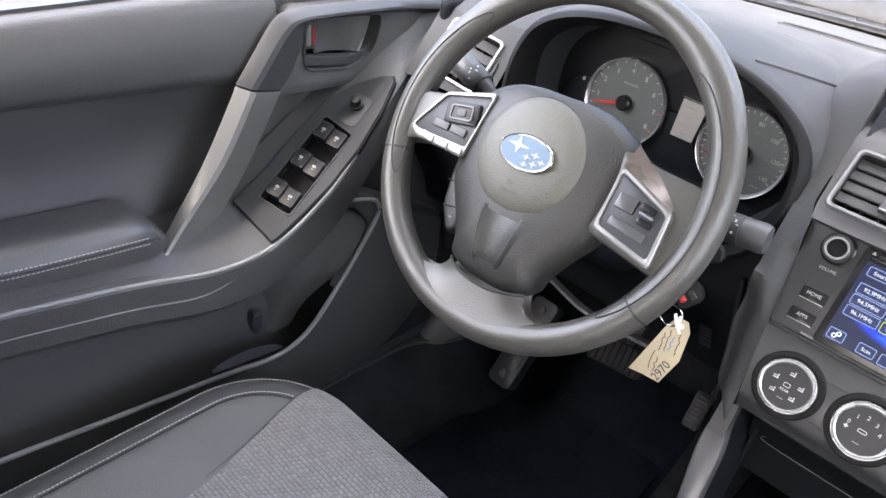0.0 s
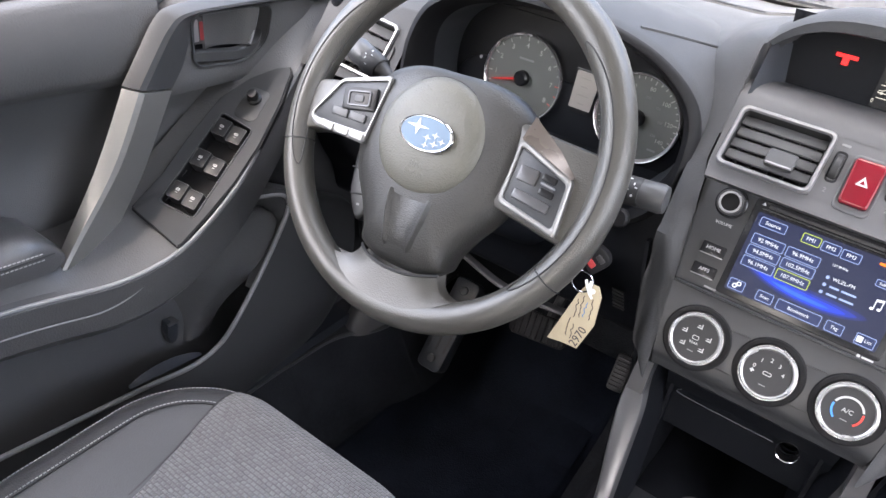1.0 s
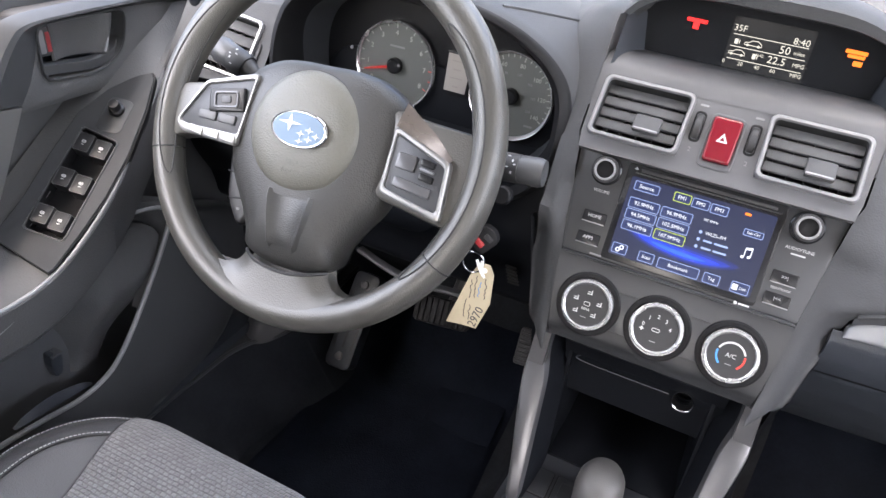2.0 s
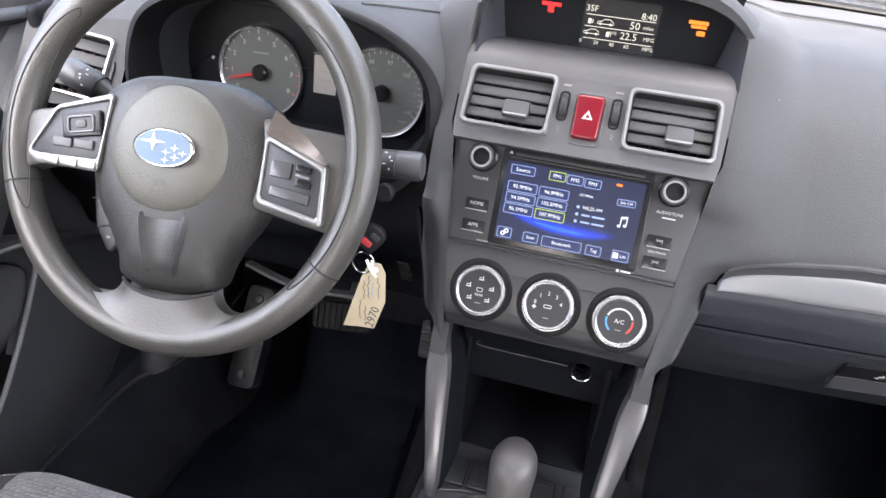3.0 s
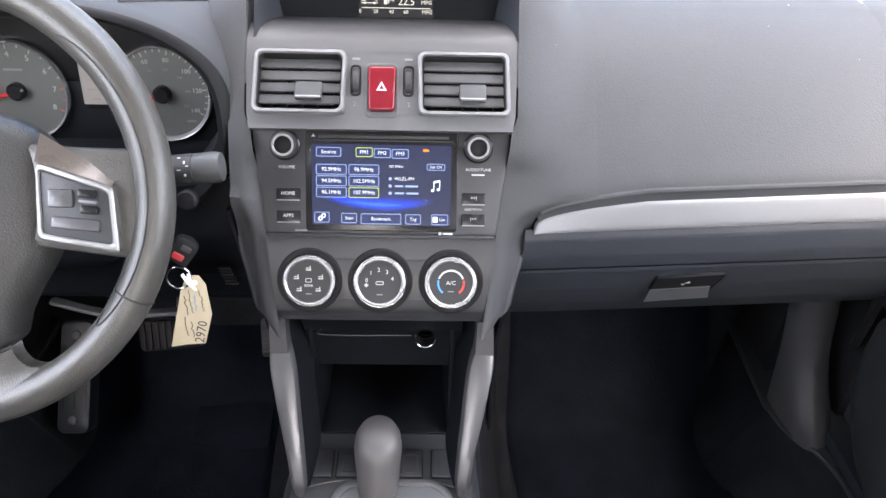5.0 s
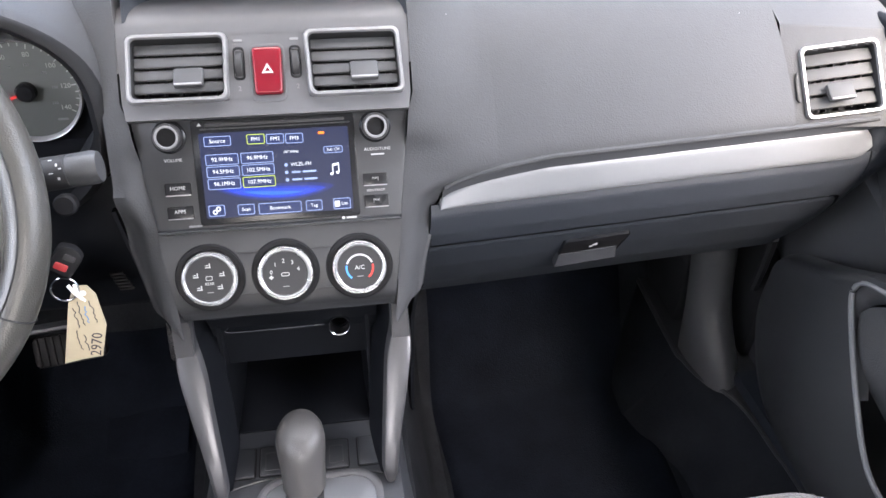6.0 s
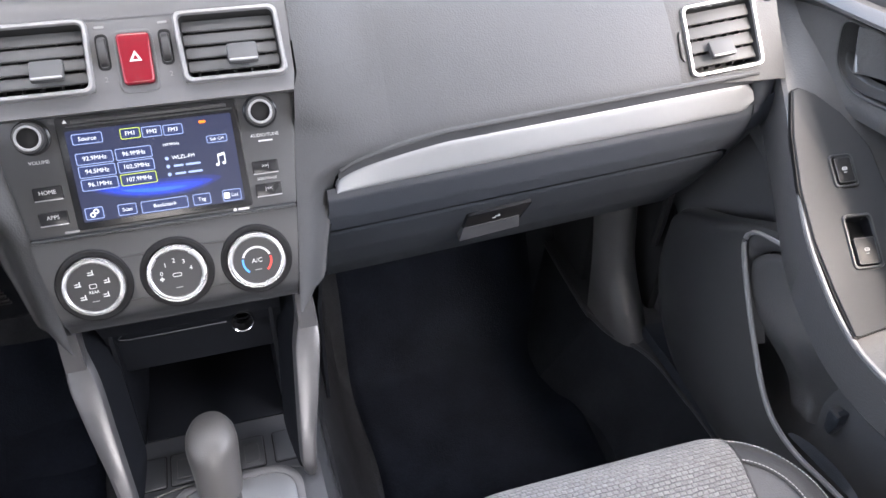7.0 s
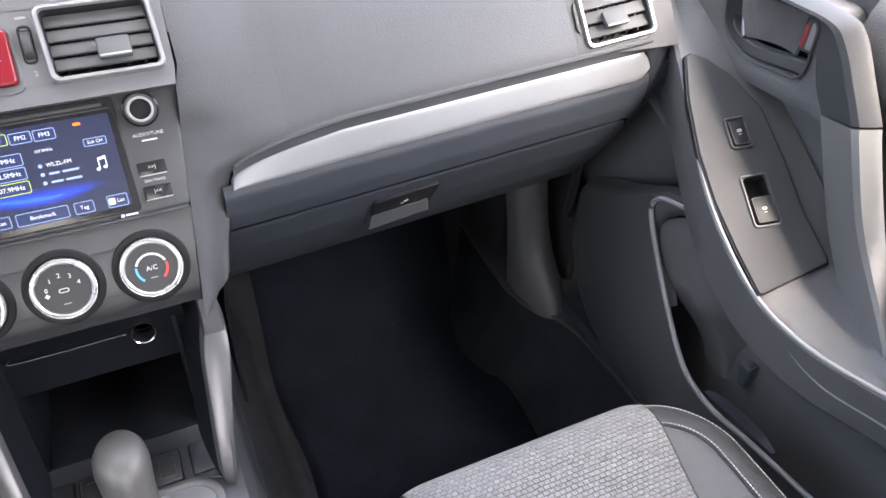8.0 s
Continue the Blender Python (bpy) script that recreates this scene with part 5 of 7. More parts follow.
    k = button(-0.0925, 0.0122, 0.040, 0.0225, 0.0095, GLOSS, "square cursor switch", 10)
    sw = Matrix.Translation((-0.0925, 0.0122, 0.0092)) @ Matrix.Rotation(radians(10), 4, "Z")
    part("button_ring", moved(ring_plate(rrect(0.028, 0.0160, 0.003, 3), rrect(0.0235, 0.0120, 0.002, 3), 0.0112, 0.0004, 0.0095), sw), TRIM_GREY, k, "", m)
    part("button_mark", moved(slab(rrect(0.011, 0.007, 0.002, 2), 0.0112, 0.0008, 0.009), sw), FACE, k, "", m)
    button(-0.1120, -0.0056, 0.0205, 0.0088, spin=-1)
    button(-0.0895, -0.0056, 0.0205, 0.0088, spin=-1)
    for x, y, a in ((-0.1215, -0.0222, -6), (-0.1020, -0.0230, -2), (-0.0830, -0.0232, -1)):
        button(x, y, 0.0175, 0.0078, 0.0095, WHEEL_SILVER, "silver push button", a)
    button(0.1035, -0.0055, 0.0190, 0.0140, 0.0085, TRIM_GREY, "wide rocker switch", -4)
    button(0.1240, -0.0030, 0.0140, 0.0062, 0.0095, GLOSS, "", -8)
    button(0.1250, -0.0155, 0.0140, 0.0062, 0.0095, GLOSS, "", -8)
    button(0.1245, -0.0092, 0.0140, 0.0026, 0.0105, SILVER, "bright line of the toggle", -8)
    button(0.1135, -0.0258, 0.0370, 0.0092, 0.0085, TRIM_GREY, "long rocker switch", -8)
    # column shroud behind the wheel
    solo("column_shroud", loft([[(x * f, y * f + o, n) for x, y in rrect(0.125, 0.105, 0.03, 5)] for n, f, o in ((-0.040, 0.72, -0.01), (-0.060, 0.95, -0.012), (-0.10, 1.0, -0.015), (-0.20, 1.05, -0.02))]), DARK_TRIM, "dark plastic shroud round the steering column", "steering column", m=m)
    # cruise lever pod under the left spoke
    pod = part("switch_pod", slab(rounded([(-0.0985, -0.032), (-0.080, -0.034), (-0.064, -0.062), (-0.062, -0.098), (-0.072, -0.106), (-0.0905, -0.080)], 0.009, 4), -0.011, 0.005, -0.034, 4), SWITCH, w, "switch pod under the spoke", m)
    for (x0, y0), (x1, y1) in (((-0.0955, -0.0535), (-0.0690, -0.0520)), ((-0.0890, -0.0800), (-0.0635, -0.0750))):
        part("pod_groove", tube([(x0, y0, -0.0115), (x1, y1, -0.0108)], 0.0009, 6), HOOD_BLACK, pod, "", m)
    for i in range(3):
        part("pod_mark", flat(rrect(0.0036, 0.0024, 0.0006, 2, -0.084 + 0.005 * i, -0.044 - 0.022 * i), -0.0109), GREY_PRINT, pod, "", m)


build_wheel()


def build_stalks():
    # wiper and lamp stalks
    for name, path, label in (("wiper_stalk", [(-0.262, -0.050, 0.672), (-0.215, -0.048, 0.676), (-0.178, -0.046, 0.679), (-0.139, -0.044, 0.683)], "black wiper stalk with white symbols on its end"),
                              ("lamp_stalk", [(-0.415, -0.065, 0.690), (-0.455, -0.060, 0.702), (-0.490, -0.056, 0.712), (-0.522, -0.052, 0.722)], "black lamp stalk with white symbols")):
        a, b = Vector(path[0]), Vector(path[-1])
        ob = thing(name, path[0], label, "control stalk")
        d = (b - a).normalized()
        m = Matrix.Translation(a) @ d.to_track_quat("Z", "Y").to_matrix().to_4x4()
        L = (b - a).length
        part("arm", lathe([(0.008, 0), (0.0075, L * 0.5), (0.0105, L * 0.58), (0.0125, L * 0.62)], 24), RUBBER, ob, "", m)
        part("sleeve", lathe([(0.0130, L * 0.60), (0.0142, L * 0.62), (0.0142, L * 0.79), (0.0135, L * 0.795)], 28), RUBBER, ob, "", m)
        part("end_knob", lathe([(0.0135, L * 0.795), (0.0140, L * 0.81), (0.0143, L * 0.95), (0.0128, L * 0.99), (0.0001, L * 1.00)], 32), PLASTIC, ob, "rotating end", m)
        seen = m.to_3x3().inverted() @ Vector((0.25, -0.70, 0.66))
        side = math.degrees(math.atan2(seen.y, seen.x))
        for i, (ang, z) in enumerate(((-34, 0.71), (-12, 0.75), (14, 0.71), (34, 0.75), (2, 0.77))):
            p = Matrix.Rotation(radians(ang + side), 4, "Z") @ Matrix.Translation((0.01435, 0, L * z)) @ Matrix.Rotation(radians(90), 4, "Y")
            part("symbol", moved(flat(rrect((0.0030, 0.0014, 0.0034, 0.0018, 0.0024)[i], (0.0010, 0.0026, 0.0009, 0.0022, 0.0010)[i], 0.0004, 2), -0.0002, 0.0006), p), FAINT_PRINT, ob, "", m)


build_stalks()


def build_key():
    # key fob hanging from the ignition lock, with a paper tag
    lock = solo("ignition_lock", moved(lathe([(0.010, 0), (0.010, 0.008), (0.008, 0.010), (0.0001, 0.010)], 28), axes((-0.186, -0.018, 0.632), (1, 0, 0), (0, 0.4, 1))), HOOD_BLACK, "black ignition lock beside the column", "ignition lock")
    k = thing("ignition_key", (-0.183, -0.085, 0.592), "black key fob with a red button, in the ignition", "car key")
    fm = axes((-0.180, -0.076, 0.6125), (0.62, 0, -0.45), (0.45, 0.25, 0.85)) @ Matrix.Diagonal((0.72, 0.72, 0.7, 1))
    part("fob", slab(rounded([(-0.015, -0.016), (0.015, -0.018), (0.017, 0.014), (0.004, 0.022), (-0.014, 0.018)], 0.006), 0.010, 0.003, -0.003), HOOD_BLACK, k, "black plastic fob", fm)
    part("panic_button", slab(rrect(0.015, 0.009, 0.002, 3, -0.001, -0.006), 0.0115, 0.0008, 0.008), material("red_button", (0.28, 0.012, 0.016), 0.45), k, "red button", fm)
    part("fob_button", slab(rrect(0.013, 0.008, 0.002, 3, 0.003, 0.008), 0.0115, 0.0008, 0.008), RUBBER, k, "grey button", fm)
    part("ring", tube([(0.011 * math.cos(2 * math.pi * i / 28), 0.011 * math.sin(2 * math.pi * i / 28), 0) for i in range(28)], 0.0009, 6, True), CHROME, k, "thin split ring", axes((-0.185, -0.085, 0.587), (1, 0.1, 0), (0, 0.2, 1)))
    part("strap", tube(spline([(-0.181, -0.086, 0.592), (-0.176, -0.088, 0.583), (-0.172, -0.088, 0.577)]), 0.0019, 8, flat=0.5), WHITE_STRAP, k, "white tie", None)
    part("strap", tube(spline([(-0.1745, -0.088, 0.594), (-0.174, -0.089, 0.584), (-0.170, -0.089, 0.576)]), 0.0016, 8, flat=0.5), WHITE_STRAP, k, "white tie", None)
    t = thing("key_tag", (-0.180, -0.085, 0.500), "cream card key tag with handwriting, hanging from the key ring", "key tag")
    tm = axes((-0.180, -0.087, 0.5475), (1, 0.12, 0.0), (0, 0.10, 1))
    part("card", slab([(-0.0245, -0.039), (-0.008, -0.0375), (0.0085, -0.0375), (0.0190, -0.004), (0.0180, 0.030), (0.013, 0.040), (0.002, 0.041), (-0.0060, 0.024)], 0.0005, 0, -0.0003), CARD, t, "creased cream card", tm)
    part("eyelet", lathe([(0.0028, 0), (0.0028, 0.0012), (0.0014, 0.0012)], 16), WHITE_STRAP, t, "", tm @ Matrix.Translation((0.008, 0.033, 0)))
    part("number", lettering("2970", 0.0130, 0.0065, -0.0235, 0.0007, 74, 0.0001), INK, t, "handwritten number", tm)
    random.seed(3)
    for i, (x, y, wd) in enumerate(((-0.003, 0.008, 0.022), (0.001, 0.012, 0.026), (0.0055, 0.010, 0.018), (0.0115, 0.012, 0.024), (-0.007, -0.016, 0.022), (-0.002, -0.020, 0.018))):
        pts = [(x + random.uniform(-0.0012, 0.0012), y - wd / 2 + wd * j / 9, 0.0006) for j in range(10)]
        part("scribble", tube(pts, 0.0004, 4), INK if i != 2 else BLUE_PRINT, t, "", tm)


build_key()


# ---------------------------------------------------------------- pedals
def build_pedals():
    p = thing("brake_pedal", (-0.325, 0.20, 0.23), "black ribbed rubber brake pedal", "pedal")
    bm_ = axes((-0.330, 0.195, 0.266), (1, 0.05, 0.1), (0, 0.55, 0.8))
    part("pad", slab(rrect(0.096, 0.044, 0.010, 4), 0.010, 0.003), HOOD_BLACK, p, "", bm_)
    for i in range(9):
        part("rib", box(-0.040 + 0.010 * i, 0, 0.0115, 0.005, 0.040, 0.004, 0.001), HOOD_BLACK, p, "", bm_)
    part("arm", tube(spline([(-0.325, 0.21, 0.262), (-0.325, 0.27, 0.33), (-0.325, 0.33, 0.45)]), 0.009, 8), PLASTIC, p)
    a = thing("accelerator_pedal", (-0.175, 0.22, 0.17), "black ribbed accelerator pedal", "pedal")
    am = axes((-0.188, 0.200, 0.257), (1, 0.1, 0), (0.08, 0.55, 0.8)) @ Matrix.Diagonal((0.52, 0.55, 1, 1))
    part("pad", slab(rrect(0.048, 0.105, 0.010, 4), 0.010, 0.003), RUBBER, a, "", am)
    for i in range(8):
        part("rib", box(0, -0.040 + 0.0115 * i, 0.0115, 0.038, 0.005, 0.004, 0.001), RUBBER, a, "", am)
    part("arm", tube([(-0.178, 0.215, 0.275), (-0.175, 0.30, 0.38)], 0.008, 8), PLASTIC, a)
    f = thing("footrest", (-0.515, 0.19, 0.06), "dark grooved footrest fixed by two bolts", "footrest")
    fm = axes((-0.502, 0.205, 0.165), (0.95, 0.02, -0.02), (0.02, 0.62, 0.79))
    part("plate", slab(rrect(0.050, 0.175, 0.012, 4), 0.012, 0.004, -0.02), LOWER, f, "", fm)
    for x in (-0.017, 0.0, 0.017):
        part("groove", box(x, 0.0, 0.0122, 0.0035, 0.100, 0.001), RUBBER, f, "", fm)
    for y in (-0.066, 0.066):
        part("bolt", lathe([(0.0075, 0.012), (0.0070, 0.0155), (0.004, 0.017), (0.0001, 0.0165)], 20), TRIM_GREY, f, "round bolt head", fm @ Matrix.Translation((0, y, 0)))


build_pedals()


# ---------------------------------------------------------------- centre console
def build_console():
    c = thing("centre_console", (0, -0.15, 0.05), "dark centre console with grey metallic side bars and an open cubby", "centre console")
    # body under the plate
    rings = []
    for y, w, z in ((-0.78, 0.105, 0.36), (-0.42, 0.105, 0.345), (-0.30, 0.108, 0.330), (-0.12, 0.104, 0.330), (-0.055, 0.100, 0.330), (0.06, 0.098, 0.330)):
        rings.append([(-w - 0.035, y, 0.02), (-w - 0.018, y, 0.20), (-w - 0.004, y, z - 0.012), (-w + 0.006, y, z), (w - 0.006, y, z), (w + 0.004, y, z - 0.012), (w + 0.018, y, 0.20), (w + 0.035, y, 0.02)])
    part("body", loft(rings), PANEL_DARK, c, "dark moulded body")
    # blank switch covers
    for x0, x1 in ((-0.0815, -0.0570), (-0.0515, -0.0240), (0.0175, 0.0435), (0.0545, 0.0775)):
        o = rrect(x1 - x0, 0.038, 0.002, 2, (x0 + x1) / 2, -0.0915)
        m = Matrix.Translation((0, 0, 0.330))
        part("cover_gap", slab(rrect(x1 - x0 + 0.0026, 0.0406, 0.003, 2, (x0 + x1) / 2, -0.0915), 0.0006, 0, -0.001), HOOD_BLACK, c, "", m)
        b = part("blank_cover", slab(o, 0.0022, 0.0010), PANEL_DARK, c, "", m)
        if abs(x0) < 0.052:
            part("cover_line", ring_plate(rrect((x1 - x0) * 0.62, 0.024, 0.002, 2, (x0 + x1) / 2, -0.0925), rrect((x1 - x0) * 0.62 - 0.002, 0.022, 0.002, 2, (x0 + x1) / 2, -0.0925), 0.0030, 0, 0.0020), PLASTIC, b, "", m)
    part("plate_edge", tube(spline([(-0.095, -0.128, 0.3315), (-0.05, -0.116, 0.3315), (0.0, -0.113, 0.3315), (0.05, -0.116, 0.3315), (0.095, -0.128, 0.3315)]), 0.0011, 6), PLASTIC, c)
    # cubby; a black sheet is added to deepen the shade on its floor
    part("cubby_floor_dark", box(0, 0.022, 0.3320, 0.150, 0.142, 0.003, 0.0010), DARK_TRIM, c, "black sheet over the cubby floor, dark for the shade there")
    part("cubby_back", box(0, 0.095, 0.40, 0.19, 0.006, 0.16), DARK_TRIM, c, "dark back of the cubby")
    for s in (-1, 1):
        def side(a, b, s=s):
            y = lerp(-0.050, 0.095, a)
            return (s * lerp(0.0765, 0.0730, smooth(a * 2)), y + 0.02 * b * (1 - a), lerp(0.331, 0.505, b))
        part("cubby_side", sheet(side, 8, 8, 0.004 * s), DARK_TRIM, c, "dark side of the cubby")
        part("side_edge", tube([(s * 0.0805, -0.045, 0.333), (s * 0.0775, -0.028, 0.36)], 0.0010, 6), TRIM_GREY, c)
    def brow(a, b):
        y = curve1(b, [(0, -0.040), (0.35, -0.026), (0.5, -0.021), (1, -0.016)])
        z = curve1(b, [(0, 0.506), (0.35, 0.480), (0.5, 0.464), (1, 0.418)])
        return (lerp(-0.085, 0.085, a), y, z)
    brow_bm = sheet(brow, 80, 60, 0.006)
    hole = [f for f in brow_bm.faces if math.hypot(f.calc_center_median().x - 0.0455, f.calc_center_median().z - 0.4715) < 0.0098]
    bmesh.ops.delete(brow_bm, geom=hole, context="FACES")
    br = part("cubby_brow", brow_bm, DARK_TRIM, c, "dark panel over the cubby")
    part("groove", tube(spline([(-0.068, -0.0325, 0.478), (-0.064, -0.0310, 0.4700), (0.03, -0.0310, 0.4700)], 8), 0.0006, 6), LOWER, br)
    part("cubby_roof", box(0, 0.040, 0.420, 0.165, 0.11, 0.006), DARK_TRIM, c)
    sm = axes((0.0455, -0.0355, 0.4715), (1, 0, 0), (0, 0.2, 1))
    so = part("socket", lathe([(0.0116, -0.004), (0.0118, 0.0018), (0.0112, 0.0028), (0.0105, 0.0022), (0.0102, -0.002)], 36, closed=False), CHROME, c, "power socket with a chrome rim", sm)
    part("socket_well", lathe([(0.0104, 0.0010), (0.0097, -0.004), (0.0094, -0.028), (0.0001, -0.0285)], 28, closed=False), HOOD_BLACK, so, "dark well", sm)
    # metallic bars at the sides
    bars = [(0.1150, 0.1000, -0.0500, 0.500), (0.1165, 0.1000, -0.0560, 0.486), (0.1180, 0.0985, -0.0600, 0.474), (0.1185, 0.0950, -0.0680, 0.464), (0.1165, 0.0915, -0.0790, 0.450), (0.1090, 0.0875, -0.1010, 0.419), (0.1005, 0.0835, -0.1230, 0.385), (0.0965, 0.0815, -0.1350, 0.360), (0.0950, 0.0815, -0.1385, 0.346), (0.0930, 0.0840, -0.1370, 0.331)]
    fine = spline([(o, y, z) for o, r, y, z in bars], 4)
    finr = spline([(r, y, z) for o, r, y, z in bars], 4)
    for s in (-1, 1):
        rings, flank = [], []
        for (o, y, z), (r, _, _) in zip(fine, finr):
            low = smooth((z - 0.331) / 0.03)
            rings.append([(s * (o + 0.001), y + 0.024, z + 0.004), (s * o, y + 0.005, z), (s * (o - 0.0012), y + 0.0016, z), (s * (o - 0.0045), y, z),
                          (s * (r + 0.0022), y, z), (s * (r + 0.0004), y + 0.0008, z), (s * (r - 0.0010), y + 0.0032, z), (s * (r - 0.0022), y + 0.0100, z + 0.002)])
            flank.append([(s * (r - 0.0016), y + 0.0095, z + 0.002), (s * (r - 0.006 - 0.006 * low), y + 0.012 + 0.040 * low, z + 0.004)])
        part("side_bar", loft(rings), TRIM_GREY, c, "grey metallic side bar", None, 24)
        part("bar_flank", loft(flank, closed=False), DARK_TRIM, c, "dark inner side behind the bar")
        cap = loft([[(s * x, y, z) for x, y, z in ((xo, -0.0535 - 0.011 * t + d, z0), (xi, -0.0535 - 0.011 * t + d, z0), (xi - 0.002, -0.030, z0 + 0.003), (xo, -0.030, z0 + 0.003))] for z0, t, d, xi, xo in ((0.5120, 0, 0.0040, 0.1005, 0.1150), (0.5095, 0.05, 0, 0.0995, 0.1162), (0.4720, 0.9, 0, 0.0990, 0.1172), (0.4700, 1, 0.004, 0.0995, 0.1168))])
        part("bar_step", cap, TRIM_GREY, c, "", None, 24)
    # gear lever gate
    gm = Matrix.Translation((0.012, -0.215, 0.3305))
    g = part("gate", ring_plate(rrect(0.132, 0.200, 0.030, 8), rrect(0.116, 0.184, 0.024, 8), 0.0035, 0.0012, 0), FACE, c, "raised gate surround", gm)
    part("gate_plate", slab(rrect(0.116, 0.184, 0.024, 8), 0.0012, 0.0004), SILVER, g, "bright gate plate", gm)
    part("gate_slot", slab(rrect(0.040, 0.150, 0.012, 5, -0.016, 0.012), 0.0018, 0.0003, 0.001), RUBBER, g, "dark lever slot", gm)


build_console()


def build_lever():
    k = thing("gear_lever", (-0.004, -0.165, 0.331), "dark leather gear lever knob, shiny on top", "gear lever")
    m = axes((-0.004, -0.118, 0.318), (1, 0, 0), (0, -0.97, 0.23))
    prof = [(0.0180, -0.005, -0.02), (0.0205, 0.002, -0.012), (0.0222, 0.012, -0.006), (0.0228, 0.024, -0.002), (0.0236, 0.040, 0.002), (0.0250, 0.056, 0.006), (0.0256, 0.068, 0.009), (0.0244, 0.078, 0.011), (0.0205, 0.0850, 0.013), (0.0130, 0.0888, 0.0135), (0.0005, 0.0900, 0.0135)]
    rings = []
    for r, z, o in prof:
        rings.append([(-0.004 + r * math.cos(2 * math.pi * i / 36), -0.118 + o * 1.4 + r * 1.15 * math.sin(2 * math.pi * i / 36), 0.318 + z * 0.885) for i in range(36)])
    part("knob", loft(rings), material("knob_leather", (0.062, 0.060, 0.059), 0.42, grain=0.25, size=800), k, "rounded leather knob")
    part("shaft", tube([(-0.004, -0.150, 0.325), (-0.004, -0.120, 0.325)], 0.012, 14), CHROME, k)
    part("skirt", lathe([(0.0185, 0), (0.0175, 0.006), (0.0140, 0.010)], 28), PLASTIC, k, "", Matrix.Translation((-0.004, -0.118, 0.331)))
    return k


build_lever()


# ---------------------------------------------------------------- seats
def build_seat(s, cx, front, label):
    hw, r, back = (0.222, 0.140, -0.80) if s < 0 else (0.223, 0.110, -0.80)
    cy, hh = (front + back) / 2, (front - back) / 2
    wide = 0.121 if s < 0 else 0.137
    prof = [(p[0], p[1]) for p in spline([(-0.02, 0.21), (0.0, 0.270), (0.003, 0.316), (0.010, 0.345), (0.022, 0.363), (0.038, 0.371), (0.058, 0.3725), (0.085, 0.369), (0.13, 0.363), (0.3, 0.356)], 5)]

    def depth(x, y):
        qx, qy = abs(x) - (hw - r), abs(y) - (hh - r)
        return r - (math.hypot(max(qx, 0), max(qy, 0)) + min(max(qx, qy), 0))

    def height(d):
        return curve1(d, prof)

    def outline(d, k=9):
        return [(cx + x, cy + y) for x, y in rrect(2 * (hw - d), 2 * (hh - d), max(r - d, 0.01), k)]
    seat = thing("car_seat", (cx, -0.5, 0.0), label, "car seat", "front seats")
    part("backrest", loft([[(cx + x, y0 + y, z) for x, y in rrect(w, 0.12, 0.05, 6)] for z, y0, w in ((0.28, -0.82, 0.40), (0.45, -0.85, 0.46), (0.75, -0.90, 0.46), (0.92, -0.93, 0.40), (0.96, -0.935, 0.30), (0.965, -0.935, 0.24), (1.12, -0.945, 0.24), (1.14, -0.945, 0.18))]), LEATHERETTE, seat, "dark upright backrest")
    part("base", box(cx, -0.50, 0.11, 0.36, 0.46, 0.22, 0.03), RUBBER, seat, "dark seat base")
    rings = [[(x, y, height(d)) for x, y in outline(d)] for d in (0.004, 0.0, 0.0015, 0.003, 0.006, 0.010, 0.015, 0.020, 0.026, 0.032, 0.038, 0.044, 0.052, 0.060, 0.070, 0.085, 0.10)]
    rings[0] = [(x, y, 0.20) for x, y in outline(0.006)]
    part("bolster", loft(rings), LEATHERETTE, seat, "smooth dark bolster", None, 60)

    # cloth insert that runs over the front edge
    def insert(a, b):
        u = lerp(-1, 1, a)
        run = b * 0.50
        if run < 0.08:
            y, z = hh - 0.001, 0.225 + run
            half = wide
            x = half * u
            y = y - max(0, (abs(x) - (hw - r))) ** 2 * (3.9 if s < 0 else 5.4)
            return (cx + x, cy + y + 0.0022, min(z, 0.318))
        dd = run - 0.08
        y = hh - dd
        half = wide - 0.033 * smooth((dd - 0.02) / 0.22)
        x = half * u
        y -= max(0, (abs(x) - (hw - r))) ** 2 * (3.9 if s < 0 else 5.4) * (1 - smooth(dd / 0.1))
        z = height(depth(x, y)) + 0.0022 + 0.003 * (1 - u ** 8)
        return (cx + x, cy + y, z)
    bm = sheet(insert, 60, 110)
    uv = bm.loops.layers.uv.new("uv")
    for f in bm.faces:
        for lp in f.loops:
            co = lp.vert.co
            lp[uv].uv = (co.x, co.y - (co.z if co.y > cy + hh - 0.02 else 0.34) + 0.0)
    part("insert", bm, CLOTH, seat, "grey woven cloth insert", None, 80)
    # seams and stitching
    def along(d, lift, a0, a1, side):
        pts = []
        n = 80
        for i in range(n + 1):
            t = i / n
            # from the front, round the outer corner, to the back
            rr = max(r - d, 0.01)
            start_x = wide - 0.003
            ccx, ccy = hw - r, hh - r
            ang0 = math.acos(max(-1, min(1, (start_x - ccx) / rr))) if start_x > ccx else math.pi / 2
            la, lb = rr * ang0, 0.40
            q = t * (la + lb)
            if q < la:
                a = ang0 - q / rr
                x, y = ccx + rr * math.cos(a), ccy + rr * math.sin(a)
            else:
                x, y = ccx + rr, ccy - (q - la)
            pts.append((cx + side * x, cy + y, height(depth(x, y)) + lift))
        return pts
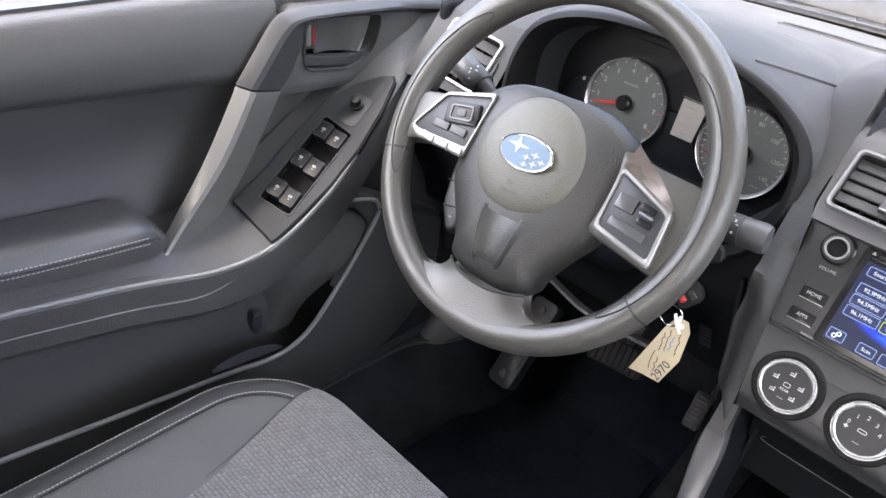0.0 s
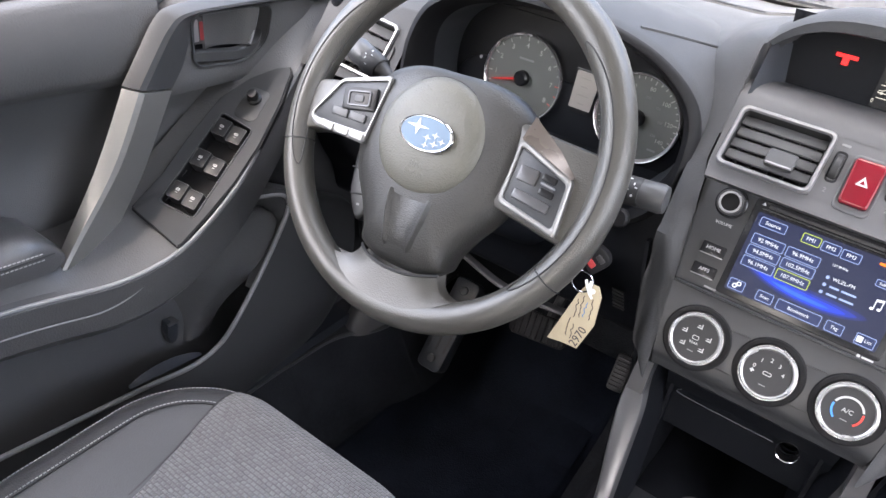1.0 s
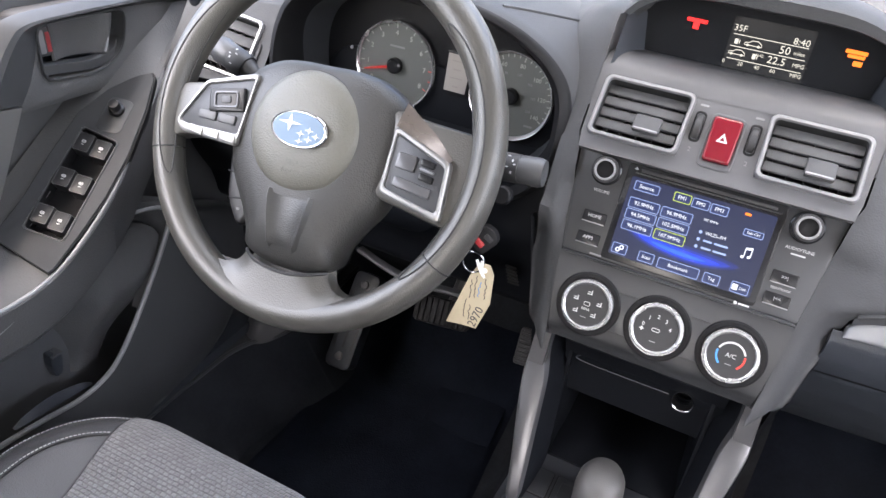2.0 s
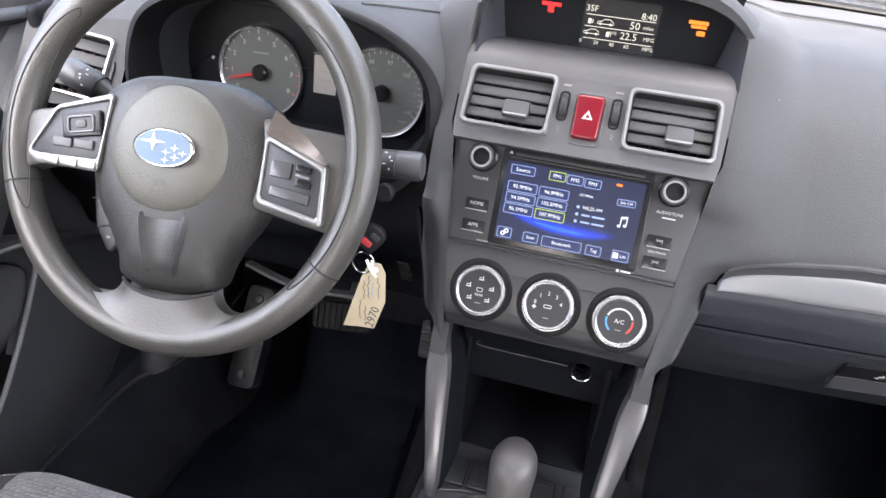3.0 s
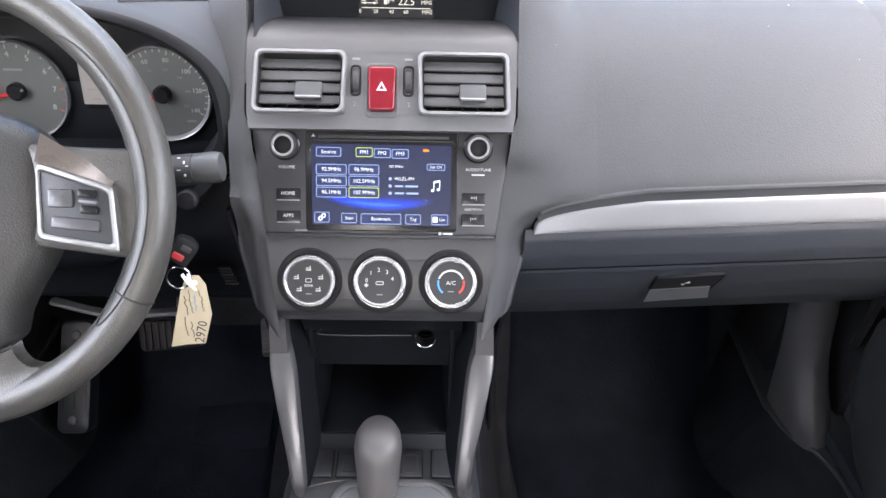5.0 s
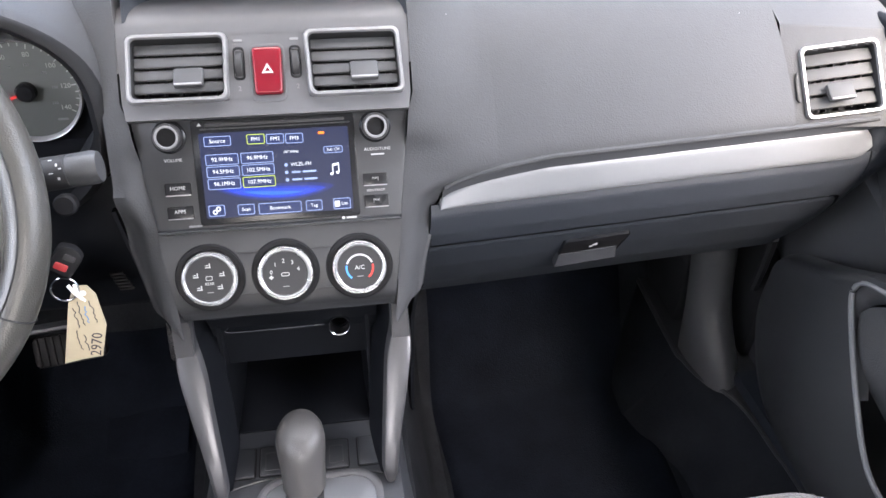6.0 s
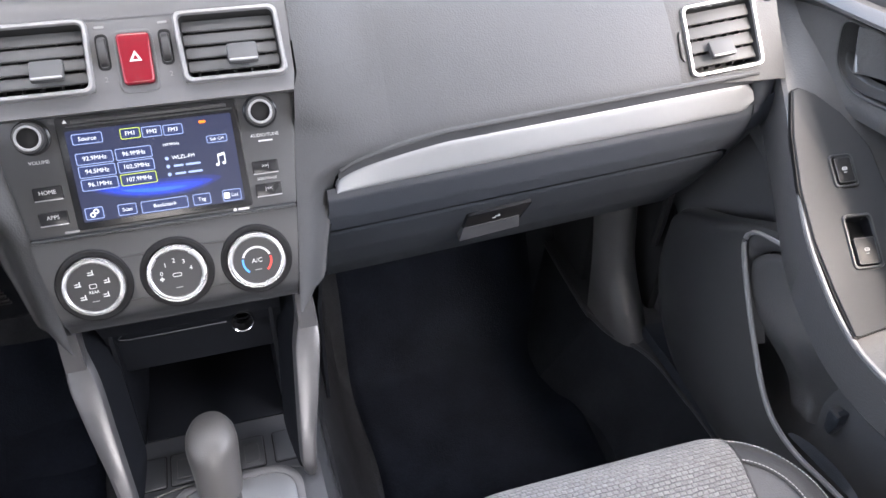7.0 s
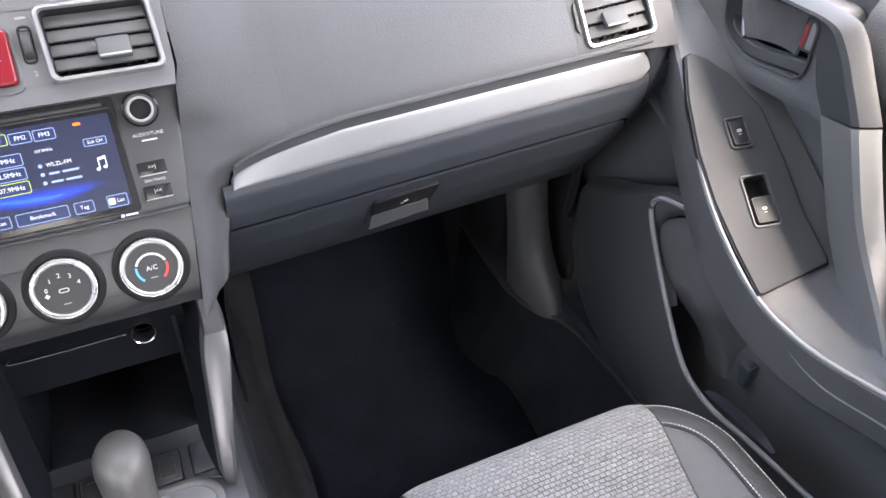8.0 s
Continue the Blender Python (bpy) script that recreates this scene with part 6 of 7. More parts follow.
    for side in (-1, 1):
        for d in (0.024, 0.052, 0.0552):
            line = along(d, 0.0012, 0, 1, side)
            if d == 0.0552:
                part("seam", tube(line, 0.0011, 5), RUBBER, seat)
                continue
            stitches = bmesh.new()
            fine = [Vector([lerp(p, q, k / 6) for p, q in zip(a, b)]) for a, b in zip(line, line[1:]) for k in range(6)]
            for i in range(0, len(fine) - 3, 4):
                a, b = fine[i], fine[i + 3]
                mid, dr = (a + b) / 2, (b - a)
                q = dr.to_track_quat("X", "Z").to_matrix().to_4x4()
                bmesh.ops.create_cube(stitches, size=1.0, matrix=Matrix.Translation(mid) @ q @ Matrix.Diagonal((dr.length * 0.92, 0.0008, 0.0006, 1)))
            tagged(part("stitching", stitches, THREAD, seat, "pale stitching"), kind="stuff")
        pts = [insert((side + 1) / 2, k / 30) for k in range(5, 31)]
        part("seam", tube([(x + side * 0.0008, y, z - 0.0006) for x, y, z in pts], 0.0016, 6), RUBBER, seat)
    return seat


build_seat(-1, -0.368, -0.243, "front seat in grey woven cloth, stitched dark bolsters, driver's side")
build_seat(1, 0.370, -0.213, "front seat in grey woven cloth, stitched dark bolsters, passenger's side")


# ---------------------------------------------------------------- doors
def build_door(s):
    side = "driver's" if s < 0 else "passenger's"
    d = thing("door_1" if s < 0 else "door_2", (s * 0.70, -0.4, 0.06), "closed dark front door with a silver grab bar, %s side" % side, "car door", "front doors", "structure")
    F = Matrix.Diagonal((-s, 1, 1, 1))            # everything below is laid out for the driver's side
    P = lambda name, bm, mat, parent=d, label="", m=None, sharp=38: part(name, bm, mat, parent, label, F @ m if m is not None else F, sharp)

    # skin: the flat lower inner panel and the hollow behind the grab bar
    def skin(a, b):
        y, z = lerp(-0.98, 0.16, a), lerp(0.07, 0.775, b)
        x = -0.712
        x += 0.010 * smooth((0.36 - z) / 0.25)
        x -= 0.030 * math.exp(-((y + 0.30) / 0.12) ** 2 - ((z - 0.60) / 0.07) ** 2) + 0.012 * math.exp(-((y + 0.50) / 0.20) ** 2 - ((z - 0.61) / 0.05) ** 2)
        x += 0.030 * smooth((y + 0.02) / 0.12) * smooth((z - 0.30) / 0.1)
        return (x, y, z)
    P("skin", sheet(skin, 60, 50, -0.02), SKIN, d, "dark moulded door skin")

    # upper pad that rolls over at the window line
    def upper(a, b):
        y = lerp(-0.98, -0.185, a)
        z0 = curve1(y, [(-0.98, 0.715), (-0.48, 0.692), (-0.245, 0.672), (-0.18, 0.668)])
        if b < 0.62:
            t = b / 0.62
            return (-0.693 - 0.012 * (1 - smooth(t * 5)) + 0.007 * math.sin(math.pi * t) - 0.004 * t, y, lerp(z0, 0.752, t))
        t = (b - 0.62) / 0.38
        ang = t * math.pi / 2
        return (-0.697 - 0.012 * math.sin(ang) - 0.06 * smooth((t - 0.3) / 0.7), y, 0.752 + 0.012 * math.sin(ang) + 0.012 * t)
    P("upper_pad", sheet(upper, 40, 26, -0.006), DOOR_PAD, d, "grained vinyl upper pad")
    P("window_ledge", box(-0.762, -0.42, 0.772, 0.045, 1.15, 0.02, 0.006), material("pale_ledge", (0.45, 0.44, 0.42), 0.6), d, "pale window ledge")

    # armrest body: its inner edge swings in to carry the switches
    edge_z = [(-0.98, 0.551), (-0.55, 0.521), (-0.41, 0.499), (-0.32, 0.489), (-0.255, 0.503), (-0.15, 0.574), (-0.035, 0.652), (0.03, 0.688), (0.09, 0.715)]
    edge_x = [(-0.98, 0.634), (-0.55, 0.633), (-0.41, 0.629), (-0.32, 0.609), (-0.255, 0.596), (-0.20, 0.590), (-0.15, 0.595), (-0.035, 0.634), (0.03, 0.655), (0.09, 0.668)]
    low = [(-0.98, 0.084), (-0.55, 0.078), (-0.41, 0.082), (-0.255, 0.086), (-0.15, 0.105), (0.09, 0.13)]
    rings = []
    n = 216
    ys = [lerp(-0.98, 0.09, i / n) for i in range(n + 1)]
    def sm(y, pts):
        return sum(curve1(y + o, pts) for o in (-0.024, -0.012, 0, 0.012, 0.024)) / 5
    for y in ys:
        z, x, l = sm(y, edge_z), sm(y, edge_x), sm(y, low)
        bk = 1 - smooth((y + 0.40) / 0.06)
        q, r = Vector((-lerp(0.685, 0.647, bk), y, z + lerp(0.024, 0.026, bk))), Vector((-x - 0.012, y, z + 0.0022))
        rings.append([(-0.715, y, z + 0.028)] + [tuple(q.lerp(r, i / 18)) for i in range(19)] + [(-x - 0.004, y, z - 0.0005), (-x, y, z - 0.005), (-x - 0.002, y, z - 0.020), (-x - 0.010, y, z - l * 0.75), (-x - 0.030, y, z - l), (-0.672, y, z - l - 0.008), (-0.715, y, z - l - 0.012)])
    body = loft(rings)
    pn, pv, po = Vector((0.25345, -0.51906, 0.81630)), Vector((-0.14432, 0.81412, 0.56248)), Vector((-0.599, -0.255, 0.508))
    x0, x1, y0, y1 = (-0.049, 0.001, 0.037, 0.172) if s < 0 else (-0.042, -0.015, 0.067, 0.120)
    under = []
    for f in body.faces:
        c = f.calc_center_median() - po
        if abs(c.dot(pn)) < 0.03 and x0 < c.dot(pv.cross(pn)) < x1 and y0 < c.dot(pv) < y1:
            under.append(f)
    bmesh.ops.delete(body, geom=under, context="FACES")
    P("armrest_body", body, DOOR_PAD, d, "moulded armrest body", None, 30)
    P("armrest_edge", tube([(-sm(y, edge_x) - 0.0022, y, sm(y, edge_z) - 0.0012) for y in ys[:176:2]], 0.0022, 8), EDGE, d, "upper edge, coloured pale for its glint")
    P("armrest_edge", tube([(-sm(y, edge_x) - 0.0062 + 0.0045 * smooth((y + 0.36) / 0.12), y, sm(y, edge_z) - 0.44 * sm(y, low) * (1 - smooth((y + 0.36) / 0.13))) for y in ys[:150:2]], 0.0018, 8), EDGE, d, "lower moulding line, coloured pale for its glint")

    # padded leather rest with double stitching
    rings = []
    for i in range(31):
        y = lerp(-0.98, -0.356, (i / 30) ** 0.8)
        k = math.sqrt(max(0.03, 1 - max(0.0, (y + 0.396) / 0.042) ** 2))
        z = sm(y, edge_z)
        t = z + 0.045 + 0.006 * smooth((y + 0.53) / 0.17)
        sec = [(-0.712, t + 0.012), (-0.690, t + 0.014), (-0.665, t + 0.013), (-0.650, t + 0.008), (-0.6425, t), (-0.6395, t - 0.010), (-0.642, z + 0.020), (-0.700, z + 0.018)]
        rings.append([(lerp(-0.680, x, 0.5 + 0.5 * k), y, lerp(z + 0.022, q, k)) for x, q in sec])
    rest = P("arm_pad", loft(rings), ARM, d, "padded armrest with pale double stitching")
    st = bmesh.new()
    pad_t = lambda y: sm(y, edge_z) + 0.045 + 0.006 * smooth((y + 0.53) / 0.17)
    for x, off in ((-0.6408, 0.0035), (-0.6392, 0.0100)):
        for i in range(130):
            y = lerp(-0.96, -0.385, i / 129)
            bmesh.ops.create_cube(st, size=1.0, matrix=Matrix.Translation((x, y, pad_t(y) - off)) @ Matrix.Diagonal((0.0010, 0.0031, 0.0009, 1)))
    tagged(P("stitching", st, THREAD, rest, "pale stitching"), kind="stuff")
    P("pad_seam", tube([(-0.6398, y, pad_t(y) - 0.0067) for y in [lerp(-0.96, -0.372, i / 30) for i in range(31)]], 0.0010, 5), RUBBER, rest)

    # grab bar
    ridge = spline([(-0.645, -0.384, 0.484), (-0.649, -0.345, 0.529), (-0.6515, -0.284, 0.597), (-0.653, -0.246, 0.660), (-0.654, -0.2385, 0.6735)], 5)
    outer = spline([(-0.662, -0.388, 0.474), (-0.667, -0.352, 0.522), (-0.6685, -0.300, 0.595), (-0.670, -0.262, 0.660), (-0.671, -0.2525, 0.6780)], 5)
    inner = spline([(-0.668, -0.330, 0.462), (-0.674, -0.293, 0.500), (-0.676, -0.241, 0.565), (-0.677, -0.200, 0.634), (-0.678, -0.1870, 0.6560)], 5)

    def faceted(ri, ou, inn):
        rings = []
        for a, b, c in zip(ri, ou, inn):
            a, b, c = Vector(a), Vector(b), Vector(c)
            k = b.lerp(c, 0.62)
            rings.append([(-0.697, k.y, k.z), (b.x - 0.007, b.y + 0.3 * (k.y - b.y), b.z + 0.3 * (k.z - b.z)), tuple(b), tuple(b.lerp(a, 0.22) + Vector((0.0018, 0, 0))), tuple(a.lerp(b, 0.22) + Vector((0.0004, 0, 0))), tuple(a.lerp(c, 0.07) + Vector((-0.0003, 0, 0))), tuple(a.lerp(c, 0.55) + Vector((0.0006, 0, 0))), tuple(c), (-0.699, c.y, c.z)])
        return rings
    P("grab_bar", loft(faceted(ridge, outer, inner)), GRAB, d, "silver metallic grab bar", None, 24)
    P("bar_foot", tube([(-0.660, -0.3895, 0.4725), (-0.648, -0.387, 0.480), (-0.650, -0.362, 0.474), (-0.664, -0.333, 0.461)], 0.0014, 6), RUBBER, d, "dark joint at the foot of the bar")
    ridge = spline([(-0.6545, -0.2375, 0.6755), (-0.655, -0.216, 0.704), (-0.656, -0.194, 0.730), (-0.657, -0.172, 0.7425), (-0.659, -0.122, 0.7425), (-0.663, -0.050, 0.738), (-0.669, 0.008, 0.733), (-0.674, 0.075, 0.722)], 5)
    outer = spline([(-0.6715, -0.2515, 0.6800), (-0.672, -0.228, 0.711), (-0.672, -0.204, 0.742), (-0.673, -0.181, 0.7520), (-0.674, -0.115, 0.7520), (-0.676, -0.045, 0.748), (-0.680, 0.020, 0.742), (-0.684, 0.085, 0.732)], 5)
    inner = spline([(-0.6785, -0.1860, 0.6580), (-0.680, -0.168, 0.680), (-0.681, -0.154, 0.708), (-0.681, -0.146, 0.7310), (-0.682, -0.110, 0.7335), (-0.683, -0.045, 0.729), (-0.685, 0.005, 0.722), (-0.687, 0.065, 0.712)], 5)
    P("bar_bracket", loft(faceted(ridge, outer, inner)), PLASTIC, d, "dark bracket that runs on over the handle", None, 30)

    # latch handle in its recess
    cup = rounded([(-0.152, 0.673), (-0.075, 0.664), (-0.040, 0.682), (-0.029, 0.728), (-0.150, 0.7345)], 0.016, 5)
    outer = rounded([(-0.200, 0.648), (-0.055, 0.640), (0.030, 0.660), (0.050, 0.735), (-0.170, 0.748)], 0.018, 5)
    hm = Matrix(((0, 0, 1, -0.690), (1, 0, 0, 0), (0, 1, 0, 0), (0, 0, 0, 1)))
    bz = P("handle_bezel", ring_plate(outer, cup, 0.010, 0.003, -0.02), DOOR_PAD, d, "dark handle bezel", hm)
    P("cup_wall", loft([[(a, b, 0.0105) for a, b in cup], [(lerp(-0.09, a, 0.97), lerp(0.70, b, 0.97), 0.002) for a, b in cup], [(lerp(-0.09, a, 0.93), lerp(0.70, b, 0.93), -0.016) for a, b in cup]], caps=False), DOOR_PAD, bz, "rounded wall of the handle cup", hm, 60)
    P("cup_rim", tube([(a, b, 0.0098) for a, b in cup], 0.0016, 6, True), PLASTIC, bz, "rounded rim", hm)
    P("cup_floor", slab(cup, -0.014, 0, -0.018), DARK_TRIM, bz, "hollow behind the handle", hm)
    P("corner_facet", loft([[(-0.6835, 0.046, 0.712), (-0.6835, 0.030, 0.688), (-0.6835, -0.034, 0.650)], [(-0.6795, 0.050, 0.704), (-0.6790, 0.036, 0.680), (-0.6790, -0.020, 0.645)], [(-0.6680, 0.056, 0.690), (-0.6670, 0.045, 0.668), (-0.6670, 0.004, 0.638)], [(-0.700, 0.062, 0.680), (-0.700, 0.052, 0.658), (-0.700, 0.006, 0.630)]], closed=False), PLASTIC, d, "slanted facet in the front corner", None, 30)
    def lever(a, b):
        y = lerp(-0.130, lerp(-0.062, -0.048, b), a)
        hollow = 0.010 * math.sin(math.pi * min(1.0, a * 1.05)) ** 0.8
        return (y, lerp(lerp(0.689, 0.681, a), lerp(0.7295, 0.7250, a), b), 0.0030 - hollow + 0.0035 * smooth((a - 0.86) / 0.14))
    lv = P("lever", sheet(lever, 24, 10, -0.003), DOOR_PAD, bz, "dark hollowed latch lever", hm, 60)
    P("lever_edge", tube([(lerp(-0.0615, -0.0478, t) - 0.004 * (1 - t) ** 3, lerp(0.6835, 0.7235, t), 0.0052 - 0.002 * t) for t in [i / 10 for i in range(11)]], 0.0019, 8), SATIN, lv, "pale worn edge", hm)
    rail = spline([(-0.1500, 0.6850, 0.002), (-0.120, 0.6805, 0.004), (-0.080, 0.6750, 0.004), (-0.052, 0.6790, 0.002), (-0.0385, 0.6900, -0.002)], 5)
    P("lower_rail", loft([[(y, z - 0.0090, n - 0.006), (y, z - 0.0080, n + 0.0008), (y, z - 0.0062, n + 0.0022), (y, z + 0.0035, n + 0.0014), (y, z + 0.0052, n - 0.0006), (y, z + 0.0055, n - 0.008)] for y, z, n in rail]), PLASTIC, bz, "rail under the latch lever", hm)
    tab = P("lock_tab", slab(rounded([(-0.1545, 0.699), (-0.133, 0.697), (-0.133, 0.729), (-0.1525, 0.731)], 0.003), 0.006, 0.002, -0.010), PLASTIC, bz, "black lock tab", hm)
    P("lock_face", slab(rounded([(-0.1500, 0.702), (-0.1400, 0.701), (-0.1400, 0.727), (-0.1490, 0.7275)], 0.002), 0.0074, 0.0012, -0.006), SATIN, tab, "pale lock thumb face", hm)
    P("lock_red", slab(rounded([(-0.1380, 0.702), (-0.1330, 0.7015), (-0.1330, 0.7235), (-0.1380, 0.7240)], 0.001), 0.0068, 0.0008, -0.006), material("red_mark", (0.20, 0.020, 0.022), 0.5), tab, "red unlocked mark", hm)

    # switch panel
    n_ = Vector((0.25345, -0.51906, 0.81630))
    v_ = Vector((-0.14432, 0.81412, 0.56248))
    u_ = v_.cross(n_)
    O = Vector((-0.599, -0.255, 0.508))
    pm = Matrix(((u_.x, v_.x, n_.x, O.x), (u_.y, v_.y, n_.y, O.y), (u_.z, v_.z, n_.z, O.z), (0, 0, 0, 1)))
    out = [(0.0, 0.0), (0.0095, 0.050), (0.0165, 0.10), (0.0175, 0.155), (0.0115, 0.215), (0.0, 0.268), (-0.020, 0.256), (-0.042, 0.230), (-0.0605, 0.190), (-0.0665, 0.130), (-0.0686, 0.0725), (-0.0775, 0.0197)]
    hole = rounded([(-0.0455, 0.1730), (-0.0005, 0.1665), (-0.0035, 0.0385), (-0.0505, 0.0410)], 0.004) if s < 0 else rrect(0.0230, 0.0500, 0.004, 4, -0.0285, 0.0935)
    hc = Vector((sum(q[0] for q in hole) / len(hole), sum(q[1] for q in hole) / len(hole)))

    def around(line, n=144):
        """The outline met by n rays from the middle of the recess."""
        hits = []
        for k in range(n):
            ray = Vector((math.cos(2 * math.pi * k / n), math.sin(2 * math.pi * k / n)))
            best = 0.0
            for a, b in zip(line, line[1:] + line[:1]):
                a, e = Vector(a) - hc, Vector(b) - Vector(a)
                den = ray.x * e.y - ray.y * e.x
                if abs(den) > 1e-12:
                    t, q = (a.x * e.y - a.y * e.x) / den, (a.x * ray.y - a.y * ray.x) / den
                    if -1e-6 <= q <= 1 + 1e-6:
                        best = max(best, t)
            hits.append((hc.x + ray.x * best, hc.y + ray.y * best))
        return hits
    rim, well = around(out), around(hole)
    shrunk = [(lerp(hc.x, x, 0.975), lerp(hc.y, y, 0.99)) for x, y in rim]
    sp = P("switch_panel", loft([[(x, y, -0.012) for x, y in rim], [(x, y, 0.0020) for x, y in rim], [(lerp(x, u, 0.4), lerp(y, v, 0.4), 0.0031) for (x, y), (u, v) in zip(rim, shrunk)], [(x, y, 0.0035) for x, y in shrunk], [(x, y, 0.0035) for x, y in well], [(x, y, -0.013) for x, y in well]], caps=False), PANEL, d, "satin dark switch panel", pm, 25)
    P("switch_well", loft([[(lerp(hc.x, x, 0.995), lerp(hc.y, y, 0.995), 0.0028) for x, y in well], [(lerp(hc.x, x, 0.97), lerp(hc.y, y, 0.98), -0.0125) for x, y in well], [(lerp(hc.x, x, 0.05), lerp(hc.y, y, 0.05), -0.0125) for x, y in well]], caps=False), HOOD_BLACK, sp, "dark well of the window switches", pm)
    P("panel_gap", ring_plate([(lerp(-0.028, x, 1.035), lerp(0.12, y, 1.012)) for x, y in rim], [(lerp(-0.028, x, 0.96), lerp(0.12, y, 0.98)) for x, y in rim], 0.0012, 0, -0.006), HOOD_BLACK, sp, "", pm)

    def rocker(x, y, w, h, mark=True):
        k = P("switch", slab(rrect(w, h, 0.0022, 3, x, y), 0.0075, 0.0014, -0.0120), SWITCH, sp, "black rocker switch", pm)
        P("switch_rim", ring_plate(rrect(w, h, 0.0022, 3, x, y), rrect(w - 0.0016, h - 0.0016, 0.0018, 3, x, y), 0.0078, 0.0002, 0.0068), PLASTIC, k, "", pm)
        if mark:
            P("switch_mark", join(ring_plate(rrect(0.0050, 0.0034, 0.0012, 2, x, y + 0.001), rrect(0.0036, 0.0020, 0.0006, 2, x, y + 0.001), 0.0080, 0, 0.0074), flat(rrect(0.0034, 0.0007, 0.0003, 1, x, y + 0.001), 0.0076), flat(rrect(0.0034, 0.0007, 0.0003, 1, x, y - 0.0030), 0.0076)), FAINT_PRINT, k, "pale symbol", pm)
        return k
    if s < 0:
        P("well_frame", ring_plate([(lerp(hc.x, x, 1.075), lerp(hc.y, y, 1.025)) for x, y in well], well, 0.0050, 0.0006, 0.002), PLASTIC, sp, "", pm)
        for y in (0.1530, 0.1065, 0.0590):
            for x in (-0.0345, -0.0125):
                rocker(x - 0.003 * (0.153 - y) / 0.1, y + (0.0015 if x < -0.02 else -0.0015), 0.0190, 0.0225)
        P("knob_pad", slab(rrect(0.0300, 0.0460, 0.008, 4, -0.0190, 0.1990), 0.0042, 0.0006, 0.003), PLASTIC, sp, "", pm)
        P("mirror_knob", lathe([(0.0085, 0), (0.0085, 0.004), (0.0062, 0.006), (0.0066, 0.012), (0.0055, 0.0145), (0.0001, 0.015)], 26), SWITCH, sp, "round mirror knob", pm @ Matrix.Translation((-0.0190, 0.2060, 0.004)))
    else:
        for cx, cy, w, h in ((-0.0275, 0.1680, 0.0245, 0.0360), (-0.0285, 0.0935, 0.0295, 0.0565)):
            P("well_frame", ring_plate(rrect(w, h, 0.005, 4, cx, cy), rrect(w - 0.0062, h - 0.0062, 0.003, 4, cx, cy), 0.0056, 0.0014, 0.002), PLASTIC, sp, "raised rounded frame", pm)
        P("frame_gap", slab(rrect(0.0188, 0.0298, 0.003, 4, -0.0275, 0.1680), 0.0039, 0, 0.002), HOOD_BLACK, sp, "", pm)
        rocker(-0.0275, 0.1680, 0.0165, 0.0270)
        rocker(-0.0285, 0.0830, 0.0200, 0.0270)

    # map pocket: outer wall whose lip runs back low and rises in front
    lip = [(-0.98, 0.385), (-0.576, 0.333), (-0.488, 0.320), (-0.306, 0.295), (-0.235, 0.282), (-0.190, 0.288), (-0.158, 0.310), (-0.119, 0.355), (-0.085, 0.400), (-0.056, 0.444), (-0.049, 0.466), (-0.058, 0.482), (-0.080, 0.491), (-0.116, 0.500)]
    lip = [(p[0], p[1]) for p in spline(lip, 4)]
    base = [(p[0], p[1]) for p in spline([(-0.98, 0.13), (-0.50, 0.13), (-0.138, 0.143), (-0.057, 0.158), (0.033, 0.174), (0.081, 0.197), (0.110, 0.243), (0.124, 0.298), (0.120, 0.345), (0.104, 0.392), (0.000, 0.452), (-0.066, 0.490), (-0.108, 0.506)], 4)]

    def wall_x(y, z):
        return -0.643 - 0.014 * smooth((y + 0.03) / 0.13) - 0.010 * smooth((0.30 - z) / 0.15)

    def at(line, t):
        k = t * (len(line) - 1)
        i = min(int(k), len(line) - 2)
        return lerp(line[i][0], line[i + 1][0], k - i), lerp(line[i][1], line[i + 1][1], k - i)

    def wall(a, b):
        (y0, z0), (y1, z1) = at(lip, a), at(base, a)
        y, z = lerp(y0, y1, b), lerp(z0, z1, b)
        return (wall_x(y, z) + 0.010 * math.sin(math.pi * b) * smooth((y + 0.4) / 0.2) * min(1.0, math.hypot(y1 - y0, z1 - z0) / 0.12) - 0.02 * smooth((b - 0.9) / 0.1), y, z)
    pk = P("pocket_wall", sheet(wall, 90, 20, 0.005), PLASTIC, d, "outer wall of the door pocket")
    P("pocket_lip", tube([(wall_x(y, z) + 0.0046, y, z) for y, z in lip], 0.0034, 8), EDGE, pk, "rounded lip, coloured pale for its glint", None)
    edge = [(0.474, -0.112), (0.466, -0.090), (0.452, -0.070), (0.436, -0.060), (0.416, -0.060), (0.38, -0.078), (0.35, -0.096), (0.30, -0.128), (0.26, -0.155)]

    def liner(a, b):
        z = lerp(0.262, 0.478, b)
        y = lerp(curve1(z, edge[::-1]), -0.215, a)
        z = z + 0.016 * a * smooth((z - 0.40) / 0.07)
        x = -0.652 - 0.052 * smooth((0.400 - z) / 0.12) - 0.004 * (1 - smooth(a / 0.08)) - 0.050 * smooth((a - 0.50) / 0.50) - 0.008 * smooth((b - 0.93) / 0.07)
        return (x, y, z)
    P("pocket_liner", sheet(liner, 24, 30, 0.004), DOOR_PAD, pk, "raised lining inside the pocket", None, 60)
    band_a = spline([(-0.118, 0.350), (-0.090, 0.390), (-0.060, 0.432), (-0.050, 0.452), (-0.053, 0.470), (-0.068, 0.484), (-0.095, 0.493), (-0.130, 0.504)], 4)
    band_b = spline([(-0.1185, 0.3485), (-0.095, 0.3805), (-0.072, 0.405), (-0.060, 0.430), (-0.064, 0.450), (-0.084, 0.468), (-0.105, 0.478), (-0.140, 0.490)], 4)
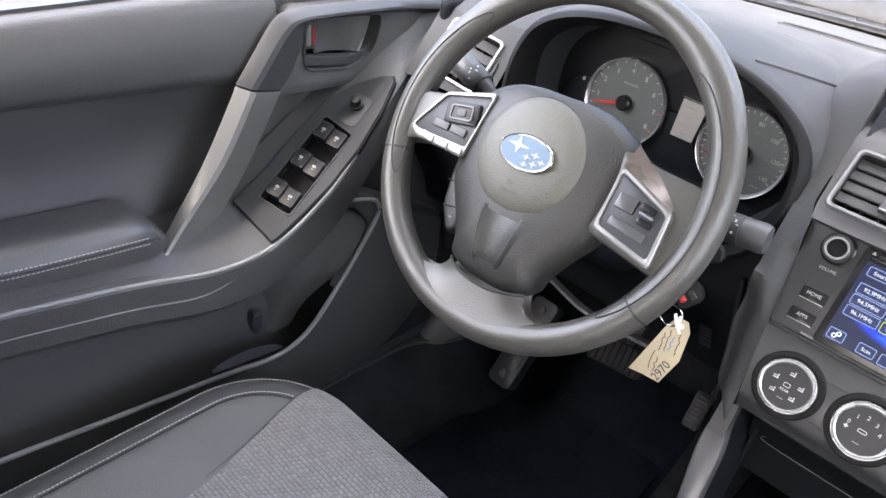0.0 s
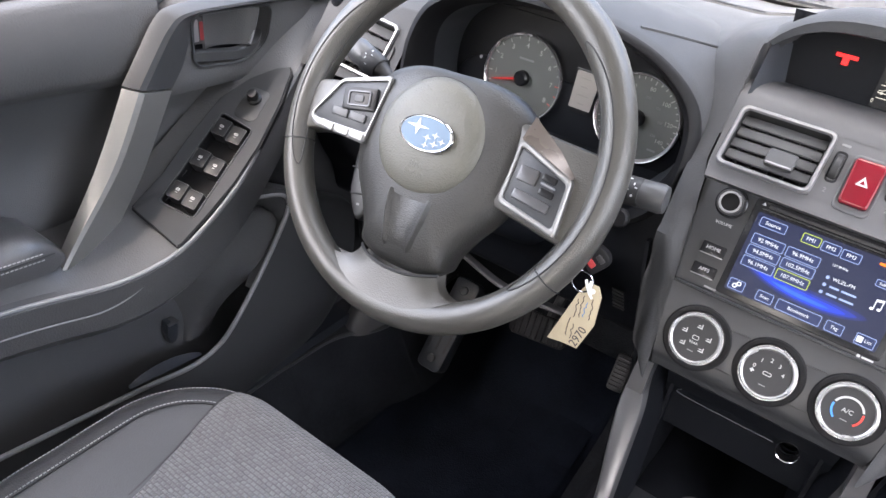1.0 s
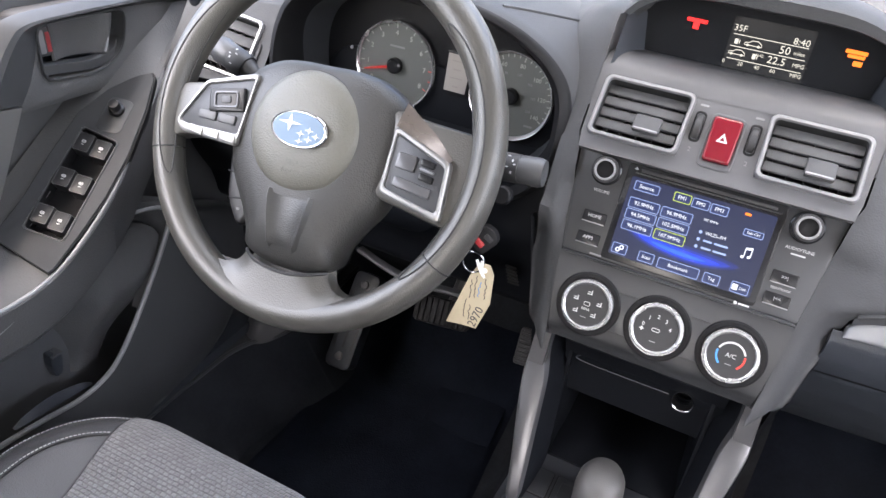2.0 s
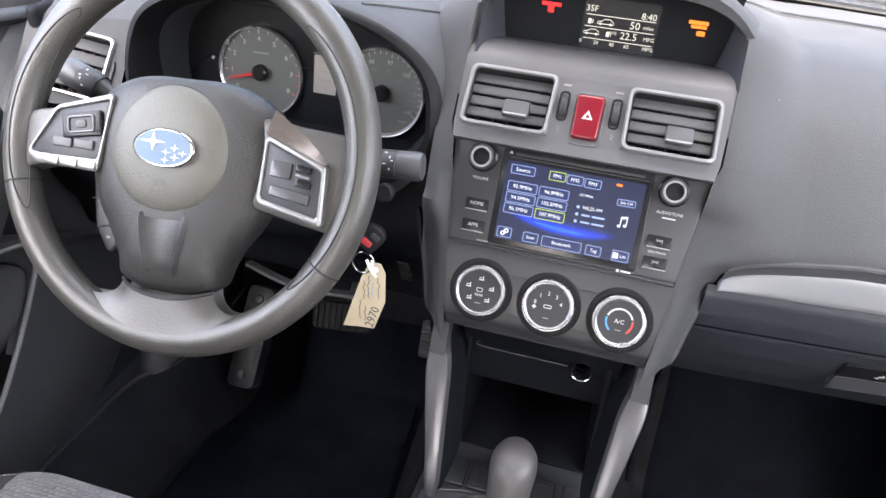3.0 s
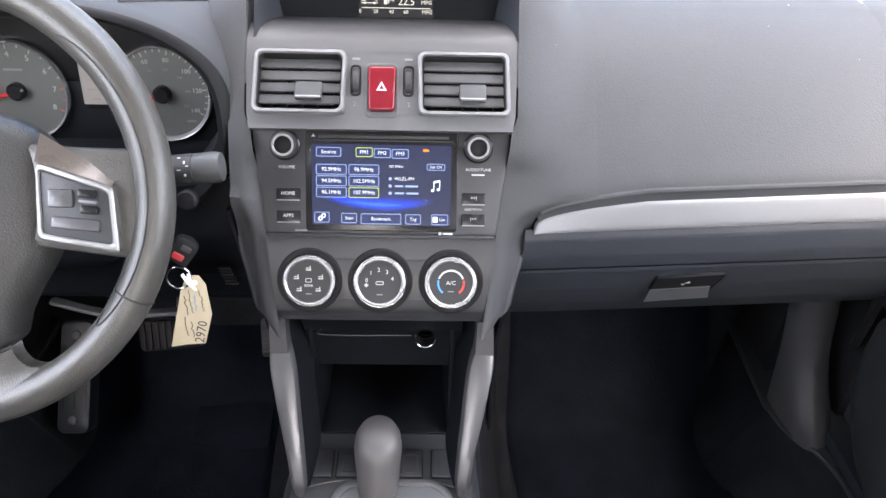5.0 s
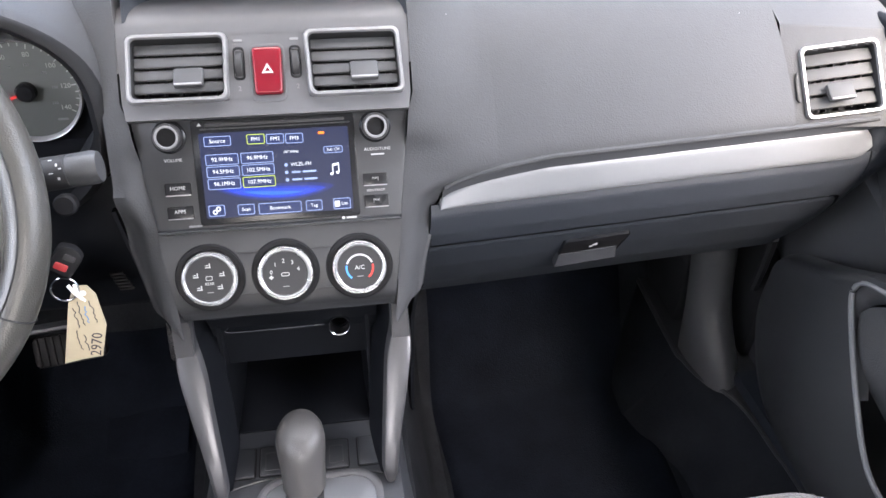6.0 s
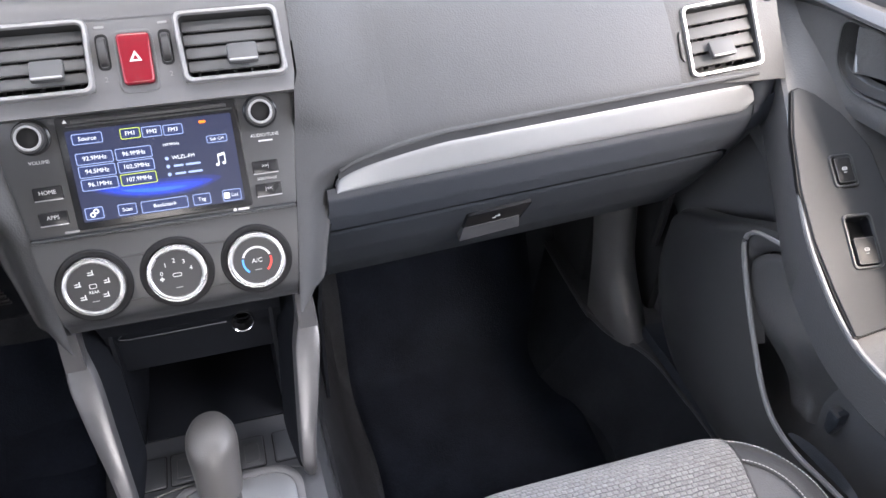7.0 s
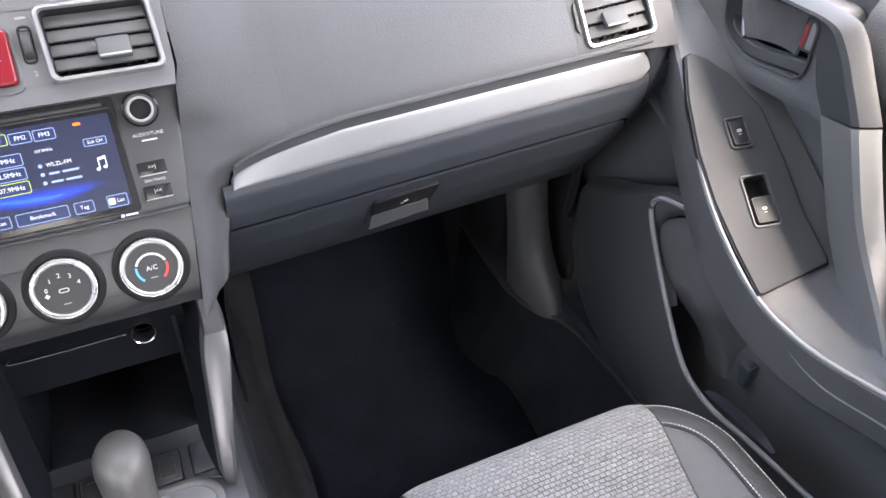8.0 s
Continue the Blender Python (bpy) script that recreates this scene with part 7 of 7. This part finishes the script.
    P("pocket_bevel", loft([[(-0.643, y, z) for y, z in band_a], [(-0.646, lerp(y, q, 0.5), lerp(z, w, 0.5)) for (y, z), (q, w) in zip(band_a, band_b)], [(-0.657, y, z) for y, z in band_b], [(-0.657 - 0.015 * smooth(i / 9), y, z) for i, (y, z) in enumerate(band_b)]], closed=False), DOOR_PAD, pk, "bevelled front of the pocket mouth", None, 50)
    # bottle bulge behind the lip
    P("bottle_rest", loft([[(-0.650 - t * 0.006, lerp(-0.315, -0.205, k / 10), lerp(0.294, 0.279, k / 10) + (0.014 * math.sin(math.pi * k / 10) ** 0.7) * t) for k in range(11)] for t in (0, 1)], closed=False), LOWER, pk, "", None)
    # pocket floor
    P("pocket_floor", box(-0.675, -0.40, 0.16, 0.05, 1.0, 0.02), LOWER, pk, "", None)
    # speaker grille: fine ribs
    gr = bmesh.new()
    for i in range(46):
        z = 0.15 + 0.0056 * i
        y0 = curve1(z, [(0.14, -0.12), (0.25, -0.115), (0.33, -0.085), (0.42, -0.035)])
        w = 0.055
        x = wall_x(y0 + w / 2, z) + 0.0005
        bmesh.ops.create_cube(gr, size=1.0, matrix=Matrix.Translation((x, y0 + w / 2, z)) @ Matrix.Diagonal((0.0016, w, 0.0024, 1)))
    tagged(P("grille_ribs", gr, DOOR_PAD, pk, "fine speaker grille ribs", None), kind="stuff")
    # hook
    hk = P("hook", slab(rounded([(-0.008, 0.014), (0.008, 0.010), (0.009, -0.002), (0.004, -0.024), (-0.006, -0.026), (-0.010, -0.004)], 0.003), 0.013, 0.003), LOWER, d, "small black hook", Matrix(((0, 0, 1, -0.709), (1, 0, 0, -0.215), (0, 1, 0, 0.305), (0, 0, 0, 1))))
    P("hook_top", box(-0.7005, -0.215, 0.3155, 0.015, 0.016, 0.0035, 0.0015), DOOR_PAD, hk, "", None)
    P("moulded_mark", join(box(-0.7105, -0.178, 0.318, 0.0012, 0.020, 0.0014), box(-0.7105, -0.180, 0.326, 0.0012, 0.016, 0.0014), box(-0.7105, -0.182, 0.334, 0.0012, 0.018, 0.0014), box(-0.7105, -0.172, 0.326, 0.0012, 0.0014, 0.014)), PLASTIC, d, "moulded symbol", None)
    return d


for s in (-1, 1):
    build_door(s)

# ---------------------------------------------------------------- sills and kick panels
for s in (-1, 1):
    side = "driver's" if s < 0 else "passenger's"
    pts = spline([(0.598, 0.420, 0.150), (0.594, 0.300, 0.146), (0.592, 0.185, 0.142), (0.596, 0.165, 0.142), (0.608, 0.125, 0.140), (0.632, 0.092, 0.140), (0.650, 0.045, 0.139), (0.655, -0.03, 0.138), (0.658, -0.15, 0.138), (0.658, -0.95, 0.138)], 6)
    solo("sill_trim", tube([(s * p[0], p[1], p[2]) for p in pts], 0.0040, 8), PLASTIC, "thin dark sill edge above the carpet, %s side" % side, "sill trim", "structure")

    def bank(a, b, s=s):
        p = pts[min(int(a * (len(pts) - 1) + 0.5), len(pts) - 1)]
        return (s * (p[0] - 0.085 * (1 - smooth(b)) * (1 - 0.3 * b)), p[1], lerp(-0.004, p[2] - 0.001, smooth(b)))
    solo("carpet_bank", sheet(bank, len(pts) - 1, 12), CARPET, "dark carpet that rises to the sill, %s side" % side, "carpet", "structure")

    def top(a, b, s=s):
        p = pts[min(int(a * (len(pts) - 1) + 0.5), len(pts) - 1)]
        return (s * lerp(p[0], 0.745, b), p[1], p[2] + 0.002 + 0.012 * b)
    solo("sill_top", sheet(top, len(pts) - 1, 4), PLASTIC, "dark sill behind the trim edge, %s side" % side, "sill", "structure")

    # a rounded upright trim at the foot of the windscreen pillar
    def kick(a, b, s=s):
        z = lerp(0.136, 0.50, b)
        u = lerp(-1.0, 1.0, a)
        flare = 0.064 * (1 - smooth(b * 2.2)) ** 1.7
        x = 0.640 + (0.034 + flare * 0.1) * math.sin(u * math.pi / 2) - 0.03 * b
        y = 0.190 - (0.042 + flare * 0.95) * math.cos(u * math.pi / 2) ** 0.8 + 0.045 * b
        return (s * x, y, z)
    kp = solo("kick_panel", sheet(kick, 24, 24), KICK, "dark rounded kick panel below the dashboard end, %s side" % side, "kick panel", "structure")
    foot = spline([(0.668, 0.118, 0.146), (0.652, 0.100, 0.1455), (0.628, 0.112, 0.145)], 4)
    part("panel_joint", tube([(s * q[0], q[1] + 0.010, q[2] + 0.014) for q in foot], 0.0010, 6), RUBBER, kp)
    solo("door_seal", tube([(s * 0.668, 0.150, 0.30), (s * 0.662, 0.138, 0.35), (s * 0.655, 0.128, 0.392), (s * 0.652, 0.124, 0.412)], 0.007, 8), RUBBER, "black rubber door seal, %s side" % side, "seal", "structure")
    # black box added so that the gap ahead of the door stays dark
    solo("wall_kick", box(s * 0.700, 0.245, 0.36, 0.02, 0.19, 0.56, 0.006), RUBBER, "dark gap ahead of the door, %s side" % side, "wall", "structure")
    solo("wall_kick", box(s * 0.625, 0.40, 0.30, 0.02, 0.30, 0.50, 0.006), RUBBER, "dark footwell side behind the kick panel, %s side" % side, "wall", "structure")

for x, y, r in ((-0.495, 0.139, 0.0035), (-0.30, -0.02, 0.0012), (0.42, 0.02, 0.0012), (-0.42, 0.09, 0.0010)):
    bm = bmesh.new()
    bmesh.ops.create_icosphere(bm, subdivisions=1, radius=r, matrix=Matrix.Translation((x, y, 0.004 + r * 0.5)) @ Matrix.Diagonal((1.0, 0.6, 0.5, 1)))
    solo("crumb", bm, WHITE_STRAP, "tiny pale crumb lying on the carpet", "crumb", group="crumbs on the carpet")
